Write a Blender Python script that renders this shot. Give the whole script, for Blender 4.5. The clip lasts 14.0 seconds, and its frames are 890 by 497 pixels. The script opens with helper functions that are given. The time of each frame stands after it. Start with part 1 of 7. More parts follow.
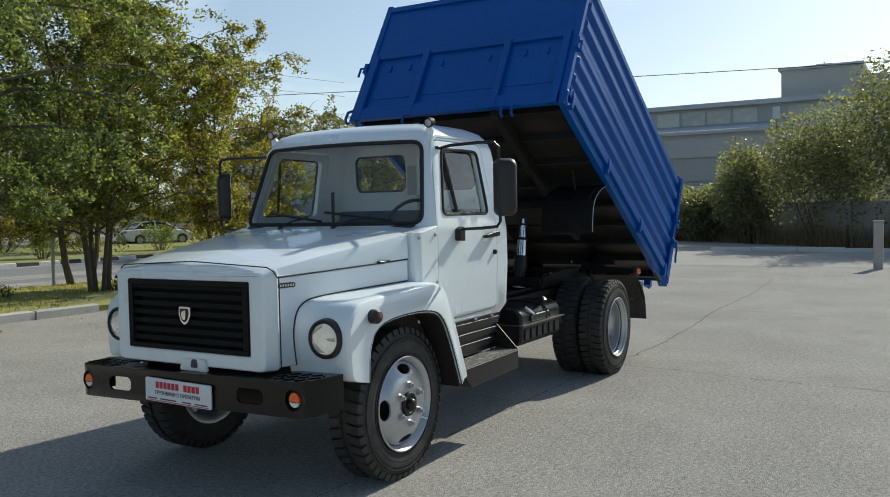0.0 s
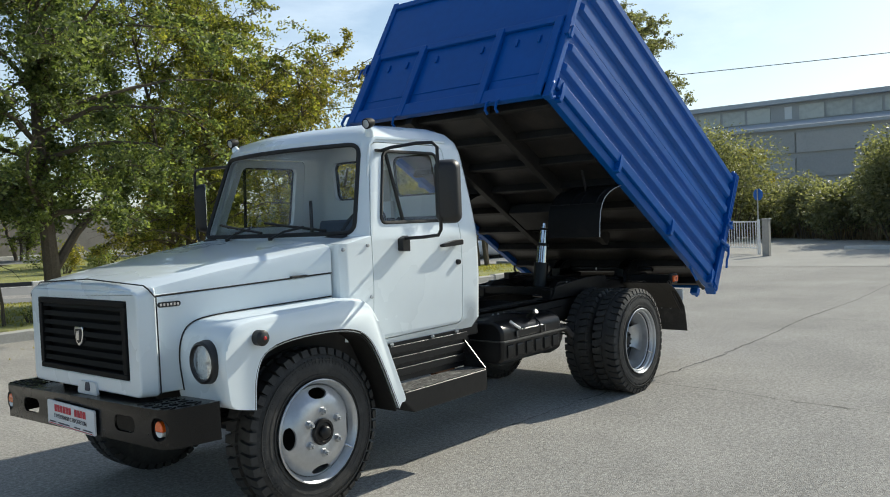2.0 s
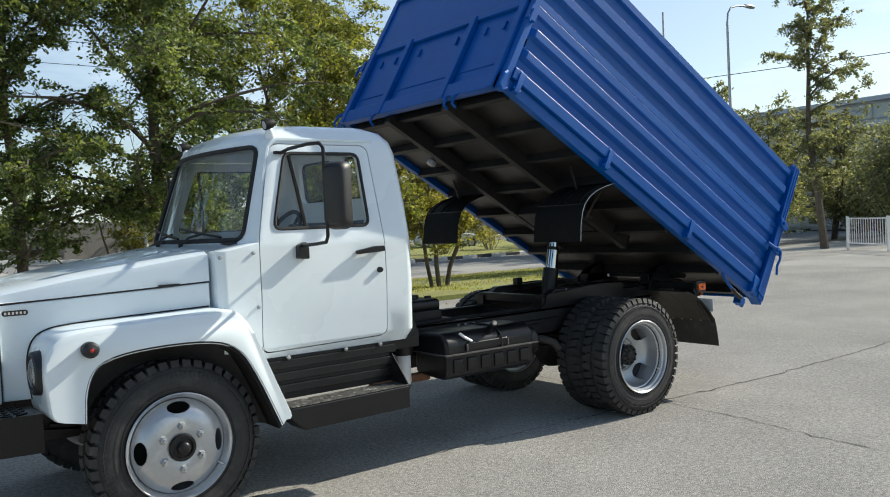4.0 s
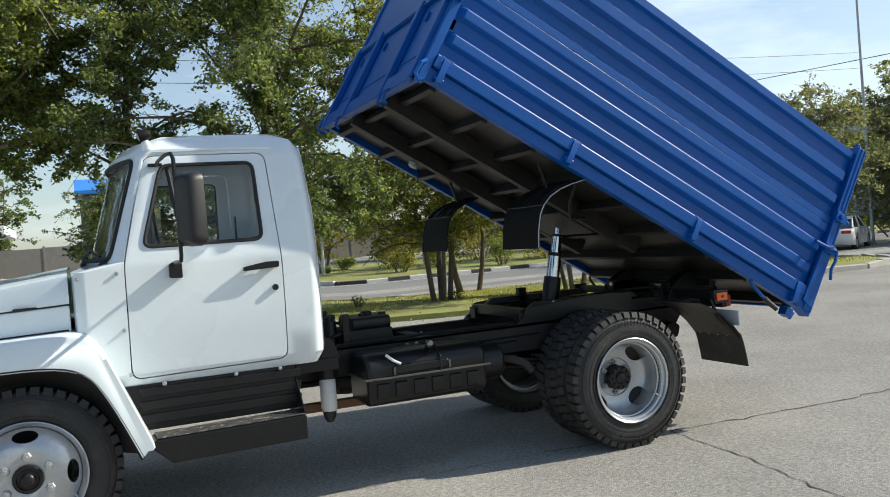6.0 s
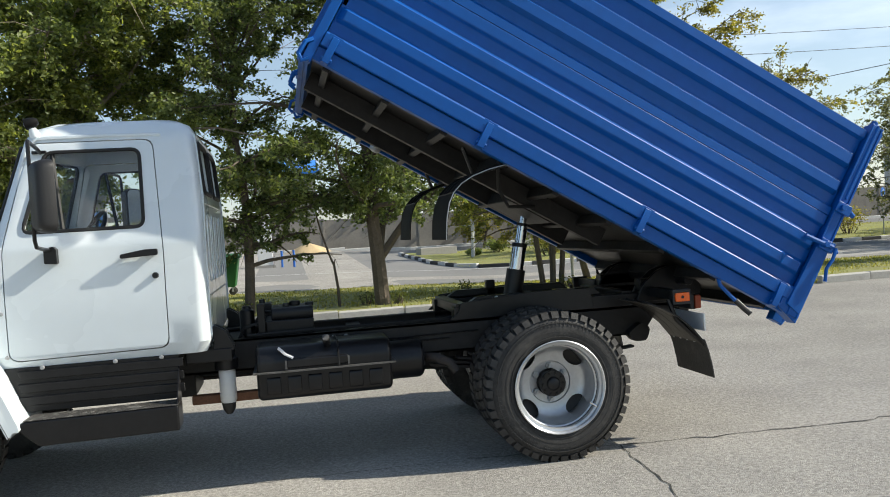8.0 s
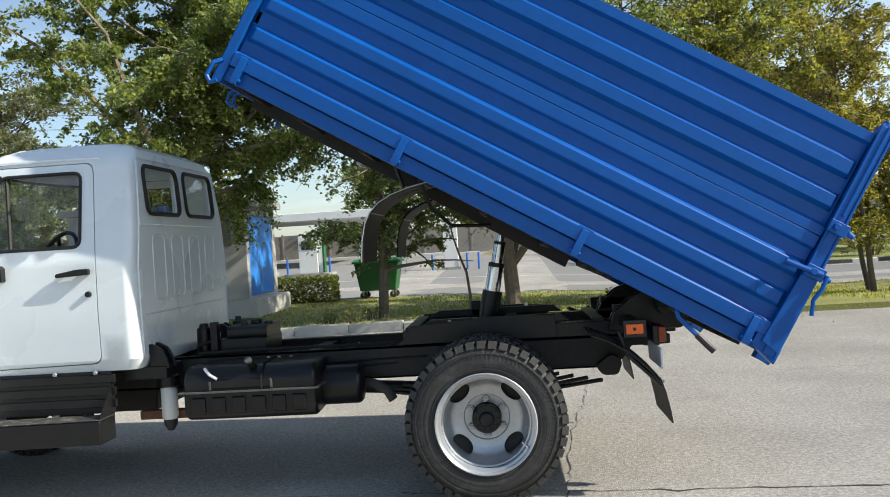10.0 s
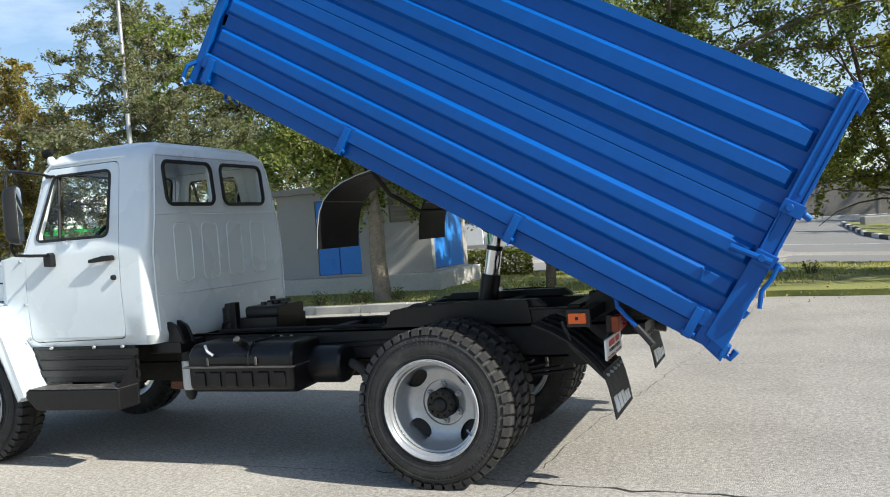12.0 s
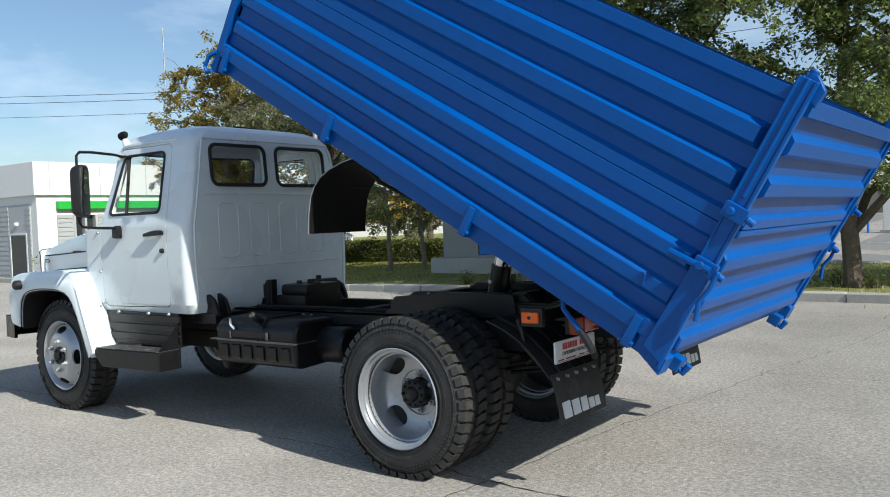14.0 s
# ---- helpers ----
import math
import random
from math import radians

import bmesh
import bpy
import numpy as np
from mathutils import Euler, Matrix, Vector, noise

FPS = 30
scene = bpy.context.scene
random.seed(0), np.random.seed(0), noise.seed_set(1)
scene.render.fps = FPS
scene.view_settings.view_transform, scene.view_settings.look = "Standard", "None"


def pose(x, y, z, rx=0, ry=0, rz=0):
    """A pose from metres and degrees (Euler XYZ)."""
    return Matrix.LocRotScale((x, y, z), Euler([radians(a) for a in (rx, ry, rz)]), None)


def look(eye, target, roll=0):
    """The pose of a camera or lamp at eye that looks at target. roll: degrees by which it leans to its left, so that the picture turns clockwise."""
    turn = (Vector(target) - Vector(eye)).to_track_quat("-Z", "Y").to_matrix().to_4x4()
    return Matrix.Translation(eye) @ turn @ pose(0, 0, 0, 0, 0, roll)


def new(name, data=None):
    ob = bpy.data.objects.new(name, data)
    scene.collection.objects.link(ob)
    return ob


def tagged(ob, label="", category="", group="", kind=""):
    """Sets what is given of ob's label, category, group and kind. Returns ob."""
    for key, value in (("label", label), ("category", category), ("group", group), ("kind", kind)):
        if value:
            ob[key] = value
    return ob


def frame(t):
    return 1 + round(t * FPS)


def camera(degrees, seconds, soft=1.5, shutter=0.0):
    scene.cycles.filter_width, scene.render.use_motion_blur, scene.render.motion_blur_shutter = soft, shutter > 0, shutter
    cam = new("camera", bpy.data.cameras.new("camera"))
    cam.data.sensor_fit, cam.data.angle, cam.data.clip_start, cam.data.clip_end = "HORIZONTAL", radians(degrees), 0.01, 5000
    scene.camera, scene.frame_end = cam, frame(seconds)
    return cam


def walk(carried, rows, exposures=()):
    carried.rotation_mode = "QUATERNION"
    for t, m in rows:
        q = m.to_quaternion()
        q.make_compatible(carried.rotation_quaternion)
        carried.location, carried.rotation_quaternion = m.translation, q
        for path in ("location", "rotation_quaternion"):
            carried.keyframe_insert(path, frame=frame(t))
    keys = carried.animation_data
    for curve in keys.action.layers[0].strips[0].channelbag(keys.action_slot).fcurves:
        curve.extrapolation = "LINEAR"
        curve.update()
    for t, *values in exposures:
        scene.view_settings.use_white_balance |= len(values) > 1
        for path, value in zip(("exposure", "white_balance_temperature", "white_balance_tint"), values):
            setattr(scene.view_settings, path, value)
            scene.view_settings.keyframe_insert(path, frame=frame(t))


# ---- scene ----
cam = camera(55.9, 14.0, soft=1.0)
PATH = [
    (0, (-4.317, -3.77, 1.649), (-2.592, -2.762, 1.563), -1.1),
    (0.5, (-4.085, -3.93, 1.671), (-2.394, -2.866, 1.581), -1.6),
    (1, (-3.803, -4.178, 1.67), (-2.163, -3.036, 1.586), -1.8),
    (1.5, (-3.439, -4.39, 1.64), (-1.857, -3.169, 1.562), -2.4),
    (2, (-3.137, -4.559, 1.64), (-1.606, -3.274, 1.571), -2.4),
    (2.5, (-2.815, -4.804, 1.637), (-1.369, -3.424, 1.577), -2.4),
    (2.7, (-2.679, -4.888, 1.632), (-1.256, -3.484, 1.567), -2.6),
    (4.8, (-0.783, -5.682, 1.606), (0.235, -3.961, 1.565), -3.3),
    (5, (-0.592, -5.695, 1.59), (0.378, -3.946, 1.553), -3.7),
    (5.5, (-0.127, -5.737, 1.58), (0.768, -3.948, 1.546), -4.0),
    (6, (0.346, -5.858, 1.573), (1.139, -4.023, 1.541), -4.4),
    (6.5, (0.8, -5.878, 1.546), (1.515, -4.01, 1.518), -4.5),
    (7, (1.244, -5.993, 1.531), (1.838, -4.083, 1.501), -4.7),
    (7.5, (1.692, -6.027, 1.509), (2.167, -4.084, 1.467), -4.2),
    (8, (2.144, -6.032, 1.5), (2.517, -4.067, 1.455), -3.7),
    (8.2, (2.336, -6.071, 1.494), (2.641, -4.095, 1.45), -3.7),
    (10.3, (4.237, -5.779, 1.521), (3.995, -3.794, 1.514), -3.9),
    (10.5, (4.424, -5.758, 1.507), (4.094, -3.786, 1.503), -4.1),
    (10.6, (4.519, -5.748, 1.51), (4.119, -3.788, 1.507), -4.0),
    (11, (4.855, -5.673, 1.509), (4.331, -3.743, 1.493), -4.5),
    (11.5, (5.242, -5.52, 1.496), (4.617, -3.621, 1.463), -4.4),
    (12, (5.698, -5.414, 1.497), (4.952, -3.559, 1.452), -4.4),
    (12.5, (6.052, -5.232, 1.478), (5.189, -3.428, 1.432), -3.9),
    (13, (6.407, -5.09, 1.48), (5.361, -3.386, 1.439), -2.9),
    (13.5, (6.682, -4.902, 1.476), (5.519, -3.276, 1.416), -2.5),
    (14, (6.876, -4.702, 1.483), (5.687, -3.095, 1.417), -2.3),
]
walk(cam, [(t, look(eye, target, roll)) for t, eye, target, roll in PATH],
     [(0, 0.12, 6400, 3), (2.5, 0.43, 6450, 4), (5, 0.50, 6500, 5), (8, 0.55, 6600, 6), (10.5, 0.70, 6480, 7), (12.2, 0.68, 6350, 7), (14, 0.27, 6150, 6)])

# ---- world and sun ----
SUN_TO = Vector((1.43, -0.255, 1.0)).normalized()
world = bpy.data.worlds.new("sky")
world.use_nodes = True
scene.world = world
wn, wl = world.node_tree.nodes, world.node_tree.links
wn.clear()
sky = wn.new("ShaderNodeTexSky")
sky.sky_type = "NISHITA"
sky.sun_disc = False
sky.sun_elevation = math.asin(SUN_TO.z)
sky.sun_rotation = math.atan2(SUN_TO.x, SUN_TO.y)
sky.air_density, sky.dust_density, sky.ozone_density = 1.0, 1.0, 2.0
wc = wn.new("ShaderNodeTexCoord")
wmap = wn.new("ShaderNodeMapping")
wmap.inputs["Scale"].default_value = (1.2, 2.6, 7.0)
wmap.inputs["Rotation"].default_value = (0, 0, 0.5)
cl = wn.new("ShaderNodeTexNoise")
cl.inputs["Scale"].default_value = 1.6
cl.inputs["Detail"].default_value = 7
cl.inputs["Roughness"].default_value = 0.6
clr = wn.new("ShaderNodeMapRange")
clr.inputs[1].default_value, clr.inputs[2].default_value = 0.50, 0.85
clr.inputs[3].default_value, clr.inputs[4].default_value = 0.0, 0.55
wmix = wn.new("ShaderNodeMix")
wmix.data_type = "RGBA"
wmix.inputs["B"].default_value = (8.5, 9.3, 10.5, 1)
bg = wn.new("ShaderNodeBackground")
bg.inputs["Strength"].default_value = 0.1
wo = wn.new("ShaderNodeOutputWorld")
wl.new(wc.outputs["Generated"], wmap.inputs["Vector"])
wl.new(wmap.outputs["Vector"], cl.inputs["Vector"])
wl.new(cl.outputs["Fac"], clr.inputs[0])
hz = wn.new("ShaderNodeVectorMath")
hz.operation = "DOT_PRODUCT"
hz.inputs[1].default_value = (0.72, 0.69, 0.0)
hzr = wn.new("ShaderNodeMapRange")
hzr.inputs[1].default_value, hzr.inputs[2].default_value = -0.2, 0.95
hzr.inputs[3].default_value, hzr.inputs[4].default_value = 0.0, 0.17
hza = wn.new("ShaderNodeMath")
hza.operation = "ADD"
wl.new(wc.outputs["Generated"], hz.inputs[0])
wl.new(hz.outputs["Value"], hzr.inputs[0])
wl.new(hzr.outputs[0], hza.inputs[0])
wl.new(clr.outputs[0], hza.inputs[1])
wl.new(hza.outputs[0], wmix.inputs["Factor"])
wl.new(sky.outputs[0], wmix.inputs["A"])
wl.new(wmix.outputs["Result"], bg.inputs["Color"])
wl.new(bg.outputs[0], wo.inputs["Surface"])
sun = new("sun", bpy.data.lights.new("sun", "SUN"))
sun.data.energy, sun.data.angle, sun.data.color = 4.6, radians(0.53), (1.0, 0.93, 0.82)
sun.matrix_world = look(SUN_TO * 60, (0, 0, 0))

# ---- materials ----


def mat(name, base, rough=0.5, metal=0.0, vary=0.12, scale=3.0, fine=60.0, bump=0.0, bump_scale=40.0, tint=None, coat=0.0,
        stain=0.0, stain_col=(0.1, 0.08, 0.06), island=False, rough_vary=0.1, spec=0.5, detail=4.0, speck=1.0, grit=None, coat_rough=0.05, dusty=0.0):
    """Principled material with two scales of tone, optional stains, bump and gloss variation."""
    m = bpy.data.materials.new(name)
    m.use_nodes = True
    n, l = m.node_tree.nodes, m.node_tree.links
    p = n["Principled BSDF"]
    p.inputs["Metallic"].default_value = metal
    p.inputs["Specular IOR Level"].default_value = spec
    p.inputs["Coat Weight"].default_value = coat
    p.inputs["Diffuse Roughness"].default_value = dusty
    p.inputs["Coat Roughness"].default_value = coat_rough
    tc = n.new("ShaderNodeTexCoord")
    big = n.new("ShaderNodeTexNoise")
    big.inputs["Scale"].default_value, big.inputs["Detail"].default_value = scale, detail
    small = n.new("ShaderNodeTexNoise")
    small.inputs["Scale"].default_value, small.inputs["Detail"].default_value = fine, 3
    l.new(tc.outputs["Object"], big.inputs["Vector"])
    l.new(tc.outputs["Object"], small.inputs["Vector"])
    add = n.new("ShaderNodeMath")
    add.operation = "ADD"
    sp = n.new("ShaderNodeMath")
    sp.operation = "MULTIPLY_ADD"
    sp.inputs[1].default_value, sp.inputs[2].default_value = speck, 0.5 - 0.5 * speck
    l.new(small.outputs["Fac"], sp.inputs[0])
    l.new(big.outputs["Fac"], add.inputs[0])
    l.new(sp.outputs[0], add.inputs[1])
    if island:
        oi = n.new("ShaderNodeObjectInfo")
        a2 = n.new("ShaderNodeMath")
        a2.operation = "ADD"
        g = n.new("ShaderNodeNewGeometry")
        mx = n.new("ShaderNodeMath")
        mx.operation = "ADD"
        l.new(oi.outputs["Random"], mx.inputs[0])
        l.new(g.outputs["Random Per Island"], mx.inputs[1])
        a3 = n.new("ShaderNodeMath")
        a3.operation = "MULTIPLY_ADD"
        a3.inputs[1].default_value, a3.inputs[2].default_value = 0.6, -0.6
        l.new(mx.outputs[0], a3.inputs[0])
        l.new(add.outputs[0], a2.inputs[0])
        l.new(a3.outputs[0], a2.inputs[1])
        add = a2
    rng = n.new("ShaderNodeMapRange")
    rng.inputs[1].default_value, rng.inputs[2].default_value = 0.55, 1.45
    l.new(add.outputs[0], rng.inputs[0])
    lo = [max(0.0, c * (1 - vary)) for c in base]
    hi = [min(1.0, c * (1 + vary)) for c in (tint or base)]
    mix = n.new("ShaderNodeMix")
    mix.data_type = "RGBA"
    mix.inputs["A"].default_value, mix.inputs["B"].default_value = (*lo, 1), (*hi, 1)
    l.new(rng.outputs[0], mix.inputs["Factor"])
    out = mix.outputs["Result"]
    if stain:
        st = n.new("ShaderNodeTexNoise")
        st.inputs["Scale"].default_value, st.inputs["Detail"].default_value = scale * 2.3, 8
        st.inputs["Roughness"].default_value = 0.65
        l.new(tc.outputs["Object"], st.inputs["Vector"])
        sr = n.new("ShaderNodeMapRange")
        sr.inputs[1].default_value, sr.inputs[2].default_value = 0.52, 0.75
        sr.inputs[4].default_value = stain
        l.new(st.outputs["Fac"], sr.inputs[0])
        m2 = n.new("ShaderNodeMix")
        m2.data_type = "RGBA"
        m2.inputs["B"].default_value = (*stain_col, 1)
        l.new(sr.outputs[0], m2.inputs["Factor"])
        l.new(out, m2.inputs["A"])
        out = m2.outputs["Result"]
    if grit:
        # stone grains, each cell of its own tone
        vo = n.new("ShaderNodeTexVoronoi")
        vo.inputs["Scale"].default_value = grit[0]
        l.new(tc.outputs["Object"], vo.inputs["Vector"])
        sep = n.new("ShaderNodeSeparateColor")
        l.new(vo.outputs["Color"], sep.inputs[0])
        gr_ = n.new("ShaderNodeMapRange")
        gr_.inputs[3].default_value, gr_.inputs[4].default_value = 1 - grit[1], 1 + grit[1]
        l.new(sep.outputs[0], gr_.inputs[0])
        mg = n.new("ShaderNodeMix")
        mg.data_type, mg.blend_type = "RGBA", "MULTIPLY"
        mg.inputs["Factor"].default_value = 1
        l.new(out, mg.inputs["A"])
        l.new(gr_.outputs[0], mg.inputs["B"])
        out = mg.outputs["Result"]
    l.new(out, p.inputs["Base Color"])
    rr = n.new("ShaderNodeMapRange")
    rr.inputs[3].default_value, rr.inputs[4].default_value = max(0.02, rough - rough_vary), min(1.0, rough + rough_vary)
    l.new(big.outputs["Fac"], rr.inputs[0])
    l.new(rr.outputs[0], p.inputs["Roughness"])
    if bump:
        bt = n.new("ShaderNodeTexNoise")
        bt.inputs["Scale"].default_value, bt.inputs["Detail"].default_value = bump_scale, 5
        l.new(tc.outputs["Object"], bt.inputs["Vector"])
        b = n.new("ShaderNodeBump")
        b.inputs["Strength"].default_value, b.inputs["Distance"].default_value = bump, 0.02
        l.new(bt.outputs["Fac"], b.inputs["Height"])
        l.new(b.outputs[0], p.inputs["Normal"])
    return m


def glass_mat(name, tint, gloss=0.02, floor=0.0):
    m = bpy.data.materials.new(name)
    m.use_nodes = True
    n, l = m.node_tree.nodes, m.node_tree.links
    n.clear()
    t, g, f = n.new("ShaderNodeBsdfTransparent"), n.new("ShaderNodeBsdfGlossy"), n.new("ShaderNodeLayerWeight")
    t.inputs[0].default_value = (*tint, 1)
    g.inputs["Roughness"].default_value = gloss
    f.inputs["Blend"].default_value = 0.5
    pw = n.new("ShaderNodeMath")
    pw.operation = "POWER"
    pw.inputs[1].default_value = 3.2
    l.new(f.outputs["Facing"], pw.inputs[0])
    mx, o = n.new("ShaderNodeMixShader"), n.new("ShaderNodeOutputMaterial")
    ad = n.new("ShaderNodeMath")
    ad.operation = "MULTIPLY_ADD"
    ad.inputs[1].default_value, ad.inputs[2].default_value = 0.75, 0.04 + floor
    l.new(pw.outputs[0], ad.inputs[0])
    l.new(ad.outputs[0], mx.inputs[0])
    l.new(t.outputs[0], mx.inputs[1])
    l.new(g.outputs[0], mx.inputs[2])
    l.new(mx.outputs[0], o.inputs["Surface"])
    return m


def leaf_mat(name, dark, light, trans):
    m = bpy.data.materials.new(name)
    m.use_nodes = True
    n, l = m.node_tree.nodes, m.node_tree.links
    p = n["Principled BSDF"]
    p.inputs["Roughness"].default_value = 0.5
    g = n.new("ShaderNodeNewGeometry")
    ramp = n.new("ShaderNodeValToRGB")
    ramp.color_ramp.elements[0].color = (*dark, 1)
    ramp.color_ramp.elements[1].color = (*light, 1)
    l.new(g.outputs["Random Per Island"], ramp.inputs[0])
    l.new(ramp.outputs[0], p.inputs["Base Color"])
    tr = n.new("ShaderNodeBsdfTranslucent")
    hue = n.new("ShaderNodeMix")
    hue.data_type = "RGBA"
    hue.blend_type = "MULTIPLY"
    hue.inputs["Factor"].default_value = 1
    hue.inputs["B"].default_value = (2.2, 2.1, 0.9, 1)
    l.new(ramp.outputs[0], hue.inputs["A"])
    l.new(hue.outputs["Result"], tr.inputs[0])
    mx = n.new("ShaderNodeMixShader")
    mx.inputs[0].default_value = trans
    l.new(p.outputs[0], mx.inputs[1])
    l.new(tr.outputs[0], mx.inputs[2])
    l.new(mx.outputs[0], n["Material Output"].inputs["Surface"])
    return m


WHITE = mat("white_paint", (0.75, 0.815, 0.845), 0.28, vary=0.025, scale=1.5, fine=9, coat=0.7, bump=0.02, bump_scale=5, rough_vary=0.06)
BLUE = mat("blue_paint", (0.0008, 0.082, 0.348), 0.39, vary=0.12, scale=1.3, fine=14, bump=0.04, bump_scale=7, rough_vary=0.06, spec=0.35)
BLACK = mat("black_paint", (0.009, 0.009, 0.010), 0.34, vary=0.35, scale=2.2, fine=30, bump=0.08, bump_scale=14, stain=0.18, stain_col=(0.035, 0.032, 0.028), spec=0.38)
GLOSSB = mat("bumper_black", (0.0045, 0.0045, 0.005), 0.27, vary=0.3, scale=3, fine=30, bump=0.06, bump_scale=14, stain=0.12, stain_col=(0.022, 0.020, 0.018), spec=0.34)
DIRTY = mat("underbody_black", (0.016, 0.015, 0.0145), 0.52, vary=0.4, scale=2.5, fine=24, bump=0.15, bump_scale=18, stain=0.40, stain_col=(0.045, 0.040, 0.034), spec=0.35)
SCUFF = mat("scuffed_step", (0.05, 0.048, 0.045), 0.6, vary=0.5, scale=9, fine=70, bump=0.8, bump_scale=45, stain=0.9, stain_col=(0.36, 0.35, 0.33))
GUARD = mat("dark_guard_sheet", (0.008, 0.008, 0.008), 0.62, vary=0.3, scale=3, fine=30, stain=0.4, stain_col=(0.03, 0.025, 0.02), spec=0.18)
# Worn grey that also paints light on the tank's seam and step edges.
WORN_GLINT = mat("worn_glint_grey", (0.09, 0.088, 0.085), 0.45, vary=0.6, scale=14, fine=70, stain=0.6, stain_col=(0.02, 0.02, 0.02))
EXH = mat("sooty_exhaust", (0.035, 0.030, 0.027), 0.75, vary=0.4, scale=7, fine=60, bump=0.2, stain=0.5, stain_col=(0.12, 0.07, 0.045))
FLOORU = mat("floor_underside", (0.024, 0.022, 0.021), 0.42, vary=0.35, scale=1.6, fine=14, bump=0.12, bump_scale=9, stain=0.5, stain_col=(0.09, 0.075, 0.06))
RUBBER = mat("tyre_rubber", (0.032, 0.031, 0.030), 0.68, vary=0.35, scale=4, fine=50, bump=0.16, bump_scale=60, stain=0.55, stain_col=(0.105, 0.098, 0.090))
PLASTIC = mat("black_plastic", (0.015, 0.015, 0.016), 0.5, vary=0.2, scale=6, fine=90, bump=0.06, bump_scale=120)
SEAL = mat("rubber_seal", (0.012, 0.012, 0.012), 0.65, vary=0.2, scale=8, fine=60)
SILVER = mat("silver_wheel_paint", (0.50, 0.515, 0.535), 0.32, metal=0.60, vary=0.10, scale=5, fine=40, stain=0.25, stain_col=(0.26, 0.25, 0.24))
CHROME = mat("chrome", (0.75, 0.76, 0.78), 0.12, metal=1.0, vary=0.05, scale=6, fine=50, rough_vary=0.05)
REFLECT = mat("lamp_reflector", (0.90, 0.92, 0.94), 0.09, metal=1.0, vary=0.05, scale=30, fine=80)
STEEL = mat("galvanised_steel", (0.42, 0.43, 0.44), 0.45, metal=0.6, vary=0.15, scale=3, fine=30)
RUST = mat("rusty_steel", (0.16, 0.075, 0.04), 0.8, vary=0.4, scale=7, fine=60, bump=0.2)
FILTER = mat("white_filter_can", (0.72, 0.73, 0.72), 0.35, vary=0.05, scale=5, fine=40)
ORANGE = mat("orange_lens", (0.80, 0.115, 0.004), 0.25, vary=0.12, scale=12, fine=90, coat=0.6)
# Amber darkened so that the tail lamp's shade sits in its colour.
AMBER_SHADED = mat("shaded_amber_lens", (0.30, 0.045, 0.010), 0.3, vary=0.2, scale=12, fine=90)
RED = mat("red_lens", (0.45, 0.02, 0.015), 0.2, vary=0.12, scale=12, fine=90, coat=0.6)
PLATE = mat("white_plate", (0.78, 0.78, 0.78), 0.4, vary=0.03, scale=9, fine=60)
TXT_RED = mat("red_print", (0.55, 0.03, 0.05), 0.5, vary=0.05)
TXT_DARK = mat("dark_print", (0.05, 0.05, 0.07), 0.5, vary=0.05)
SEATC = mat("grey_seat_cloth", (0.07, 0.085, 0.11), 0.9, vary=0.25, scale=8, fine=120, bump=0.1, bump_scale=200)
TRIM = mat("pale_cab_lining", (0.50, 0.51, 0.50), 0.7, vary=0.06, scale=4, fine=60)
GLASS = glass_mat("cab_glass", (0.95, 0.97, 0.97), 0.02, 0.01)
CLEAR = glass_mat("lamp_glass", (0.92, 0.94, 0.95), 0.01)
MIRROR = mat("mirror_glass", (0.85, 0.86, 0.88), 0.03, metal=1.0, vary=0.01, rough_vary=0.01)

ASPHALT = mat("asphalt_lot", (0.335, 0.318, 0.290), 0.9, vary=0.34, scale=0.55, fine=34, speck=1.5, grit=(110, 0.25), bump=0.40, bump_scale=130, stain=0.42, stain_col=(0.225, 0.215, 0.20), detail=9, spec=0.18, dusty=0.35)
# Asphalt lightened: the far lot's grazing brightness is put into the colour.
VERGE = mat("grazing_lit_asphalt", (0.375, 0.358, 0.325), 0.9, vary=0.25, scale=0.4, fine=30, speck=1.4, bump=0.3, bump_scale=90, stain=0.3, stain_col=(0.27, 0.26, 0.24), spec=0.18, dusty=0.35)
ROADM = mat("road_asphalt", (0.225, 0.222, 0.215), 0.9, vary=0.14, scale=0.3, fine=40, speck=1.6, bump=0.3, bump_scale=90, stain=0.25, stain_col=(0.16, 0.158, 0.15), spec=0.18, dusty=0.35)
LINE = mat("road_line_paint", (0.62, 0.62, 0.60), 0.7, vary=0.15, scale=2, fine=30, stain=0.4, stain_col=(0.28, 0.28, 0.27))
CRACKM = mat("crack_filler", (0.045, 0.043, 0.04), 0.9, vary=0.3, scale=3, fine=30)
KERB = mat("kerb_concrete", (0.42, 0.41, 0.38), 0.88, vary=0.16, scale=2, fine=40, bump=0.3, bump_scale=50, stain=0.4, stain_col=(0.22, 0.205, 0.18), island=True)
KERB_W = mat("kerb_white", (0.60, 0.60, 0.58), 0.8, vary=0.1, scale=2, fine=30, stain=0.35, stain_col=(0.3, 0.29, 0.27))
KERB_B = mat("kerb_black", (0.05, 0.05, 0.05), 0.8, vary=0.2, scale=2, fine=30, stain=0.3, stain_col=(0.14, 0.13, 0.12))
SOIL = mat("lawn_soil", (0.22, 0.20, 0.075), 0.95, vary=0.4, scale=0.5, fine=22, bump=0.5, bump_scale=30, tint=(0.205, 0.225, 0.055), stain=0.5, stain_col=(0.27, 0.22, 0.13))
GRASSM = leaf_mat("grass_blades", (0.12, 0.135, 0.028), (0.36, 0.335, 0.10), 0.35)
LEAF_D = leaf_mat("elm_leaves_dark", (0.040, 0.068, 0.028), (0.20, 0.245, 0.105), 0.46)
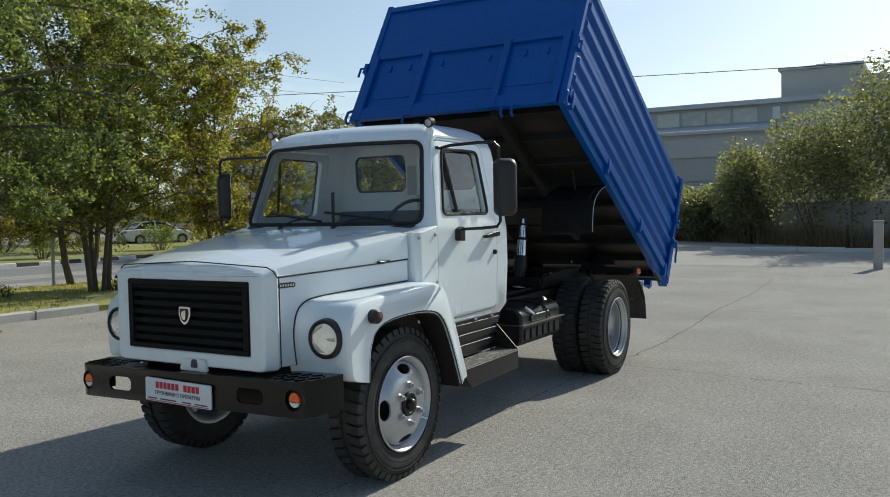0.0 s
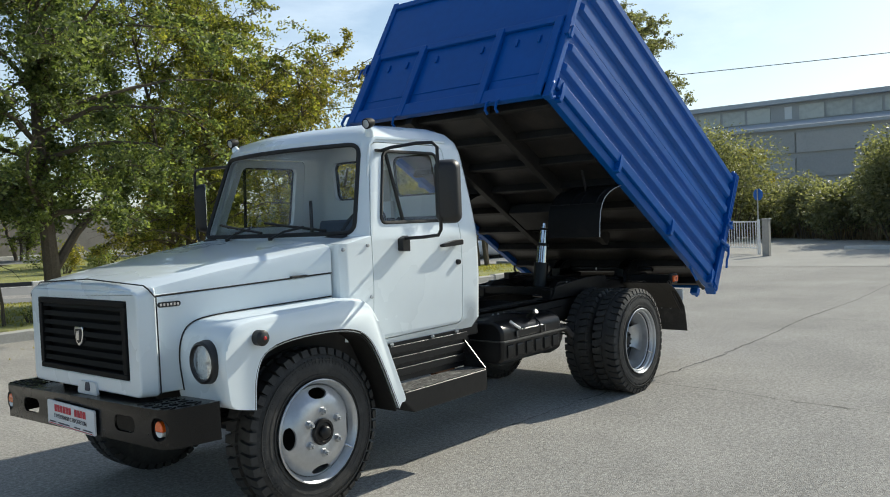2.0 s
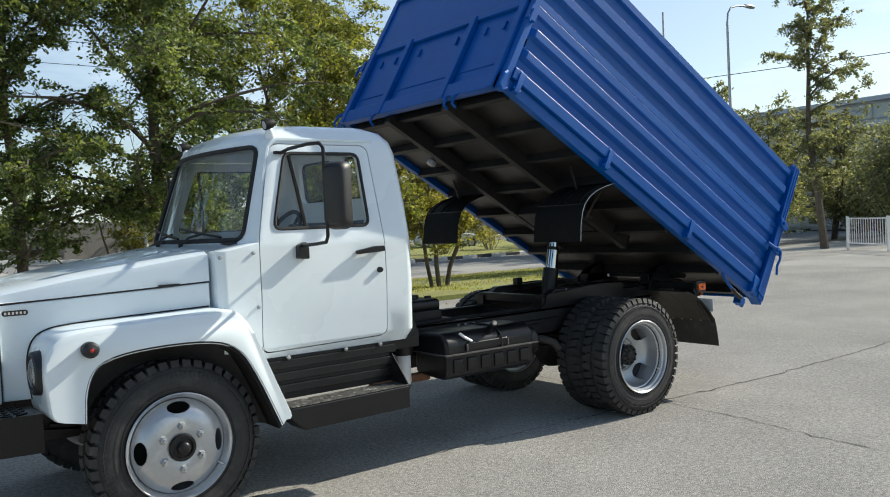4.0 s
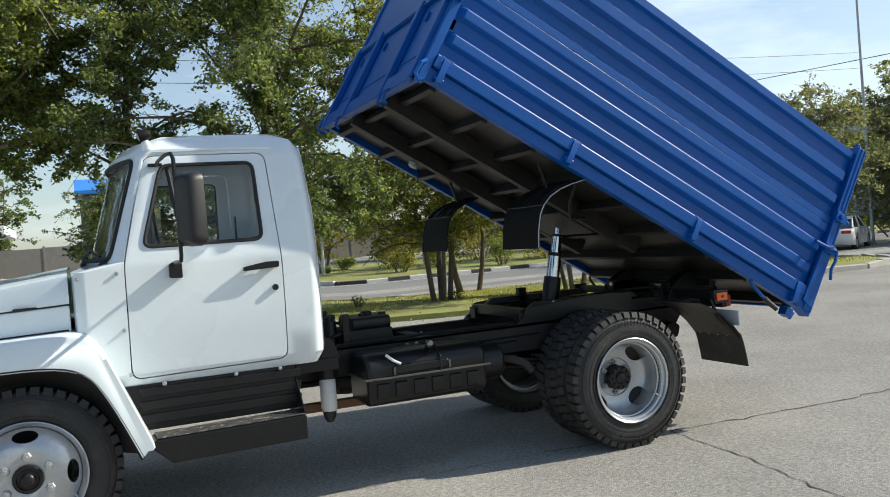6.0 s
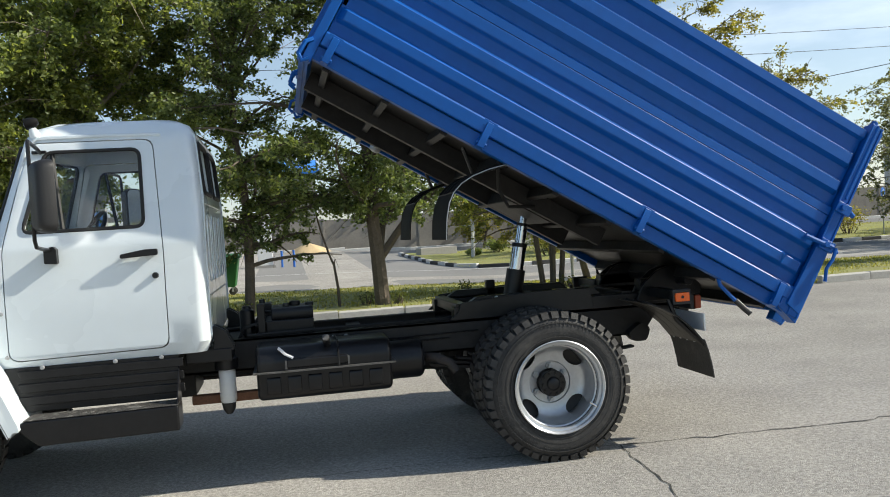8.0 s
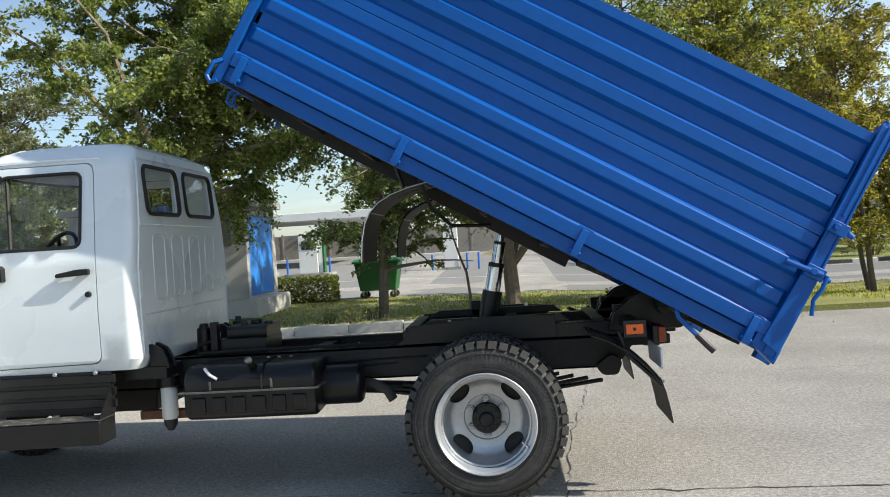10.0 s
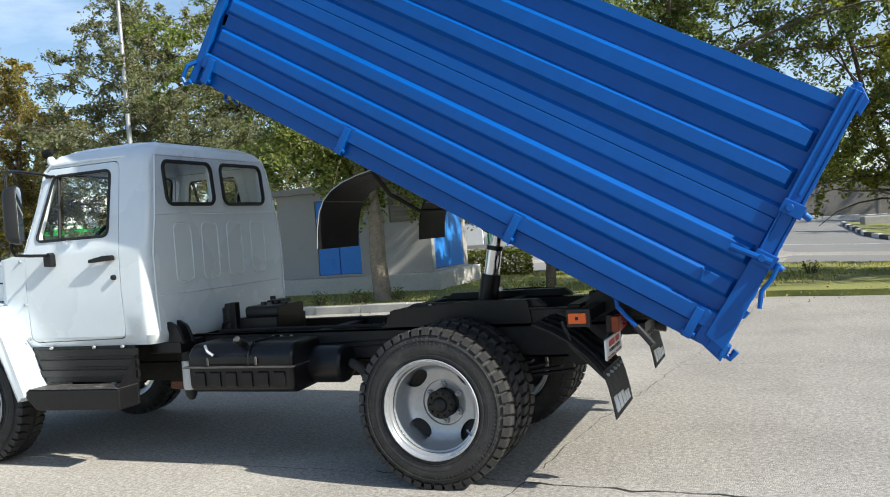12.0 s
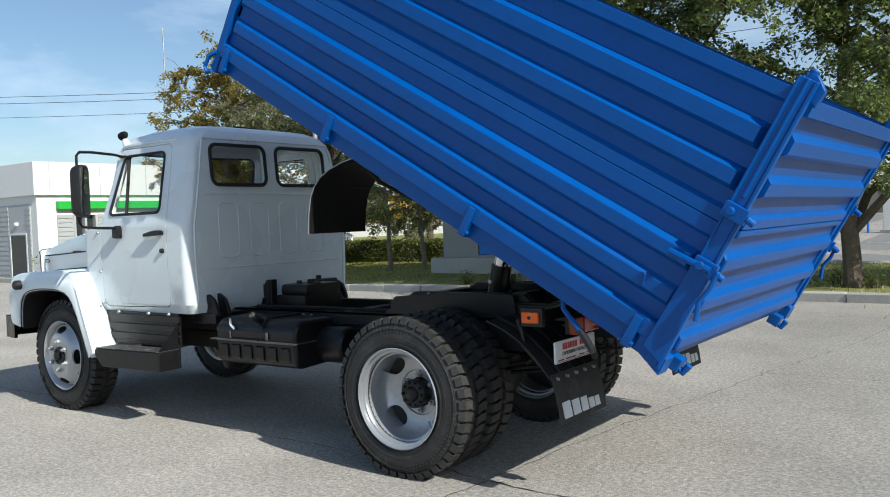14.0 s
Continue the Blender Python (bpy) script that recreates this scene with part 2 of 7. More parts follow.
LEAF_M = leaf_mat("elm_leaves", (0.050, 0.078, 0.026), (0.24, 0.28, 0.095), 0.48)
# Sun on the crown is put into this warmer elm green.
LEAF_X = leaf_mat("sunlit_elm_leaves", (0.050, 0.072, 0.020), (0.26, 0.27, 0.078), 0.50)
LEAF_Y = leaf_mat("autumn_leaves", (0.07, 0.082, 0.022), (0.30, 0.27, 0.075), 0.48)
LEAF_O = leaf_mat("turning_leaves", (0.085, 0.088, 0.028), (0.34, 0.265, 0.085), 0.45)
# Pale grey-green: the glare haze over far foliage is put into this colour.
LEAF_P = leaf_mat("hazed_pale_leaves", (0.085, 0.10, 0.062), (0.215, 0.225, 0.150), 0.45)
LEAF_G = leaf_mat("silvery_leaves", (0.070, 0.085, 0.050), (0.22, 0.23, 0.145), 0.42)
LEAF_H = leaf_mat("hedge_leaves", (0.045, 0.065, 0.014), (0.15, 0.17, 0.035), 0.35)
BARK = mat("bark", (0.115, 0.092, 0.070), 0.95, vary=0.4, scale=6, fine=40, bump=0.9, bump_scale=26)
BARK_L = mat("pale_bark", (0.24, 0.20, 0.155), 0.95, vary=0.45, scale=7, fine=40, bump=0.9, bump_scale=22, stain=0.5, stain_col=(0.09, 0.07, 0.05))
TRUNK_W = mat("limewashed_bark", (0.55, 0.54, 0.50), 0.95, vary=0.15, scale=5, fine=40, bump=0.5, bump_scale=24, stain=0.4, stain_col=(0.25, 0.23, 0.20))
CONC = mat("concrete_panel", (0.30, 0.295, 0.28), 0.9, vary=0.14, scale=0.4, fine=9, bump=0.15, bump_scale=20, stain=0.3, stain_col=(0.2, 0.19, 0.175), island=True)
FACW = mat("factory_concrete", (0.43, 0.425, 0.41), 0.9, vary=0.12, scale=0.3, fine=9, bump=0.1, stain=0.3, stain_col=(0.31, 0.30, 0.285), island=True)
# Dark brown concrete; on the walls their shade is part of the tone.
CONC_D = mat("dark_shaded_concrete", (0.24, 0.225, 0.20), 0.92, vary=0.18, scale=0.5, fine=12, stain=0.4, stain_col=(0.10, 0.095, 0.085))
ROOFM = mat("grey_sheet_roof", (0.45, 0.475, 0.50), 0.6, vary=0.1, scale=0.5, fine=8, stain=0.3, stain_col=(0.25, 0.26, 0.27))
CLERE = mat("clerestory_glass", (0.50, 0.50, 0.45), 0.4, vary=0.2, scale=0.8, fine=3, island=True)
RENDERG = mat("grey_render", (0.37, 0.365, 0.35), 0.85, vary=0.08, scale=1.2, fine=30, bump=0.1, stain=0.25, stain_col=(0.27, 0.26, 0.24))
PLINTH = mat("pale_plinth", (0.52, 0.50, 0.46), 0.9, vary=0.12, scale=1.5, fine=25, bump=0.3, bump_scale=24, stain=0.45, stain_col=(0.32, 0.30, 0.26))
BLUEDOOR = mat("blue_metal_door", (0.03, 0.23, 0.72), 0.5, vary=0.08, scale=1.2, fine=20, stain=0.1, stain_col=(0.06, 0.2, 0.5))
WHITEB = mat("white_cladding", (0.72, 0.73, 0.72), 0.5, vary=0.04, scale=0.6, fine=8)
GREYCL = mat("grey_cladding", (0.40, 0.42, 0.43), 0.5, vary=0.06, scale=0.8, fine=10)
GREEN = mat("green_band", (0.03, 0.42, 0.05), 0.45, vary=0.06, scale=1, fine=10)
YELLOW = mat("yellow_paint", (0.75, 0.43, 0.03), 0.5, vary=0.08, scale=1, fine=10)
BINGREEN = mat("green_bin", (0.02, 0.12, 0.03), 0.5, vary=0.15, scale=2, fine=20)
SIGNBLUE = mat("sign_blue", (0.02, 0.13, 0.5), 0.4, vary=0.05)
WINDARK = mat("dark_window", (0.03, 0.035, 0.04), 0.12, vary=0.2, scale=1, fine=6)
SAND = mat("sand_pile", (0.50, 0.38, 0.22), 0.95, vary=0.2, scale=2, fine=30, bump=0.4)
CARW = mat("white_car_paint", (0.72, 0.73, 0.74), 0.25, vary=0.03, scale=2, fine=10, coat=0.6)

# ---- mesh helpers ----


def part(name, bm, material, parent=None, label="", bevel=0.0, m=None, smooth=35, seg=2):
    """Links a bmesh as one mesh object under its parent."""
    me = bpy.data.meshes.new(name)
    bmesh.ops.recalc_face_normals(bm, faces=bm.faces[:])
    bm.to_mesh(me)
    bm.free()
    me.materials.append(material)
    return place(name, me, parent, label, bevel, m, smooth, seg)


def place(name, me, parent=None, label="", bevel=0.0, m=None, smooth=35, seg=2):
    if smooth:
        me.shade_smooth()
        me.set_sharp_from_angle(angle=radians(smooth))
    ob = new(name, me)
    if parent:
        ob.parent = parent
    if m is not None:
        ob.matrix_basis = m
    if label:
        tagged(ob, label)
    if bevel:
        b = ob.modifiers.new("bevel", "BEVEL")
        b.width, b.segments, b.limit_method, b.angle_limit = bevel, seg, "ANGLE", radians(30)
        b.harden_normals = True
    return ob


def even_normals(ob):
    """Keeps the broad pressed faces flat and the rounding in the corners."""
    md = ob.modifiers.new("normals", "WEIGHTED_NORMAL")
    md.mode, md.weight, md.keep_sharp = "FACE_AREA", 80, True
    return ob


def thing(name, label, category, at=(0, 0, 0), group="", kind="", rz=0):
    ob = new(name)
    ob.empty_display_size = 0.2
    ob.matrix_basis = pose(*at, 0, 0, rz)
    return tagged(ob, label, category, group, kind)


def box(bm, x0, x1, y0, y1, z0, z1):
    v = [bm.verts.new((x, y, z)) for x in (x0, x1) for y in (y0, y1) for z in (z0, z1)]
    for f in ((0, 1, 3, 2), (4, 6, 7, 5), (0, 4, 5, 1), (2, 3, 7, 6), (0, 2, 6, 4), (1, 5, 7, 3)):
        bm.faces.new([v[i] for i in f])
    return bm


def prism(bm, poly, axis, a, b):
    """Extrudes a polygon in the plane across the axis, from a to b. Axis y: poly is (x, z); x: (y, z); z: (x, y)."""
    def p3(p, h):
        return {"y": (p[0], h, p[1]), "x": (h, p[0], p[1]), "z": (p[0], p[1], h)}[axis]
    r0 = [bm.verts.new(p3(p, a)) for p in poly]
    r1 = [bm.verts.new(p3(p, b)) for p in poly]
    n = len(poly)
    for i in range(n):
        bm.faces.new((r0[i], r0[(i + 1) % n], r1[(i + 1) % n], r1[i]))
    bm.faces.new(r0)
    bm.faces.new(r1[::-1])
    return bm


def tube(bm, pts, r, seg=8, r_end=None):
    """A round bar along a line of points."""
    pts = [Vector(p) for p in pts]
    rings = []
    for i, p in enumerate(pts):
        d = (pts[min(i + 1, len(pts) - 1)] - pts[max(i - 1, 0)]).normalized()
        a = d.orthogonal().normalized() if i == 0 else (ref - d * ref.dot(d)).normalized()
        ref = a
        b = d.cross(a)
        rr = r if r_end is None else r + (r_end - r) * i / (len(pts) - 1)
        rings.append([bm.verts.new(p + (a * math.cos(t) + b * math.sin(t)) * rr) for t in (2 * math.pi * k / seg for k in range(seg))])
    for q, s in zip(rings, rings[1:]):
        for k in range(seg):
            bm.faces.new((q[k], q[(k + 1) % seg], s[(k + 1) % seg], s[k]))
    bm.faces.new(rings[0][::-1])
    bm.faces.new(rings[-1])
    return bm


def lathe(bm, profile, axis="y", centre=(0, 0, 0), seg=48, closed=False):
    """Turns a profile of (radius, height) round an axis."""
    c = Vector(centre)
    rings = []
    for r, h in profile:
        ring = []
        for k in range(seg):
            t = 2 * math.pi * k / seg
            u, w = r * math.cos(t), r * math.sin(t)
            ring.append(bm.verts.new(c + Vector({"y": (u, h, w), "x": (h, u, w), "z": (u, w, h)}[axis])))
        rings.append(ring)
    pairs = list(zip(rings, rings[1:])) + ([(rings[-1], rings[0])] if closed else [])
    for q, s in pairs:
        for k in range(seg):
            bm.faces.new((q[k], q[(k + 1) % seg], s[(k + 1) % seg], s[k]))
    if not closed:
        for ring, (r, h) in ((rings[0], profile[0]), (rings[-1], profile[-1])):
            if r > 1e-4:
                bm.faces.new(ring)
    return bm


def loft(bm, rings):
    """Closed loops of equal count, joined and capped."""
    vs = [[bm.verts.new(p) for p in r] for r in rings]
    n = len(vs[0])
    for q, s in zip(vs, vs[1:]):
        for k in range(n):
            bm.faces.new((q[k], q[(k + 1) % n], s[(k + 1) % n], s[k]))
    bm.faces.new(vs[0][::-1])
    bm.faces.new(vs[-1])
    return bm


def rounded(x0, x1, z0, z1, r, n=5):
    """A rectangle with rounded corners."""
    out = []
    for cx, cz, a in ((x1 - r, z1 - r, 0), (x0 + r, z1 - r, 90), (x0 + r, z0 + r, 180), (x1 - r, z0 + r, 270)):
        out += [(cx + r * math.cos(radians(a + 90 * k / n)), cz + r * math.sin(radians(a + 90 * k / n))) for k in range(n + 1)]
    return out


def round_poly(pts, r, n=4):
    """Rounds the corners of a polygon."""
    out = []
    for i, p in enumerate(pts):
        p, a, b = Vector(p), Vector(pts[i - 1]), Vector(pts[(i + 1) % len(pts)])
        rr = min(r, (a - p).length * 0.45, (b - p).length * 0.45)
        s, e = p + (a - p).normalized() * rr, p + (b - p).normalized() * rr
        for k in range(n + 1):
            t = k / n
            q = s * (1 - t) ** 2 + p * 2 * t * (1 - t) + e * t * t
            out.append((q.x, q.y))
    return out


def B():
    return bmesh.new()


def solid(bm):
    bmesh.ops.recalc_face_normals(bm, faces=bm.faces[:])
    me = bpy.data.meshes.new("solid")
    bm.to_mesh(me)
    bm.free()
    return new("solid", me)


def cut(ob, cutter, how="DIFFERENCE"):
    """Applies a boolean at once and removes the cutter."""
    md = ob.modifiers.new("cut", "BOOLEAN")
    md.operation, md.object, md.solver = how, cutter, "EXACT"
    dg = bpy.context.evaluated_depsgraph_get()
    me = bpy.data.meshes.new_from_object(ob.evaluated_get(dg))
    ob.modifiers.clear()
    ob.data = me
    bpy.data.objects.remove(cutter)
    return ob


def spread(xs, keys):
    """Piecewise linear lookup."""
    for (a, va), (b, vb) in zip(keys, keys[1:]):
        if xs <= b:
            t = max(0.0, min(1.0, (xs - a) / (b - a)))
            return va + (vb - va) * t
    return keys[-1][1]

# ---- ground, road and lawns ----


def land(x, y):
    """Height of the land: the lot is level, the strip and road fall a little towards +x, and rise again beyond."""
    return spread(x, [(-8, 0.012), (0, 0.0), (5, -0.012), (10, -0.035)]) * min(max(y - 9.2, 0), 12) + spread(y, [(24, 0), (48, 0.7)])


def drape(name, xs, ys, lift, material, label, category, skirt=0.0, rough=0.0, shape=None):
    """A sheet laid over the land."""
    b = B()
    rows = []
    for i, x in enumerate(xs):
        row = []
        for j, y in enumerate(ys):
            px, py = shape(x, y) if shape else (x, y)
            z = land(px, py) + lift + (noise.noise((px * 0.7, py * 0.7, 3)) * rough if 0 < j < len(ys) - 1 else 0)
            row.append(b.verts.new((px, py, z)))
        rows.append(row)
    for p, q in zip(rows, rows[1:]):
        for k in range(len(ys) - 1):
            b.faces.new((p[k], q[k], q[k + 1], p[k + 1]))
    if skirt:
        edge = [r[0] for r in rows] + rows[-1][1:] + [r[-1] for r in rows[::-1]][1:] + rows[0][::-1][1:-1]
        low = [b.verts.new(v.co - Vector((0, 0, skirt))) for v in edge]
        for k in range(len(edge)):
            m = (k + 1) % len(edge)
            b.faces.new((edge[k], low[k], low[m], edge[m]))
    return tagged(part(name, b, material, None, "", smooth=60), label, category, "", "structure")


def steps(a, b, s):
    n = max(1, round((b - a) / s))
    return [a + (b - a) * i / n for i in range(n + 1)]


drape("ground", [-1500, -500, -200, -100] + steps(-60, 60, 5) + [100, 200, 500, 1500], [-1500, -500, -100, -30] + steps(-15, 9.2, 8) + steps(10.5, 50, 3) + [100, 200, 500, 1500],
      0.0, ASPHALT, "worn grey asphalt of the open lot", "ground")
drape("road", steps(-70, 110, 4), steps(17.9, 29.0, 2.2), 0.006, ROADM, "grey asphalt road beyond the grass strip", "road")
drape("forecourt", steps(-34, 90, 4), steps(29.0, 50, 3), 0.006, ROADM, "grey asphalt forecourt beyond the road", "road")


def strip_shape(x, y):
    """The strip's near edge bows out past the broken kerb; its far end is rounded."""
    t = (y - 9.25) / (17.85 - 9.25)
    near = spread(x, [(5.4, 9.25), (7.0, 8.75), (11.0, 8.6), (17.5, 8.7), (20.0, 9.9), (21.8, 12.5)])
    far = spread(x, [(17.5, 17.85), (20.0, 16.8), (21.8, 14.5)])
    return x, near + (far - near) * t


drape("lawn", steps(-60, -16, 4) + steps(-15, 21.8, 0.8), steps(9.25, 17.85, 0.8), 0.10, SOIL, "strip of dry mown grass between lot and road", "lawn", 0.2, 0.025, strip_shape)


def island_shape(x, y):
    lo = spread(y, [(29.2, 11.5), (30.5, 9.6), (33, 8.9), (42, 8.6)])
    return lo + (x - 8.6) * (100 - lo) / (100 - 8.6), y


drape("lawn_island", steps(8.6, 60, 2.5) + [80, 100], steps(29.2, 42, 1.6), 0.11, SOIL, "mown lawn beyond the road", "lawn", 0.2, 0.04, island_shape)
drape("lawn_far", [-90, -70, -50] + steps(-34, -14, 4), steps(29.2, 42, 2.5), 0.11, SOIL, "mown lawn beyond the road", "lawn", 0.2, 0.04)
drape("verge", steps(20, 60, 4), steps(-12, 28.8, 4), 0.004, VERGE, "asphalt by the far fence, paled for grazing light", "pavement", 0, 0)
# lane line
for i in range(14):
    x = -20 + i * 6
    drape("road_line", [x, x + 1.5, x + 3], [23.4, 23.52], 0.011, LINE, "faded white lane dash on the road", "road marking")
for x0, x1, y in ((-34, 60, 18.35), (-34, 60, 28.5)):
    drape("road_line", steps(x0, x1, 3), [y, y + 0.1], 0.011, LINE, "faded white edge line on the road", "road marking")

# cracks and joints in the lot


def crack(points, width, seed):
    rnd = random.Random(seed)
    pts = []
    for (x0, y0), (x1, y1) in zip(points, points[1:]):
        n = max(2, int(math.hypot(x1 - x0, y1 - y0) / 0.09))
        for i in range(n):
            t = i / n
            pts.append((x0 + (x1 - x0) * t + rnd.gauss(0, 0.012), y0 + (y1 - y0) * t + rnd.gauss(0, 0.012)))
    b = B()
    prev = None
    for i, p in enumerate(pts[:-1]):
        d = Vector((pts[i + 1][0] - p[0], pts[i + 1][1] - p[1])).normalized()
        w = width * rnd.uniform(0.3, 1.3)
        a, c = b.verts.new((p[0] - d.y * w, p[1] + d.x * w, 0.004)), b.verts.new((p[0] + d.y * w, p[1] - d.x * w, 0.004))
        if prev:
            b.faces.new((prev[0], prev[1], c, a))
        prev = (a, c)
    return tagged(part("crack", b, CRACKM, None, "", smooth=0), "dark irregular crack in the asphalt", "crack", "cracks in the lot", "structure")


crack([(3.2, -0.72), (4.22, -0.80), (4.15, -1.6), (4.0, -2.4), (3.95, -3.4), (3.7, -5.2)], 0.0065, 1)
crack([(4.22, -0.80), (5.6, -0.9), (7.5, -0.86), (9.5, -0.75), (12.2, -0.8), (16, -0.6)], 0.0075, 2)
crack([(4.22, -0.80), (4.33, 0.4), (4.5, 1.6), (4.7, 3.0), (5.1, 5.2), (5.3, 8.4)], 0.003, 3)
crack([(-6, -0.5), (-3.0, -0.7), (0.5, -0.66), (3.2, -0.72)], 0.003, 4)
crack([(9.5, -0.75), (9.2, -3.5), (9.0, -7.0)], 0.005, 5)
crack([(4.7, 3.0), (7.5, 3.1), (11, 3.3), (15, 3.2)], 0.003, 6)


# ---- plants ----
def leaf_mesh(name, centres, size, material, rnd, droop=0.3):
    """Many small folded leaves, one at each centre."""
    n = len(centres)
    rs = np.random.RandomState(rnd.randint(0, 9999))
    c = np.array(centres)
    d = rs.normal(size=(n, 3))
    d[:, 2] = d[:, 2] * 0.6 - droop
    d /= np.linalg.norm(d, axis=1)[:, None]
    u = np.cross(d, rs.normal(size=(n, 3)))
    u /= np.linalg.norm(u, axis=1)[:, None]
    w = np.cross(d, u)
    s = (size * rs.uniform(0.6, 1.25, n))[:, None]
    v = np.stack([c - d * s * 0.5, c + u * s * 0.27 + w * s * 0.06, c + d * s * 0.5, c - u * s * 0.27 + w * s * 0.06], 1).reshape(-1, 3)
    me = bpy.data.meshes.new(name)
    me.from_pydata(v.tolist(), [], np.arange(4 * n).reshape(n, 4).tolist())
    me.materials.append(material)
    return me


def make_tree(label, at, height, reach, leafmat, bark, seed, stems=1, leaves=14000, fork=0.3, low=0.28, r0=0.11, leaf=0.085, lean=(0, 0), skew=(0, 0), group="trees on the strip", name="tree", ragged=1.0, more=1, gaps=0.30, clear=0.0):
    """A tapered, forking trunk with limbs and twigs, and a crown of single leaves along the twigs."""
    rnd = random.Random(seed)
    z0 = land(at[0], at[1]) + (0.08 if name == "tree" else 0)
    top = thing(name, label, "tree", (at[0], at[1], z0), group)
    wood, twigs = B(), []
    limbs = []
    for k in range(stems):
        a = 2 * math.pi * k / stems + rnd.uniform(-0.5, 0.5)
        off = Vector((math.cos(a), math.sin(a), 0)) * (0.0 if stems == 1 else rnd.uniform(0.18, 0.42))
        tilt = Vector((math.cos(a), math.sin(a), 0)) * (0.0 if stems == 1 else rnd.uniform(0.06, 0.22))
        hh = height * (rnd.uniform(0.72, 0.86) if stems == 1 else rnd.uniform(0.6, 0.85))
        pts, p = [], off.copy()
        n = 9
        wob = Vector((rnd.gauss(0, 0.05), rnd.gauss(0, 0.05), 0))
        for i in range(n + 1):
            pts.append(p.copy())
            wob = wob * 0.6 + Vector((rnd.gauss(0, 0.07), rnd.gauss(0, 0.07), 0))
            p = p + (Vector((lean[0], lean[1], 1)) + tilt + wob) * (hh / n)
        rr = r0 if stems == 1 else r0 * rnd.uniform(0.5, 0.75)
        flare = [pts[0] - Vector((0, 0, 0.12))] + pts
        tube(wood, flare, rr * 1.15, 9, rr * 0.18)
        for i in range(2, n + 1):
            f = i / n
            if f < low or pts[i].z < 0.8 * clear:
                continue
            for q in range((3 if stems == 1 else 2) * more):
                az = rnd.uniform(0, 2 * math.pi)
                ln = reach * (0.55 + 0.5 * math.sin(math.pi * min(1, (f - low) / (1.05 - low)) ** 0.8)) * rnd.uniform(0.7, 1.15)
                limbs.append((pts[i - 1].lerp(pts[i], rnd.random()), az, ln, rnd.uniform(0.15, 0.9), rr * (1 - f * 0.75) * 0.55))
        if fork and stems == 1:
            for q in range(2):
                limbs.append((pts[max(1, int(fork * n))], rnd.uniform(0, 6.28), reach * 1.25, 1.1, rr * 0.62))
    for base, az, ln, rise, rr in limbs:
        d = Vector((math.cos(az), math.sin(az), rise)).normalized()
        pts, p = [base.copy()], base.copy()
        n = 5
        for i in range(n):
            d = (d + Vector((rnd.gauss(0, 0.16), rnd.gauss(0, 0.16), rnd.gauss(0.0, 0.12) - 0.05 * i)) + Vector((skew[0], skew[1], 0)) * 0.08).normalized()
            p = p + d * (ln / n)
            pts.append(p.copy())
        tube(wood, pts, max(rr, 0.016), 6, 0.007)
        for i in range(1, n + 1):
            for q in range(4):
                e = (d * 0.5 + Vector((rnd.gauss(0, 1), rnd.gauss(0, 1), rnd.gauss(-0.05, 0.65)))).normalized()
                s0 = pts[i - 1].lerp(pts[i], rnd.random())
                tl = rnd.uniform(0.25, 0.75) * reach * 0.42
                m1 = s0 + e * tl * 0.55
                m2 = s0 + e * tl + Vector((0, 0, -0.18 * tl * ragged))
                if min(s0.z, m2.z) > clear or rnd.random() < 0.12:
                    twigs.append((s0, m1, m2))
    for s0, m1, m2 in twigs:
        tube(wood, [s0, m1, m2], 0.009, 3, 0.003)
    part("trunk", wood, bark, top, "rough bark trunk and limbs")
    cents = []
    per = max(6, int(leaves / max(1, len(twigs)) / (1 - gaps)))
    for s0, m1, m2 in twigs:
        if rnd.random() < gaps:
            continue
        sp = 0.04 + 0.022 * reach * rnd.random()
        for i in range(int(per * rnd.uniform(0.4, 1.7))):
            t = rnd.random() ** 0.7
            p = s0.lerp(m1, t * 2) if t < 0.5 else m1.lerp(m2, t * 2 - 1)
            cents.append((p.x + rnd.gauss(0, sp), p.y + rnd.gauss(0, sp), p.z + rnd.gauss(0, sp * 0.8) - 0.03))
    place("crown", leaf_mesh("crown", cents, leaf, leafmat, rnd), top, "loose crown of small leaves", smooth=0)
    return top


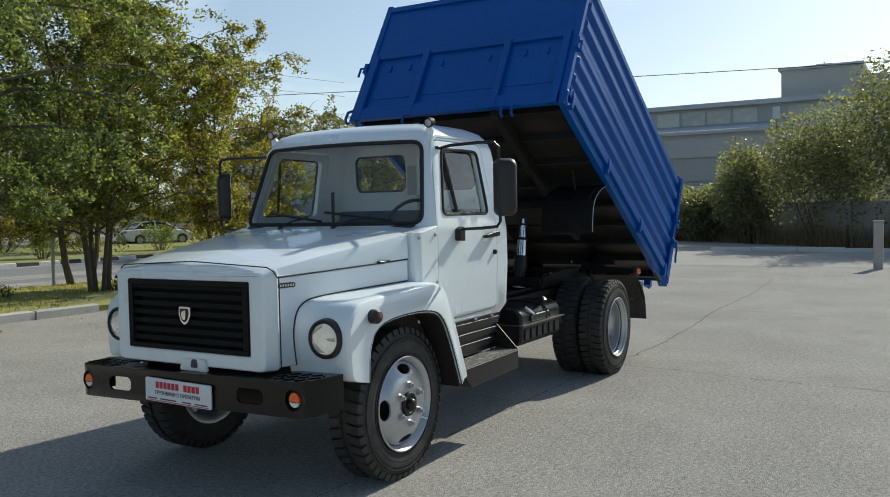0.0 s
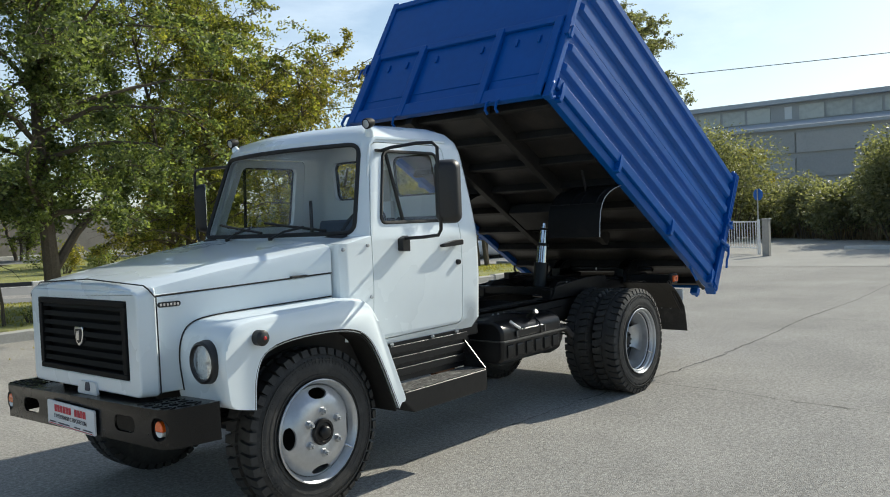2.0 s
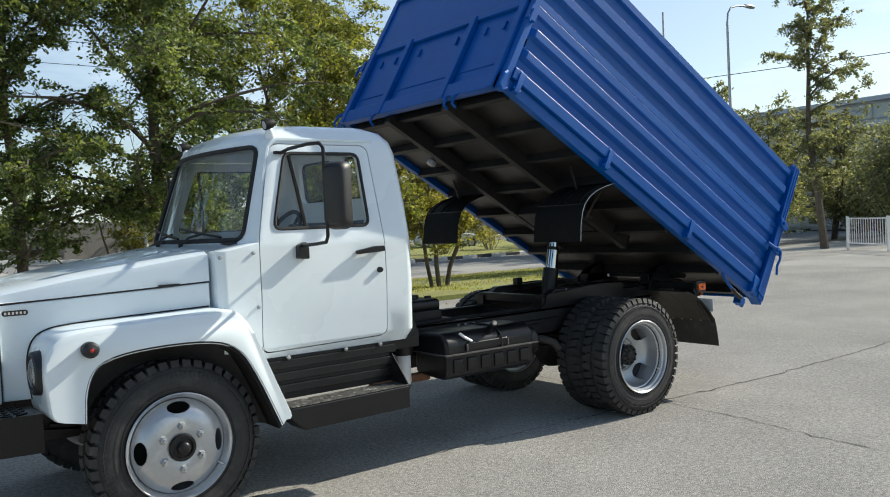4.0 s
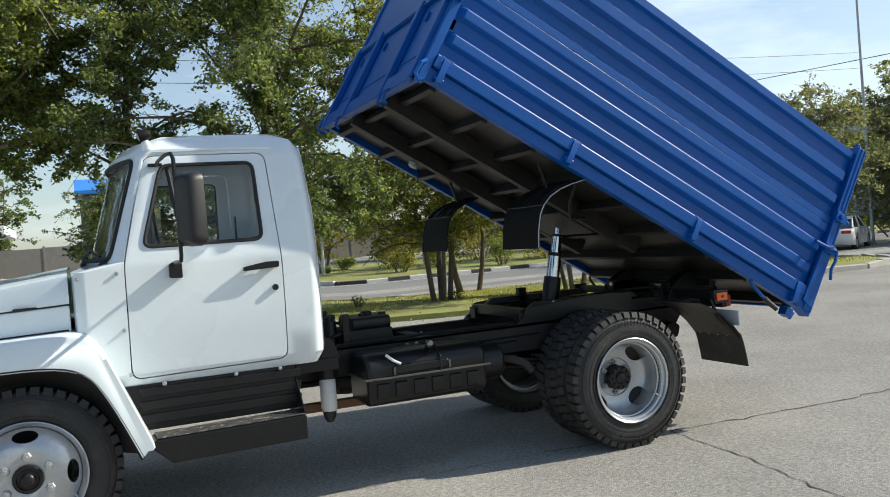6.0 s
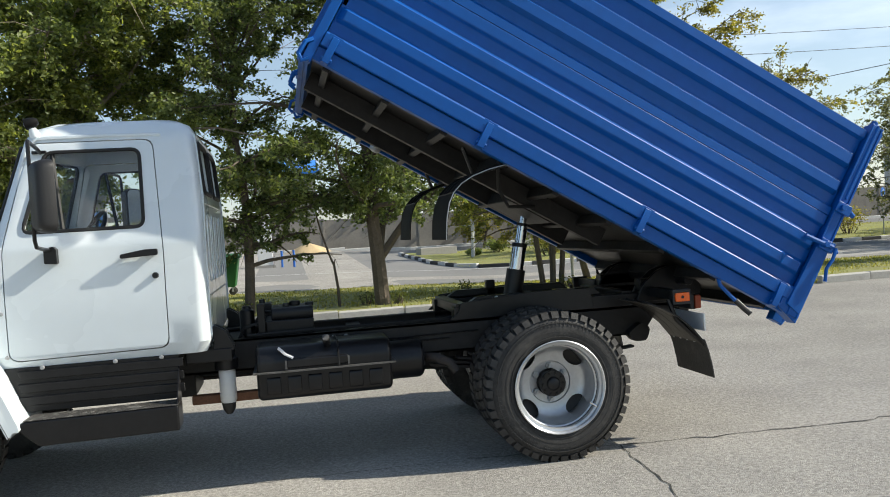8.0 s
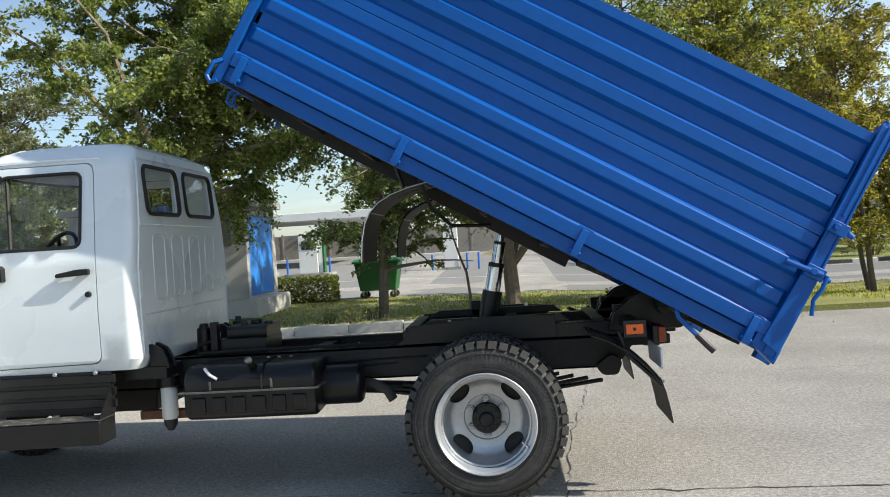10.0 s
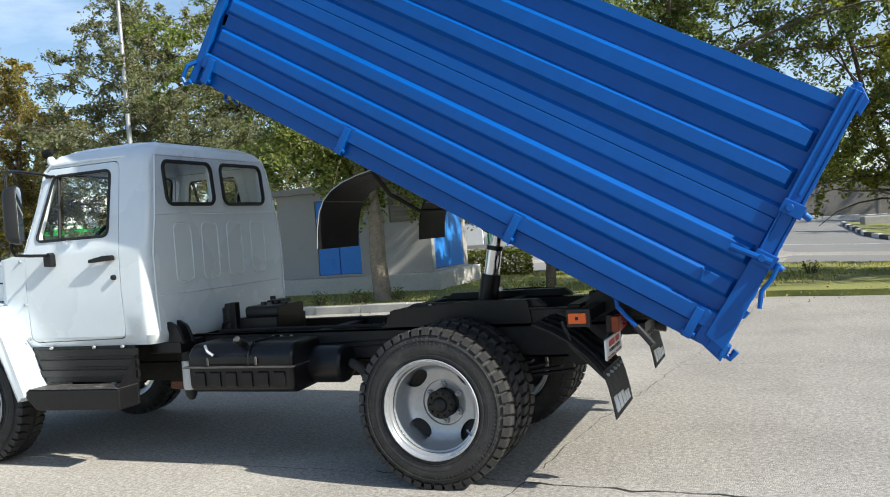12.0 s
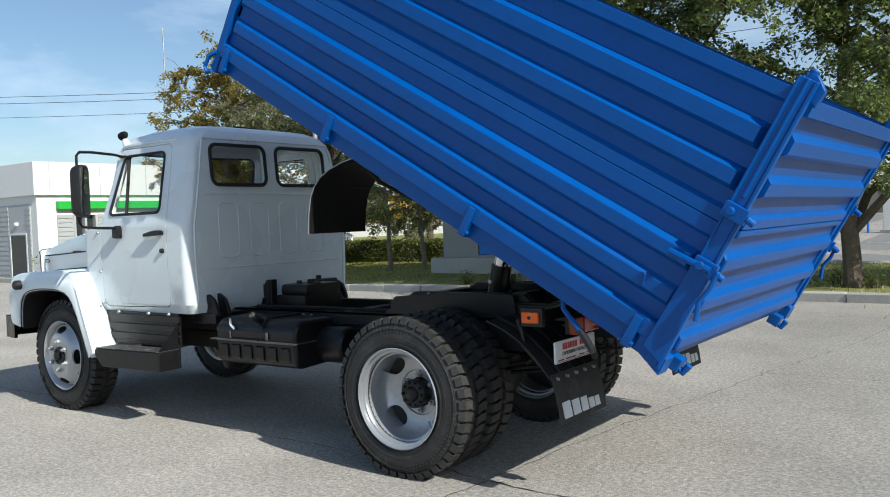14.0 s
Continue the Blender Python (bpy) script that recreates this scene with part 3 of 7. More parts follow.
def make_bush(label, at, w, d, h, leafmat, seed, leaves=2500, leaf=0.06, boxy=False, name="bush", group="", rz=0.0, ground=None):
    rnd = random.Random(seed)
    z0 = land(at[0], at[1]) + 0.06 if ground is None else ground
    top = thing(name, label, name, (at[0], at[1], z0), group, rz=rz)
    wood, cents = B(), []
    lobes = [(rnd.uniform(-0.36, 0.36) * w, rnd.uniform(-0.36, 0.36) * d, rnd.uniform(0.35, 0.72) * h, rnd.uniform(0.2, 0.36)) for _ in range(16)]
    for k in range(14):
        x, y, z, r = lobes[k % len(lobes)]
        tube(wood, [(x * 0.3, y * 0.3, -0.05), (x * 0.7, y * 0.7, z * 0.5), (x, y, z)], 0.014 + 0.006 * h, 5, 0.004)
    part("woody_stem", wood, BARK, top, "thin woody stems")
    for i in range(leaves):
        if boxy:
            x, y, z = rnd.uniform(-0.5, 0.5) * w, rnd.uniform(-0.5, 0.5) * d, rnd.uniform(0.04, 1.0) * h
            f = rnd.randint(0, 4)
            if f == 0:
                y = -0.5 * d
            elif f == 1:
                z = h
            elif f == 2:
                x = math.copysign(0.5 * w, x)
            x, y, z = x + rnd.gauss(0, 0.03), y + rnd.gauss(0, 0.03), z + rnd.gauss(0, 0.035)
        else:
            lx, ly, lz, r = rnd.choice(lobes)
            v = Vector((rnd.gauss(0, 1), rnd.gauss(0, 1), rnd.gauss(0, 1))).normalized() * (rnd.random() ** 0.4)
            x, y, z = lx + v.x * r * w * 0.9, ly + v.y * r * d * 0.9, max(0.05, lz + v.z * r * h * 1.15)
        cents.append((x, y, z))
    place("foliage", leaf_mesh("foliage", cents, leaf, leafmat, rnd, 0.0), top, "dense small leaves", smooth=0)
    return top


make_tree("gnarled pale-barked tree with dense dark green crown", (-2.18, 10.5), 9.2, 4.0, LEAF_M, BARK_L, 11, leaves=140000, r0=0.19, low=0.36, leaf=0.10, fork=0.36, skew=(-0.7, 0.3), more=2, gaps=0.16)
make_tree("slender elm with dark green leaves on the grass strip", (1.38, 10.8), 9.4, 2.3, LEAF_D, BARK, 12, leaves=44000, r0=0.10, low=0.17, leaf=0.088, fork=0, more=2, gaps=0.40, clear=1.45)
make_tree("forked elm with green drooping crown by the kerb", (4.0, 10.8), 9.4, 3.8, LEAF_D, BARK, 23, leaves=82000, r0=0.15, low=0.30, leaf=0.09, fork=0.16, skew=(0.8, -0.3), ragged=1.6, more=2, gaps=0.42, clear=1.6)
make_tree("dark green elm of four thin stems on the grass strip", (8.2, 12.75), 9.8, 3.1, LEAF_X, BARK, 31, stems=4, leaves=72000, r0=0.10, low=0.17, leaf=0.09, ragged=2.0, gaps=0.42, clear=1.5)
make_tree("slim pale-stemmed tree on the lawn beyond the road", (11.5, 35.7), 4.6, 1.3, LEAF_Y, TRUNK_W, 78, leaves=2600, r0=0.10, low=0.45, leaf=0.15, fork=0)
make_tree("multi-stemmed elm with yellow-green leaves", (11.0, 17.3), 8.8, 2.8, LEAF_Y, BARK, 14, stems=2, leaves=42000, r0=0.15, low=0.30, leaf=0.085)
make_tree("young tree of three thin stems turning yellow", (11.6, 12.0), 7.0, 2.5, LEAF_Y, BARK, 15, stems=3, leaves=50000, r0=0.10, low=0.30, leaf=0.085)
make_tree("silvery-leaved multi-stemmed tree at the end of the strip", (20.2, 13.4), 6.8, 2.6, LEAF_G, BARK, 16, stems=4, leaves=26000, r0=0.15, low=0.40, leaf=0.10)
make_tree("small pale-stemmed tree with sparse green leaves", (-8.0, 12.9), 4.4, 1.1, LEAF_M, BARK_L, 17, leaves=3600, r0=0.07, low=0.42, leaf=0.08, fork=0)
make_tree("small pale-stemmed tree with sparse green leaves", (-7.6, 13.9), 4.2, 1.1, LEAF_M, BARK_L, 18, leaves=3400, r0=0.07, low=0.42, leaf=0.08, fork=0)
make_tree("silvery green tree beside the lamp post", (-11.4, 14.4), 9.8, 3.9, LEAF_G, BARK, 19, leaves=75000, r0=0.13, low=0.22, leaf=0.11, more=2)
make_tree("tall tree with orange and green autumn leaves", (-18.0, 15.6), 8.8, 3.3, LEAF_O, BARK, 20, leaves=45000, r0=0.16, low=0.22, leaf=0.12, more=2)
make_tree("broad green tree behind the booth", (-12.5, 20.5), 8.6, 3.6, LEAF_G, BARK, 21, leaves=50000, r0=0.14, low=0.2, leaf=0.12, more=2)
FARG = "trees beyond the road"
FAR = [(-25, 44, 8.5, LEAF_M), (-14, 46, 7, LEAF_Y), (2, 53, 8, LEAF_D), (9, 52, 7.5, LEAF_D), (14, 45, 6.5, LEAF_Y), (19, 47, 8, LEAF_M), (26, 44, 7.5, LEAF_P), (33, 40, 11, LEAF_G), (30, 27, 9.0, LEAF_G), (36, 22, 9.5, LEAF_P),
       (41, 30, 9.0, LEAF_M), (46, 20, 8.5, LEAF_G), (44, 13.5, 6.5, LEAF_Y), (-5, 52, 8, LEAF_D), (-34, 30, 8, LEAF_M), (54, 36, 9, LEAF_D), (24.3, 33.4, 12.3, LEAF_G), (40.5, 20.5, 10, LEAF_P), (39, 24.5, 10.5, LEAF_P)]
for i, (x, y, h, lm) in enumerate(FAR):
    make_tree("roadside tree with thinning autumn leaves far off", (x, y), h, h * 0.36, lm, BARK, 40 + i, stems=1 + i % 3, leaves=10000, r0=0.16, low=0.18, leaf=0.19, group=FARG)
make_tree("tall slim roadside tree with thinning leaves paled by haze", (31.2, 12.3), 13.2, 2.5, LEAF_P, BARK, 61, leaves=22000, r0=0.16, low=0.3, leaf=0.12, gaps=0.15, group=FARG, fork=0)
# shrubs on the lawns
for i, (x, y, w, h) in enumerate([(14.5, 32.5, 1.5, 1.5), (17, 33.6, 1.8, 1.3), (19.5, 31.5, 1.3, 1.6), (23, 33, 2.2, 1.2), (27, 32.2, 1.7, 1.5), (15.6, 36.6, 1.6, 1.2), (31, 33, 2, 1.6), (36, 34, 2.4, 1.5), (13.4, 38.5, 1.2, 0.8), (21, 37, 2.4, 1.7), (11.9, 37.0, 0.9, 0.4)]):
    make_bush("rounded green shrub on the lawn", (x, y), w, w, h, LEAF_M if i % 3 else LEAF_Y, 70 + i, 1500, 0.12, group="shrubs on the lawn")
for i in range(8):
    make_bush("clipped dark green hedge along the strip", (-14.0 + i * 1.75, 16.9), 1.8, 0.8, 0.70, LEAF_H, 90 + i, 6000, 0.085, True, "hedge", "hedge sections")
for i, (x, y, w, h) in enumerate([(-17.6, 8.9, 2.0, 1.0), (-15.8, 9.8, 1.6, 0.8), (-18.6, 10.4, 1.8, 1.1)]):
    make_bush("low shrub before the white station", (x, y), w, 1.4, h, LEAF_Y if i else LEAF_M, 110 + i, 1600, 0.08, group="shrubs by the station")
for i, (x, y) in enumerate([(-2.6, 10.2), (-1.9, 10.6), (1.2, 10.6), (4.3, 10.7), (3.7, 11.1), (-3.4, 10.0), (8.5, 12.5), (0.9, 10.0), (6.2, 13.1), (0.5, 9.7)]):
    make_bush("small weeds and suckers at the tree foot", (x, y), 0.5, 0.4, 0.35, LEAF_H, 130 + i, 130, 0.06, group="weeds", name="weed")
# belt of tall bushes before the factory
BELT = [(30.5, -7.5, 4.5, 7.6), (31.0, -3.6, 4.8, 7.2), (33.0, 0.0, 4.6, 5.9), (34.8, 3.2, 3.8, 4.7), (36.6, 5.8, 3.0, 3.0), (38.8, 8.0, 3.2, 3.2), (41.5, 10.4, 3.6, 3.0), (44, 14, 4.4, 4.2), (47.5, 17.2, 4.5, 4.6), (31.5, -11.5, 5, 8.2), (51, 21, 5, 5), (31, -16, 6, 8), (38.5, 11.8, 5.0, 6.0), (37.5, 19.5, 5, 5.0), (36.2, 22.3, 4.6, 4.6)]
for i, (x, y, w, h) in enumerate(BELT):
    make_bush("tall backlit bush growing along the fence", (x, y), w, w, h, (LEAF_P, LEAF_G, LEAF_P)[i % 3] if i < 4 or i in (9, 11) else LEAF_P, 150 + i, (8000 if i in (4, 5, 6) else 14000) if i < 12 else 13000, 0.17, name="tall_bush", group="bushes along the fence", ground=-0.1)

# dead sapling
sap = thing("dead_sapling", "bare dead sapling standing on the grass", "sapling", (3.14, 10.95, land(3.14, 10.95) + 0.08))
part("stem", tube(B(), [(0, 0, -0.1), (-0.01, 0, 0.4), (-0.06, 0.02, 0.85), (-0.15, 0, 1.10), (-0.28, 0, 1.55), (-0.36, 0, 1.95)], 0.034, 7, 0.014), BARK, sap)
part("twig", tube(B(), [(-0.06, 0.02, 0.85), (-0.03, 0, 0.99)], 0.015, 5, 0.008), BARK, sap)

# grass blades on the strips
rs = np.random.RandomState(3)


def grass(n, x0, x1, y0, y1, hgt, keep=None):
    x, y = rs.uniform(x0, x1, n), rs.uniform(y0, y1, n)
    a = rs.uniform(0, 2 * math.pi, n)
    h = hgt * rs.uniform(0.4, 1.3, n)
    v, f = [], []
    for i in range(n):
        if noise.noise((x[i] * 0.35, y[i] * 0.35, 7)) + rs.uniform(-0.5, 0.5) < -0.16:
            continue
        if keep and not keep(x[i], y[i]):
            continue
        z = land(x[i], y[i]) + 0.095
        c, s = math.cos(a[i]) * 0.014, math.sin(a[i]) * 0.014
        k = len(v)
        v += [(x[i] - c, y[i] - s, z), (x[i] + c, y[i] + s, z), (x[i] + s * 1.5, y[i] - c * 1.5, z + h[i])]
        f.append((k, k + 1, k + 2))
    me = bpy.data.meshes.new("grass")
    me.from_pydata(v, [], f)
    me.materials.append(GRASSM)
    ob = new("grass", me)
    return tagged(ob, "short dry green and yellow grass blades", "grass", "", "stuff")


def on_strip(x, y):
    if y < strip_shape(x, 9.25)[1] + 0.1 or y > strip_shape(x, 17.85)[1]:
        return False
    if -6.5 < x < -1.7 and 12.6 < y < 15.7:
        return False
    return not (x > 5.4 and y < 10.2 and noise.noise((x, y, 1)) < 0.25)


grass(60000, -14, 21, 8.9, 17.8, 0.05, on_strip)
grass(16000, 9.5, 40, 29.3, 41, 0.06)
b = B()
rnd = random.Random(8)
cents = [(rnd.uniform(-10, 9), 9.0 - abs(rnd.gauss(0, 0.9)), 0.012) for _ in range(160)] + [(rnd.uniform(5.5, 12), rnd.uniform(8.0, 9.5), 0.1) for _ in range(120)]
ob = new("fallen_leaves", leaf_mesh("fallen_leaves", cents, 0.05, LEAF_Y, rnd, 0.0))
tagged(ob, "scattered dry fallen leaves by the kerb", "leaves", "", "stuff")

# ---- the tipper truck: front axle over the origin, nose towards -x, its left side towards -y ----
truck = thing("dump_truck", "white bonneted dump truck with raised blue tipping body on asphalt", "truck")

# cab shell: outline of the plan at each height
W_KEYS = [(0.86, 0.815), (0.93, 0.855), (1.25, 0.872), (1.52, 0.868), (1.56, 0.862), (2.12, 0.755), (2.19, 0.735), (2.25, 0.685), (2.29, 0.60), (2.315, 0.40), (2.33, 0.12)]
F_KEYS = [(0.86, 0.27), (1.525, 0.27), (1.56, 0.37), (2.12, 0.53), (2.19, 0.55), (2.25, 0.62), (2.29, 0.74), (2.315, 0.92), (2.33, 1.12)]
R_KEYS = [(0.86, 1.64), (0.93, 1.67), (1.80, 1.67), (2.12, 1.645), (2.19, 1.635), (2.25, 1.605), (2.29, 1.535), (2.315, 1.41), (2.33, 1.24)]


def bow(z):
    return spread(z, [(1.525, 0.015), (1.56, 0.14), (2.2, 0.15), (2.3, 0.1)])


def cab_ring(z, inset=0.0, n=14):
    w, f, r, k = spread(z, W_KEYS) - inset, spread(z, F_KEYS) + inset, spread(z, R_KEYS) - inset, bow(z)
    c = 0.07 if z < 2.26 else 0.16
    e = min(spread(z, [(2.12, 0.075), (2.25, 0.12), (2.33, 0.16)]), w * 0.6)
    pts = [(f + k * (y / w) ** 2, y) for y in (w * (1 - 2 * i / n) * 0.94 for i in range(n + 1))]
    fx = f + k
    pts += [(fx + c * (1 - math.cos(a)) + 0.0, -w + c * 0.7 * (1 - math.sin(a))) for a in (radians(30), radians(60), radians(90))]
    pts += [(fx + min(0.30, (r - fx) * 0.5), -w), (r - e - 0.06 * min(1, (r - fx) / 0.5), -w)]
    pts += [(r - e + e * math.sin(a), -w + e * (1 - math.cos(a))) for a in (radians(q) for q in (4, 22, 40, 56, 72, 90))]
    back = [(x, -y) for x, y in pts[n + 1:]][::-1]
    pts += [(r, 0.0)] + back
    return [(x, y, z) for x, y in pts]


CAB_Z = [0.86, 0.93, 1.1, 1.25, 1.52, 1.56, 1.75, 1.95, 2.12, 2.19, 2.25, 2.29, 2.315, 2.33]
shell = solid(loft(B(), [cab_ring(z) for z in CAB_Z]))
inner = solid(loft(B(), [cab_ring(z, 0.045) for z in (0.9, 1.25, 1.52, 1.56, 1.95, 2.12, 2.19, 2.24, 2.27)]))
cut(shell, inner)

DOOR_WIN = round_poly([(0.665, 1.635), (1.335, 1.635), (1.325, 2.10), (0.80, 2.10)], 0.05)
DOOR = round_poly([(0.555, 0.90), (1.43, 0.915), (1.435, 1.5), (1.40, 2.155), (0.71, 2.155), (0.56, 1.55)], 0.06)
for s in (-1, 1):
    cut(shell, solid(prism(B(), DOOR_WIN, "y", s * 0.55, s * 1.1)))


def front_x(y, z):
    return spread(z, F_KEYS) + bow(z) * (y / spread(z, W_KEYS)) ** 2


WS_B, WS_T = 1.580, 2.145
ws_poly = round_poly([(-0.785, WS_B), (0.785, WS_B), (0.690, WS_T), (-0.690, WS_T)], 0.07)
cut(shell, solid(prism(B(), ws_poly, "x", 0.1, 0.80)))
REAR_WIN = [rounded(-0.60, -0.06, 1.83, 2.14, 0.06), rounded(0.06, 0.60, 1.83, 2.14, 0.06)]
for q in REAR_WIN:
    cut(shell, solid(prism(B(), q, "x", 1.5, 1.8)))

# doors are cut out of the shell, with a gap round them
for s in (-1, 1):
    leaf = new("leaf", shell.data.copy())
    cut(leaf, solid(prism(B(), DOOR, "y", s * 0.5, s * 1.2)), "INTERSECT")
    leaf.data.materials.clear()
    leaf.data.materials.append(WHITE)
    me = leaf.data
    bpy.data.objects.remove(leaf)
    door = place("door", me, truck, "white cab door with sliding window, closed", smooth=28)
    even_normals(door)
    wide = [(x + (0.006 if x > 1 else -0.006), z + (0.006 if z > 1.5 else -0.006)) for x, z in DOOR]
    cut(shell, solid(prism(B(), wide, "y", s * 0.5, s * 1.2)))
    # glass, quarter bar, handle, lock
    gl = B()
    wf = lambda z: spread(z, W_KEYS) - 0.022
    vs = [gl.verts.new((x, s * wf(z), z)) for x, z in DOOR_WIN]
    gl.faces.new(vs)
    pane = part("window_pane", gl, GLASS, door, "clear side glass", smooth=0)
    pane.visible_shadow = False
    part("window_seal", tube(B(), [(x, s * (spread(z, W_KEYS) + 0.001), z) for x, z in DOOR_WIN + DOOR_WIN[:1]], 0.011, 6), SEAL, door, "black rubber window seal")
    part("quarter_bar", tube(B(), [(0.885 - 0.11 * (z - 1.64), s * (wf(z) + 0.012), z) for z in (1.64, 1.86, 2.095)], 0.013, 6), SEAL, door)
    hb = B()
    prism(hb, round_poly([(1.20, 1.452), (1.41, 1.462), (1.41, 1.498), (1.335, 1.498), (1.20, 1.476)], 0.01), "y", s * 0.885, s * 0.915)
    box(hb, 1.21, 1.24, min(s * 0.865, s * 0.89), max(s * 0.865, s * 0.89), 1.455, 1.472)
    box(hb, 1.36, 1.40, min(s * 0.865, s * 0.89), max(s * 0.865, s * 0.89), 1.462, 1.49)
    part("door_handle", hb, BLACK, door, "black pull handle", bevel=0.004)
    part("door_lock", lathe(B(), [(0.0, s * 0.892), (0.016, s * 0.892), (0.019, s * 0.88), (0.019, s * 0.86)], "y", (1.385, 0, 1.342), 14), BLACK, door, "black lock cylinder")

shell.data.materials.clear()
shell.data.materials.append(WHITE)
cab_me = shell.data
bpy.data.objects.remove(shell)
cab = even_normals(place("cab", cab_me, truck, "white painted steel cab with rounded roof", smooth=28))
# windscreen
gl = B()
cols = []
for i in range(17):
    row = []
    for j in range(2):
        z = WS_B + (WS_T - WS_B) * j
        y = (0.785 - 0.095 * j) * (2 * i / 16 - 1)
        row.append(gl.verts.new((front_x(y, z) + 0.018, y, z)))
    cols.append(row)
for a, b in zip(cols, cols[1:]):
    gl.faces.new((a[0], b[0], b[1], a[1]))
ws = part("windscreen", gl, GLASS, cab, "curved clear windscreen")
ws.visible_shadow = False
dense = []
for (y0, z0), (y1, z1) in zip(ws_poly, ws_poly[1:] + ws_poly[:1]):
    k = max(1, int(math.hypot(y1 - y0, z1 - z0) / 0.1))
    dense += [(y0 + (y1 - y0) * i / k, z0 + (z1 - z0) * i / k) for i in range(k)]
part("windscreen_seal", tube(B(), [(front_x(y, z) - 0.002, y, z) for y, z in dense + dense[:1]], 0.015, 7), SEAL, cab, "black rubber windscreen seal")
for q in REAR_WIN:
    gl = B()
    gl.faces.new([gl.verts.new((spread(z, R_KEYS) - 0.02, y, z)) for y, z in q])
    pane = part("rear_window", gl, GLASS, cab, "clear rear window pane", smooth=0)
    pane.visible_shadow = False
    part("rear_seal", tube(B(), [(spread(z, R_KEYS) + 0.002, y, z) for y, z in q + q[:1]], 0.015, 6), SEAL, cab, "black rubber window seal")
# pressed panels on the cab's back
for y0, y1 in ((-0.56, -0.37), (-0.25, -0.06), (0.06, 0.25), (0.37, 0.56)):
    q = rounded(y0, y1, 1.27, 1.69, 0.05)
    part("pressed_rib", tube(B(), [(1.6695, y, z) for y, z in q + q[:1]], 0.0065, 6), WHITE, cab)
for z, w in ((1.76, 0.72), (1.19, 0.74)):
    part("pressed_crease", tube(B(), [(1.6695, -w, z), (1.671, 0, z), (1.6695, w, z)], 0.006, 6), WHITE, cab)
# pressed flange along the rear corners and under the roof edge
for s in (-1, 1):
    pts = [(spread(z, R_KEYS) + 0.001, s * (spread(z, W_KEYS) - 0.078), z) for z in (0.95, 1.2, 1.5, 1.8, 2.0, 2.12, 2.185)]
    part("corner_flange", tube(B(), pts, 0.007, 6), WHITE, cab)
part("roof_flange", tube(B(), [(spread(2.185, R_KEYS) + 0.001, y, 2.185) for y in (-0.655, 0.0, 0.655)], 0.007, 6), WHITE, cab)
# gutter above doors
for s in (-1, 1):
    pts = [(0.56, s * 0.80, 1.62), (0.70, s * 0.742, 2.14), (0.76, s * 0.738, 2.185), (1.1, s * 0.738, 2.19), (1.45, s * 0.734, 2.185)]
    part("roof_gutter", tube(B(), pts, 0.012, 6), WHITE, cab)
    for x, z in ((0.31, 1.485), (0.515, 1.50), (0.53, 1.18), (0.545, 0.93)):
        part("screw", lathe(B(), [(0.0, s * 0.883), (0.010, s * 0.880), (0.012, s * 0.865)], "y", (x, 0, z), 10), STEEL, cab)
# roof marker lamps
for s in (-1, 1):
    m_ = Matrix.Translation((0.735, s * 0.712, 2.228)) @ pose(0, 0, 0, s * -12, -14, 0)
    stand = part("marker_base", lathe(B(), [(0.030, -0.03), (0.030, 0.0), (0.022, 0.018), (0.016, 0.03)], "z", (0, 0, 0), 14), WHITE, cab, "white lamp stand", m=m_)
    lamp = part("marker_lamp", lathe(B(), [(0.0, 0.045), (0.018, 0.043), (0.029, 0.025), (0.034, -0.005), (0.034, -0.028), (0.027, -0.028)], "x", (0, 0, 0.055), 18), GUARD, cab, "dark roof marker lamp", m=m_)
    part("marker_lens", lathe(B(), [(0.0, -0.036), (0.016, -0.034), (0.028, -0.027)], "x", (0, 0, 0.055), 18), STEEL, lamp, "grey lens")
# interior
ib = B()
box(ib, 1.18, 1.60, -0.72, 0.72, 1.02, 1.20)
seat_b = part("seat_base", ib, SEATC, cab, "dark cloth bench seat", bevel=0.05)
for y0, y1 in ((-0.68, -0.16), (-0.12, 0.70)):
    prof = round_poly([(1.42, 1.18), (1.58, 1.18), (1.61, 1.66), (1.53, 1.68)], 0.05)
    part("seat_back", prism(B(), prof, "y", y0, y1), SEATC, cab, "dark cloth seat back", bevel=0.03)
part("cab_floor", box(B(), 0.35, 1.6, -0.78, 0.78, 0.905, 0.93), PLASTIC, cab)
db = prism(B(), round_poly([(0.42, 1.25), (0.78, 1.30), (0.72, 1.52), (0.60, 1.575), (0.42, 1.57)], 0.04), "y", -0.74, 0.74)
part("dashboard", db, PLASTIC, cab, "black dashboard", bevel=0.01)
wh = B()
sw = pose(0.93, -0.40, 1.56, 0, -62, 0)
ring = [sw @ Vector((0.0 + 0.21 * math.cos(a), 0.21 * math.sin(a), 0)) for a in (2 * math.pi * k / 32 for k in range(33))]
tube(wh, ring, 0.014, 8)
for a in (90, 210, 330):
    tube(wh, [sw @ Vector((0, 0, -0.03)), sw @ Vector((0.21 * math.cos(radians(a)), 0.21 * math.sin(radians(a)), 0))], 0.011, 6)
tube(wh, [sw @ Vector((0, 0, -0.02)), sw @ Vector((0, 0, -0.35))], 0.025, 8)
part("steering_wheel", wh, PLASTIC, cab, "black steering wheel")
part("seat_belt", box(B(), 1.44, 1.45, 0.69, 0.72, 1.3, 1.84), SEAL, cab)
lin = B()
box(lin, 1.600, 1.606, -0.08, -0.05, 1.25, 1.8)
box(lin, 1.606, 1.612, -0.045, 0.045, 1.8, 2.15)
part("lining", lin, TRIM, cab)
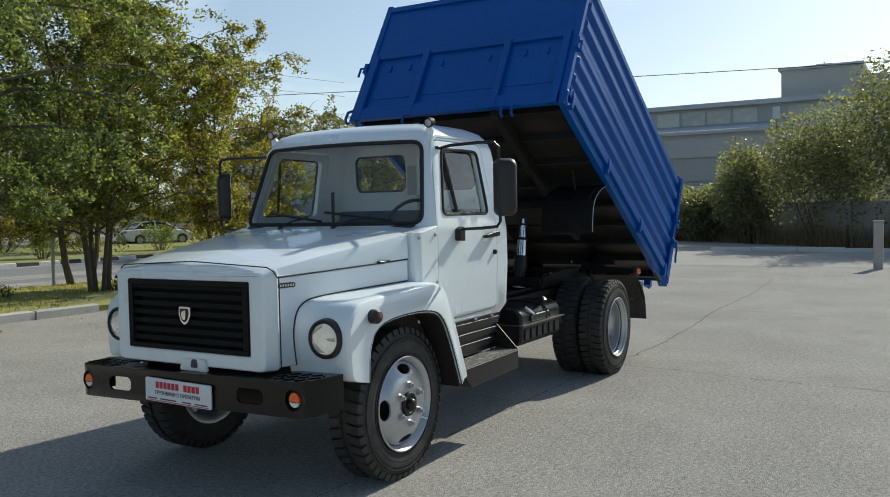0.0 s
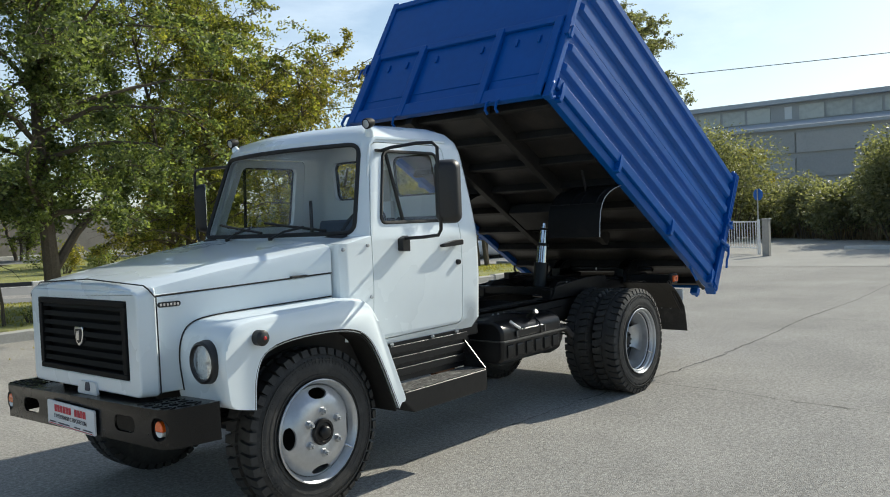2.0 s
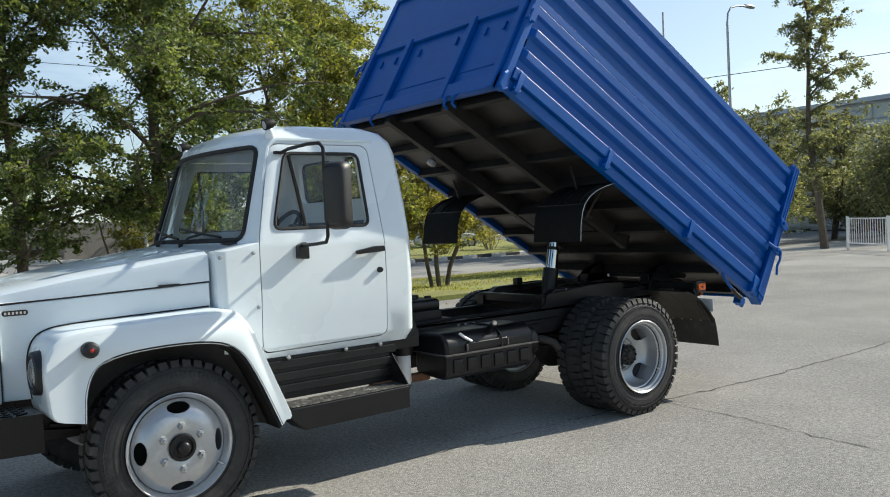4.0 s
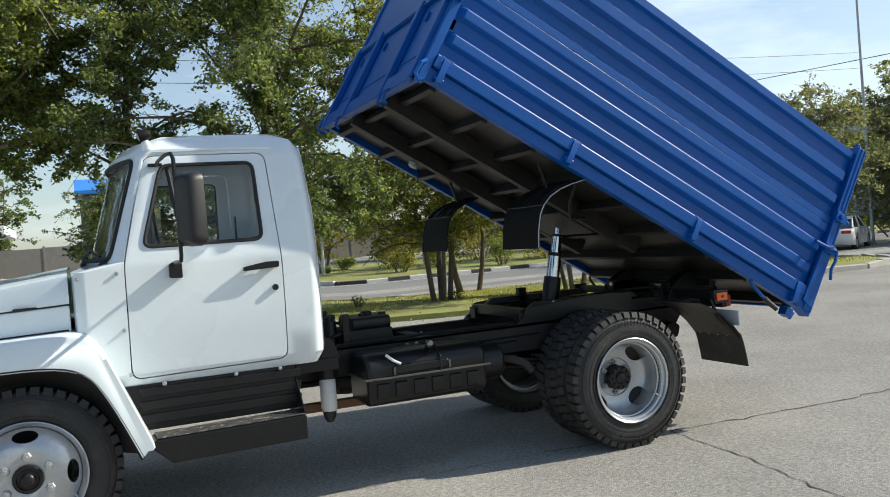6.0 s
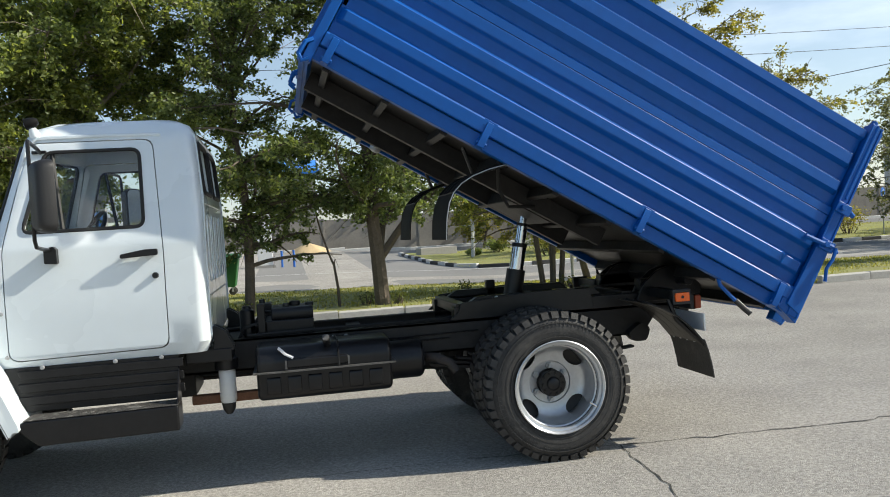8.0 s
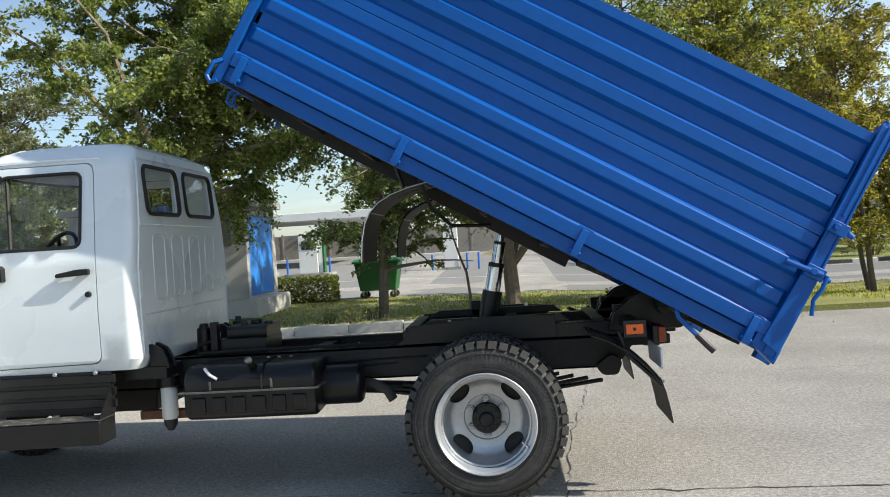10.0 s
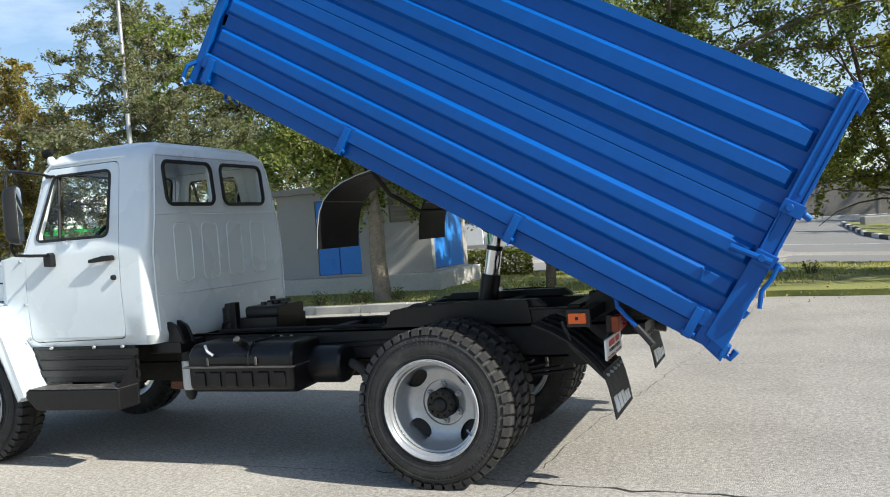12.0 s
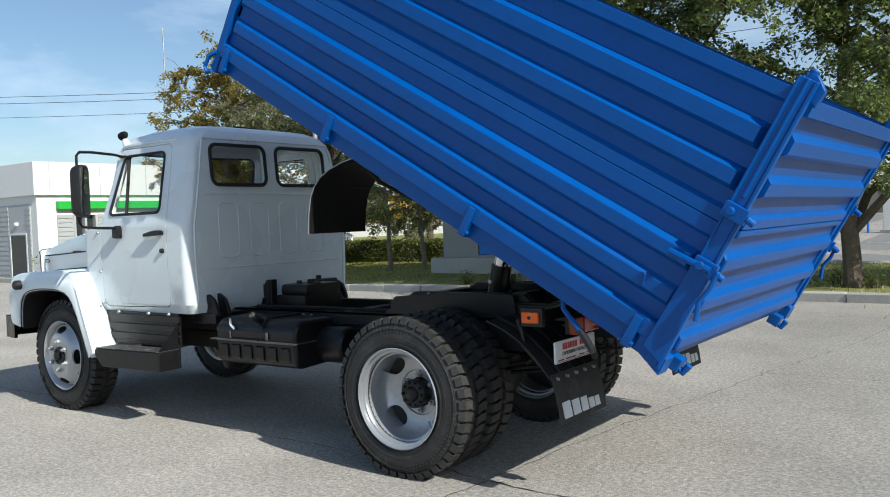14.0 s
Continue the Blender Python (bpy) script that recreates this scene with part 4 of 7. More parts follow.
# wipers
for y0, y1 in ((-0.14, -0.58), (0.36, -0.02)):
    wb = B()
    a = Vector((front_x(y0, 1.575) - 0.03, y0, 1.56))
    b = Vector((front_x((y0 + y1) / 2 + 0.05, 1.66) - 0.025, y0 * 0.35 + y1 * 0.65, 1.63))
    tube(wb, [a, (a + b) / 2 + Vector((-0.02, 0, 0.01)), b], 0.008, 6)
    c0 = Vector((front_x(y0 - 0.1, 1.62) - 0.012, y0 + 0.10, 1.665))
    c1 = Vector((front_x(y1, 1.62) - 0.012, y1, 1.60))
    tube(wb, [c0, (c0 + c1) / 2 + Vector((-0.01, 0, 0.0)), c1], 0.009, 5)
    tube(wb, [a - Vector((0, 0, 0.03)), a + Vector((0, 0, 0.01))], 0.016, 8)
    part("wiper", wb, BLACK, cab, "black wiper arm and blade")

# bonnet, nose and grille
NOSE_W = [(-0.90, 0.595), (-0.80, 0.622), (0.27, 0.815)]


def nose_ring(x, top_e, top_c, low, inset=0.0):
    w = spread(x, NOSE_W) - inset
    top = [(x, y, top_e + (top_c - top_e) * (1 - (y / w) ** 2)) for y in (w * (0.90 - 0.3 * k) for k in range(7))]
    return [(x, w, low), (x, w, top_e - 0.045), (x, w - 0.012, top_e - 0.015)] + top + [(x, -w + 0.012, top_e - 0.015), (x, -w, top_e - 0.045), (x, -w, low)]


BON = [(-0.885, 1.335, 1.365), (-0.82, 1.362, 1.392), (-0.45, 1.425, 1.455), (-0.1, 1.475, 1.505), (0.262, 1.525, 1.555)]


def lid_z(x):
    return spread(x, [(-0.885, 1.300), (-0.797, 1.309), (-0.286, 1.329), (0.262, 1.354)])


hood = part("bonnet", loft(B(), [nose_ring(x, e, c, lid_z(x)) for x, e, c in BON]), WHITE, truck, "white sloping bonnet lid", bevel=0.012, smooth=40)
for s in (-1, 1):
    bb = B()
    tube(bb, [(x, s * (spread(x, NOSE_W) - 0.003), lid_z(x) - 0.003) for x in (-0.797, -0.45, -0.1, 0.262)], 0.0055, 6)
    part("bonnet_seam", bb, SEAL, truck, "dark shut line under the bonnet")
for s in (-1, 1):
    tb = B()
    x = 0.0
    box(tb, -0.02, 0.10, min(s * 0.76, s * 0.785), max(s * 0.76, s * 0.785), 1.340, 1.352)
    part("bonnet_catch", tb, BLACK, truck, bevel=0.004, m=Matrix.Translation((0, s * 0.004, 0)))
nose = part("nose", loft(B(), [[(x, w, 0.80), (x, w, lid_z(x) - 0.006), (x, -w, lid_z(x) - 0.006), (x, -w, 0.80)] for x, w, e in ((-0.80, 0.625, 1.362), (-0.45, 0.687, 1.425), (-0.1, 0.749, 1.475), (0.262, 0.813, 1.525))]), WHITE, truck, "white bonnet side panels", bevel=0.01)
# front surround with the grille opening
gb = solid(loft(B(), [[(-0.892, y, z) for y, z in round_poly([(-0.595, 0.79), (0.595, 0.79), (0.595, 1.332), (-0.595, 1.332)], 0.05)],
                      [(-0.80, y, z) for y, z in round_poly([(-0.626, 0.79), (0.626, 0.79), (0.626, 1.36), (-0.626, 1.36)], 0.03)]]))
cut(gb, solid(box(B(), -1.0, -0.83, -0.485, 0.485, 0.875, 1.285)))
gb.data.materials.clear()
gb.data.materials.append(WHITE)
gm = gb.data
bpy.data.objects.remove(gb)
surround = place("grille_surround", gm, truck, "white nose panel round the grille", smooth=30, bevel=0.012, m=Matrix.Translation((-0.008, -0.030, 0)))
fs = [(-0.80, -0.629, 0.80), (-0.802, -0.629, 1.30), (-0.835, -0.62, 1.345), (-0.84, -0.58, 1.366), (-0.838, 0.0, 1.392), (-0.84, 0.58, 1.366), (-0.835, 0.62, 1.345), (-0.802, 0.629, 1.30), (-0.80, 0.629, 0.80)]
part("front_seam", tube(B(), fs, 0.004, 6), SEAL, surround, "dark joint round the nose panel")
gr = B()
for z0, z1, y0, y1 in ((0.875, 0.905, -0.485, 0.485), (1.255, 1.285, -0.485, 0.485), (0.905, 1.255, -0.485, -0.445), (0.905, 1.255, 0.445, 0.485)):
    box(gr, -0.902, -0.85, y0, y1, z0, z1)
box(gr, -0.845, -0.835, -0.485, 0.485, 0.875, 1.285)
part("grille_frame", gr, GUARD, surround, "black plastic grille frame", bevel=0.006)
for i in range(7):
    z = 0.925 + i * 0.0515
    part("grille_slat", prism(B(), [(-0.893, z), (-0.886, z + 0.027), (-0.855, z + 0.016), (-0.858, z - 0.002)], "y", -0.445, 0.445), GUARD, surround)
eb = prism(B(), round_poly([(-0.045, 1.135), (0.045, 1.135), (0.048, 1.09), (0.03, 1.045), (0.0, 1.025), (-0.03, 1.045), (-0.048, 1.09)], 0.012), "x", -0.908, -0.885)
part("badge", eb, CHROME, surround, "chrome shield badge", bevel=0.004)
eb = prism(B(), round_poly([(-0.032, 1.122), (0.032, 1.122), (0.034, 1.09), (0.02, 1.055), (0.0, 1.042), (-0.02, 1.055), (-0.034, 1.09)], 0.01), "x", -0.911, -0.905)
part("badge_field", eb, PLASTIC, surround)
eb = prism(B(), round_poly([(-0.018, 1.115), (0.012, 1.108), (0.02, 1.085), (0.01, 1.06), (-0.012, 1.06)], 0.008), "x", -0.914, -0.910)
part("badge_mark", eb, CHROME, surround)
for s in (-1, 1):
    q = rounded(-0.785, -0.665, 1.245, 1.273, 0.012)
    nb = B()
    loft(nb, [[(x, s * (spread(x, NOSE_W) + d), z) for x, z in q] for d in (-0.004, 0.007)])
    part("name_badge", nb, PLASTIC, truck, "small dark oblong name badge")
    nb = B()
    for i in range(6):
        x = -0.775 + i * 0.018
        box(nb, x, x + 0.012, s * (spread(x, NOSE_W) + 0.006) - 0.003, s * (spread(x, NOSE_W) + 0.006) + 0.003, 1.252, 1.266)
    part("badge_marks", nb, CHROME, truck)

# front wings


def smooth_line(pts, times=2):
    """Corner cutting that keeps both ends."""
    for _ in range(times):
        q = [pts[0]]
        for (x0, z0), (x1, z1) in zip(pts, pts[1:]):
            q += [(x0 * 0.75 + x1 * 0.25, z0 * 0.75 + z1 * 0.25), (x0 * 0.25 + x1 * 0.75, z0 * 0.25 + z1 * 0.75)]
        pts = q + [pts[-1]]
    return pts


ARCH = smooth_line([(0.572, 0.495), (0.44, 0.80), (0.33, 0.985), (0.16, 1.045), (-0.22, 1.045), (-0.43, 1.0), (-0.495, 0.88), (-0.505, 0.70)])
WING = round_poly([(-0.66, 0.73), (-0.685, 0.98), (-0.66, 1.10), (-0.60, 1.155), (-0.48, 1.175), (0.26, 1.205), (0.345, 1.18), (0.41, 1.10), (0.65, 0.52)], 0.05, 3) + ARCH
for s in (-1, 1):
    wg = B()
    outer = WING
    rings = [[(x, s * y, z) for x, z in outer] for y in (0.60, 1.00)]
    rings.append([(x * 0.995, s * 1.025, z - (0.012 if z > 1.0 else 0.0)) for x, z in outer])
    rings.append([(x * 0.985, s * 1.035, z - (0.035 if z > 1.06 else 0.0)) for x, z in outer])
    loft(wg, rings)
    wing = part("front_wing", wg, WHITE, truck, "white rounded front wing over the wheel", bevel=0.01, m=Matrix.Translation((0, -0.065 if s > 0 else 0, 0)))
    part("wing_lip", tube(B(), [(x, s * 1.028, z) for x, z in ARCH], 0.008, 6), PLASTIC, wing, "black arch edge")
    seam = [(-0.668, 0.80), (-0.690, 0.98), (-0.664, 1.105), (-0.602, 1.160), (-0.48, 1.180), (-0.1, 1.197), (0.25, 1.211)]
    part("wing_seam", tube(B(), [(x, s * (spread(x, NOSE_W) + 0.004), z) for x, z in smooth_line(seam)], 0.004, 6), SEAL, wing, "dark joint between wing and bonnet side")
    lin = B()
    loft(lin, [[(x * 0.99, s * y, z - 0.006) for x, z in ARCH] + [(x * 0.975, s * y, z - 0.018) for x, z in ARCH[::-1]] for y in (0.35, 1.012)])
    part("arch_liner", lin, DIRTY, wing, "black wheel arch liner")
    ia = B()
    loft(ia, [[(x * 0.985, s * (spread(x, NOSE_W) + d_ + (0.022 if x > 0.15 else 0)), z - 0.012) for x, z in ARCH] for d_ in (0.004, 0.012)])
    part("inner_arch", ia, DIRTY, wing, "black inner wall of the wheel arch", smooth=0)
    # headlamp
    hy = s * 0.876
    part("headlamp_bezel", lathe(B(), [(0.084, -0.698), (0.096, -0.712), (0.108, -0.705), (0.114, -0.670), (0.114, -0.625), (0.086, -0.625)], "x", (0, hy, 0.965), 32, closed=True), PLASTIC, wing, "black headlamp bezel")
    part("reflector", lathe(B(), [(0.0, -0.590), (0.02, -0.594), (0.042, -0.612), (0.062, -0.640), (0.076, -0.668), (0.086, -0.700)], "x", (0, hy, 0.965), 32), REFLECT, wing, "silvery headlamp reflector", smooth=60)
    part("bulb", lathe(B(), [(0.0, -0.672), (0.018, -0.668), (0.022, -0.640), (0.014, -0.600)], "x", (0, hy, 0.965), 12), CHROME, wing)
    lens = part("lens", lathe(B(), [(0.0, -0.722), (0.03, -0.720), (0.06, -0.713), (0.085, -0.700)], "x", (0, hy, 0.965), 32), CLEAR, wing, "clear domed headlamp glass")
    lens.visible_shadow = False
    # side marker
    part("side_marker", lathe(B(), [(0.0, s * 1.099), (0.007, s * 1.098), (0.011, s * 1.095), (0.012, s * 1.08)], "y", (-0.468, 0, 1.072), 20), RED, wing, "amber-red side marker lens")
    part("marker_base", lathe(B(), [(0.012, s * 1.096), (0.030, s * 1.091), (0.041, s * 1.076), (0.041, s * 1.0), (0.022, s * 1.0)], "y", (-0.468, 0, 1.072), 20, closed=True), PLASTIC, wing, "black marker housing")
    # footstep and skirt
    sk = B()
    prism(sk, [(0.60, 0.60), (1.475, 0.60), (1.475, 0.86), (0.50, 0.86)], "y", s * 0.80, s * 0.825)
    skirt = part("skirt", sk, BLACK, truck, "black ribbed sill panel", bevel=0.004)
    for z in (0.64, 0.715, 0.79):
        part("skirt_rib", prism(B(), [(0.60, z), (1.50, z), (1.50, z + 0.05), (0.58, z + 0.05)], "y", s * 0.82, s * 0.842), BLACK, skirt, bevel=0.004)
    for x in (0.72, 1.12, 1.38):
        part("bolt", lathe(B(), [(0.0, s * 0.855), (0.011, s * 0.853), (0.014, s * 0.84)], "y", (x, 0, 0.855), 8), STEEL, truck)
    st = B()
    prism(st, [(0.72, 0.435), (1.48, 0.445), (1.48, 0.590), (0.64, 0.580), (0.60, 0.545)], "y", s * 0.83, s * 1.02)
    step = part("footstep", st, BLACK, truck, "black box-shaped step board", bevel=0.012)
    tp = prism(B(), [(0.645, 0.5815), (1.478, 0.5915), (1.478, 0.596), (0.645, 0.586)], "y", s * 0.832, s * 1.018)
    part("step_tread", tp, SCUFF, step, "scuffed grey step top", bevel=0.002)
    gus = B()
    loft(gus, [[(x, s * y, z) for y, z in ((0.82, 0.80), (0.82, 0.45), (1.012, 0.45), (1.012, 0.60))] for x in (1.470, 1.476)])
    part("step_gusset", gus, BLACK, step, "black triangular end plate")

# bumper: a steel channel with slanted ends, two slots and two recessed lamps
plan = [(-0.69, -0.95), (-0.90, -0.917), (-0.945, -0.885), (-0.97, -0.83), (-0.97, 0.83), (-0.945, 0.885), (-0.90, 0.917), (-0.69, 0.95), (-0.69, 0.63), (-0.80, 0.59), (-0.80, -0.59), (-0.69, -0.63)]
bs = solid(prism(B(), plan, "z", 0.57, 0.762))
for s in (-1, 1):
    cut(bs, solid(prism(B(), rounded(s * 0.525 - 0.098, s * 0.525 + 0.098, 0.622, 0.706, 0.036), "x", -1.2, -0.6)))
    cut(bs, solid(prism(B(), rounded(s * 0.828 - 0.050, s * 0.828 + 0.050, 0.608, 0.722, 0.048), "x", -1.2, -0.6)))
cut(bs, solid(prism(B(), [(-0.5, -0.938), (-0.895, -0.905), (-0.935, -0.876), (-0.957, -0.826), (-0.957, 0.826), (-0.935, 0.876), (-0.895, 0.905), (-0.5, 0.938)], "z", 0.4, 0.750)))
bs.data.materials.clear()
bs.data.materials.append(GLOSSB)
bmeh = bs.data
bpy.data.objects.remove(bs)
bumper = place("front_bumper", bmeh, truck, "black steel channel bumper", bevel=0.006, smooth=30, m=pose(0, -0.045, 0.664, -1.1) @ Matrix.Translation((0, 0, -0.664)))
td = B()
for s in (-1, 1):
    for i in range(8):
        for j in range(3):
            cx, cy, a = -0.915 + j * 0.072, s * (0.625 + i * 0.037), radians(32 if (i + j) % 2 else -32)
            vs = box(B(), -0.030, 0.030, -0.005, 0.005, 0.760, 0.7675)
            vs.transform(Matrix.Translation((cx, cy, 0)) @ Matrix.Rotation(a, 4, "Z"))
            me = bpy.data.meshes.new("tread")
            vs.to_mesh(me)
            vs.free()
            td.from_mesh(me)
            bpy.data.meshes.remove(me)
tagged(part("bumper_tread", td, GLOSSB, bumper), kind="stuff")
for s in (-1, 1):
    pocket = part("lamp_pocket", lathe(B(), [(0.0, -0.925), (0.060, -0.925), (0.060, -0.956), (0.056, -0.956), (0.052, -0.935), (0.0, -0.935)], "x", (0, s * 0.828, 0.664), 24), PLASTIC, bumper, "black recessed lamp pocket")
    disc = [(0.034 * math.cos(a), 0.040 * math.sin(a)) for a in (2 * math.pi * k / 24 for k in range(24))]
    part("indicator_lens", prism(B(), [(s * 0.828 + u, 0.664 + max(v, -0.012)) for u, v in disc], "x", -0.962, -0.932), ORANGE, pocket, "amber indicator lens", bevel=0.006)
    part("clear_lens", prism(B(), [(s * 0.828 + u, 0.664 + min(v, -0.014)) for u, v in disc], "x", -0.960, -0.932), PLATE, pocket, "clear lower lens", bevel=0.005)
part("crank_guide", prism(B(), round_poly([(-0.20, 0.765), (0.02, 0.765), (0.0, 0.835), (-0.18, 0.835)], 0.015), "x", -0.915, -0.90), PLATE, truck, "pale sticker plate under the grille")
part("crank_guide_mark", prism(B(), round_poly([(-0.125, 0.785), (-0.07, 0.785), (-0.08, 0.833), (-0.12, 0.833)], 0.012), "x", -0.919, -0.914), TXT_DARK, truck)


def lettering(words, size, m, material, parent, width, name="lettering"):
    """Words in the built-in font as a thin mesh, made as wide as given."""
    cu = bpy.data.curves.new("words", "FONT")
    cu.body, cu.size, cu.align_x, cu.align_y, cu.extrude = words, size, "CENTER", "CENTER", 0.0008
    ob = new("words", cu)
    dg = bpy.context.evaluated_depsgraph_get()
    me = bpy.data.meshes.new_from_object(ob.evaluated_get(dg))
    w = max(v.co.x for v in me.vertices) - min(v.co.x for v in me.vertices)
    for v in me.vertices:
        v.co.x *= width / w
    bpy.data.objects.remove(ob)
    me.materials.clear()
    me.materials.append(material)
    return place(name, me, parent, "", 0, m, 0)


def dealer_plate(m):
    """A dealer's plate: a dealer's name as bars, a line of words, and a strip of bars."""
    pl = part("dealer_plate", prism(B(), rounded(-0.265, 0.265, -0.068, 0.068, 0.010), "y", -0.006, 0.006), PLATE, truck, "white dealer plate with red and dark print", m=m, bevel=0.002)
    x = -0.175
    for i in range(11):
        if i != 6:
            part("print_bar", box(B(), x, x + 0.024, -0.0085, -0.005, 0.012, 0.050), TXT_RED, pl)
        x += 0.0325
    lettering("ГРУЗОВИКИ С ПРОБЕГОМ", 0.03, pose(0, -0.0075, -0.015, 90, 0, 0), TXT_DARK, pl, 0.36)
    for x0, x1 in ((-0.24, -0.165), (-0.14, -0.01), (0.04, 0.11), (0.14, 0.24)):
        part("small_print", box(B(), x0, x1, -0.008, -0.005, -0.053, -0.046), TXT_DARK, pl)
    part("plate_stripe", box(B(), -0.25, 0.25, -0.0078, -0.005, -0.063, -0.059), TXT_RED, pl)
    return pl


dealer_plate(pose(-0.985, -0.035, 0.647, 0, 1.1, -90))

# door mirrors on tube arms
for s in (-1, 1):
    ab = B()
    my = 1.205 if s < 0 else 1.41
    tube(ab, [(0.775, s * 0.765, 2.10), (0.78, s * 0.85, 2.115), (0.80, s * (my - 0.145), 2.125), (0.82, s * (my - 0.035), 2.12), (0.828, s * (my - 0.005), 2.09), (0.83, s * my, 1.84), (0.83, s * my, 1.58),
              (0.83, s * (my - 0.025), 1.545), (0.826, s * (my - 0.145), 1.535), (0.82, s * 0.92, 1.53), (0.82, s * 0.87, 1.52)], 0.011, 8)
    arm = part("mirror_arm", ab, BLACK, truck, "black tubular mirror arm")
    part("arm_bracket", prism(B(), round_poly([(0.79, 1.45), (0.86, 1.445), (0.86, 1.53), (0.84, 1.55), (0.79, 1.53)], 0.01), "y", s * 0.868, s * 0.915), BLACK, arm, "black arm bracket", bevel=0.006)
    part("arm_foot", prism(B(), round_poly([(0.73, 2.092), (0.81, 2.095), (0.81, 2.112), (0.73, 2.112)], 0.006), "y", s * 0.752, s * 0.778), BLACK, arm, bevel=0.004)
    mm = Matrix.Translation((0.905, s * (my + 0.005), 1.815)) @ pose(0, 0, 0, 0, 0, -s * 36)
    q = rounded(-0.082, 0.082, -0.20, 0.20, 0.050)
    mb = B()
    loft(mb, [[(x, y * k, z * (0.5 + 0.5 * k)) for y, z in q] for x, k in ((-0.070, 0.55), (-0.064, 0.70), (-0.050, 0.84), (-0.030, 0.93), (0.0, 0.99), (0.018, 1.0), (0.022, 0.96))])
    head = part("mirror_head", mb, PLASTIC, truck, "black door mirror housing", m=mm, bevel=0.004)
    part("mirror_face", prism(B(), rounded(-0.072, 0.072, -0.188, 0.188, 0.044), "x", 0.0205, 0.0245), MIRROR, head, "mirror glass", smooth=0)

# chassis
ch = B()
for s in (-1, 1):
    y0, y1 = (0.36, 0.43) if s > 0 else (-0.43, -0.36)
    yo = 0.43 * s
    prism(ch, [(-0.80, 0.67), (4.56, 0.67), (4.64, 0.72), (4.70, 0.80), (4.90, 0.80), (4.90, 0.872), (-0.80, 0.872)], "y", yo - s * 0.012, yo)
    box(ch, -0.80, 4.56, y0, y1, 0.67, 0.682)
    box(ch, -0.80, 4.90, y0, y1, 0.860, 0.872)
    prism(ch, round_poly([(4.46, 0.69), (4.50, 0.63), (4.60, 0.63), (4.63, 0.72), (4.56, 0.76)], 0.03), "y", s * 0.425, s * 0.50)
for x in (-0.6, 0.5, 1.75, 2.6, 3.3, 4.2):
    box(ch, x - 0.05, x + 0.05, -0.40, 0.40, 0.70, 0.845)
box(ch, 4.78, 4.88, -0.40, 0.40, 0.79, 0.86)
chassis = part("chassis_frame", ch, DIRTY, truck, "black ladder chassis frame")
for s in (-1, 1):
    y0, y1 = min(s * 0.33, s * 0.43), max(s * 0.33, s * 0.43)
    rail = part("subframe_rail", box(B(), 3.24, 4.98, y0, y1, 0.875, 0.965), BLACK, truck, "black tipper subframe rail", bevel=0.006)
    part("rail_riser", prism(B(), [(3.34, 0.975), (4.32, 0.975), (4.26, 1.025), (3.42, 1.025)], "y", s * 0.33, s * 0.40), BLACK, rail, bevel=0.005)
    part("side_plate", prism(B(), round_poly([(3.20, 0.88), (4.24, 0.88), (4.22, 1.02), (4.0, 1.035), (3.78, 1.03), (3.29, 0.995), (3.27, 0.93)], 0.02), "y", s * 0.434, s * 0.448), BLACK, rail, bevel=0.003)
    part("rail_block", box(B(), 4.60, 4.98, y0, y1, 0.975, 1.06), BLACK, rail, bevel=0.006)
for x in (3.30, 3.95, 4.5):
    part("subframe_cross", box(B(), x - 0.04, x + 0.04, -0.42, 0.42, 0.915, 0.985), BLACK, truck, bevel=0.005)
ht = B()
for x, z, y in ((2.35, 0.84, -0.434), (2.42, 0.84, -0.434), (2.50, 0.84, -0.434), (4.05, 1.10, -0.434), (3.55, 1.01, -0.404)):
    lathe(ht, [(0.0, y - 0.006), (0.013, y - 0.006), (0.013, y)], "y", (x, 0, z), 10)
part("frame_bolts", ht, STEEL, truck)
# boxes behind the cab: tanks, pump, valve
vb = B()
lathe(vb, [(0.0, 1.075), (0.03, 1.075), (0.032, 1.05), (0.05, 1.045), (0.05, 0.88), (0.0, 0.88)], "z", (1.86, -0.25, 0), 16)
prism(vb, round_poly([(-0.28, 0.955), (0.08, 0.955), (0.08, 1.045), (-0.28, 1.045)], 0.035, 4), "x", 2.02, 2.30)
tube(vb, [(2.18, -0.1, 1.04), (2.18, -0.1, 1.075)], 0.04, 12)
box(vb, 1.98, 2.30, -0.30, 0.10, 0.85, 0.965)
box(vb, 1.92, 2.02, 0.15, 0.35, 0.9, 1.05)
part("valve_block", vb, BLACK, truck, "black oil tank and valve block behind the cab", bevel=0.012)
for x, y, z0, z1, r in ((2.12, -0.18, 1.04, 1.068, 0.020), (2.28, -0.15, 1.04, 1.062, 0.026), (1.95, 0.2, 1.05, 1.08, 0.02)):
    part("filler_neck", lathe(B(), [(0.0, z1), (r, z1), (r * 1.1, z1 - 0.008), (r * 1.1, z0)], "z", (x, y, 0), 12), PLASTIC, truck, "black oil filler cap")
for x, y, w, h in ((1.93, -0.34, 0.05, 0.20), (3.66, 0.33, 0.07, 0.20)):
    part("bracket", box(B(), x, x + w, y, y + 0.06, 0.885, 0.885 + h), BLACK, truck, "black steel bracket", bevel=0.006)
for i in range(7):
    part("frame_rivet", lathe(B(), [(0.0, 0.408), (0.007, 0.409), (0.009, 0.418)], "y", (2.46 + i * 0.055 + 0.03 * (i % 3), 0, 0.805 + 0.004 * (i % 2)), 8), STEEL, truck)
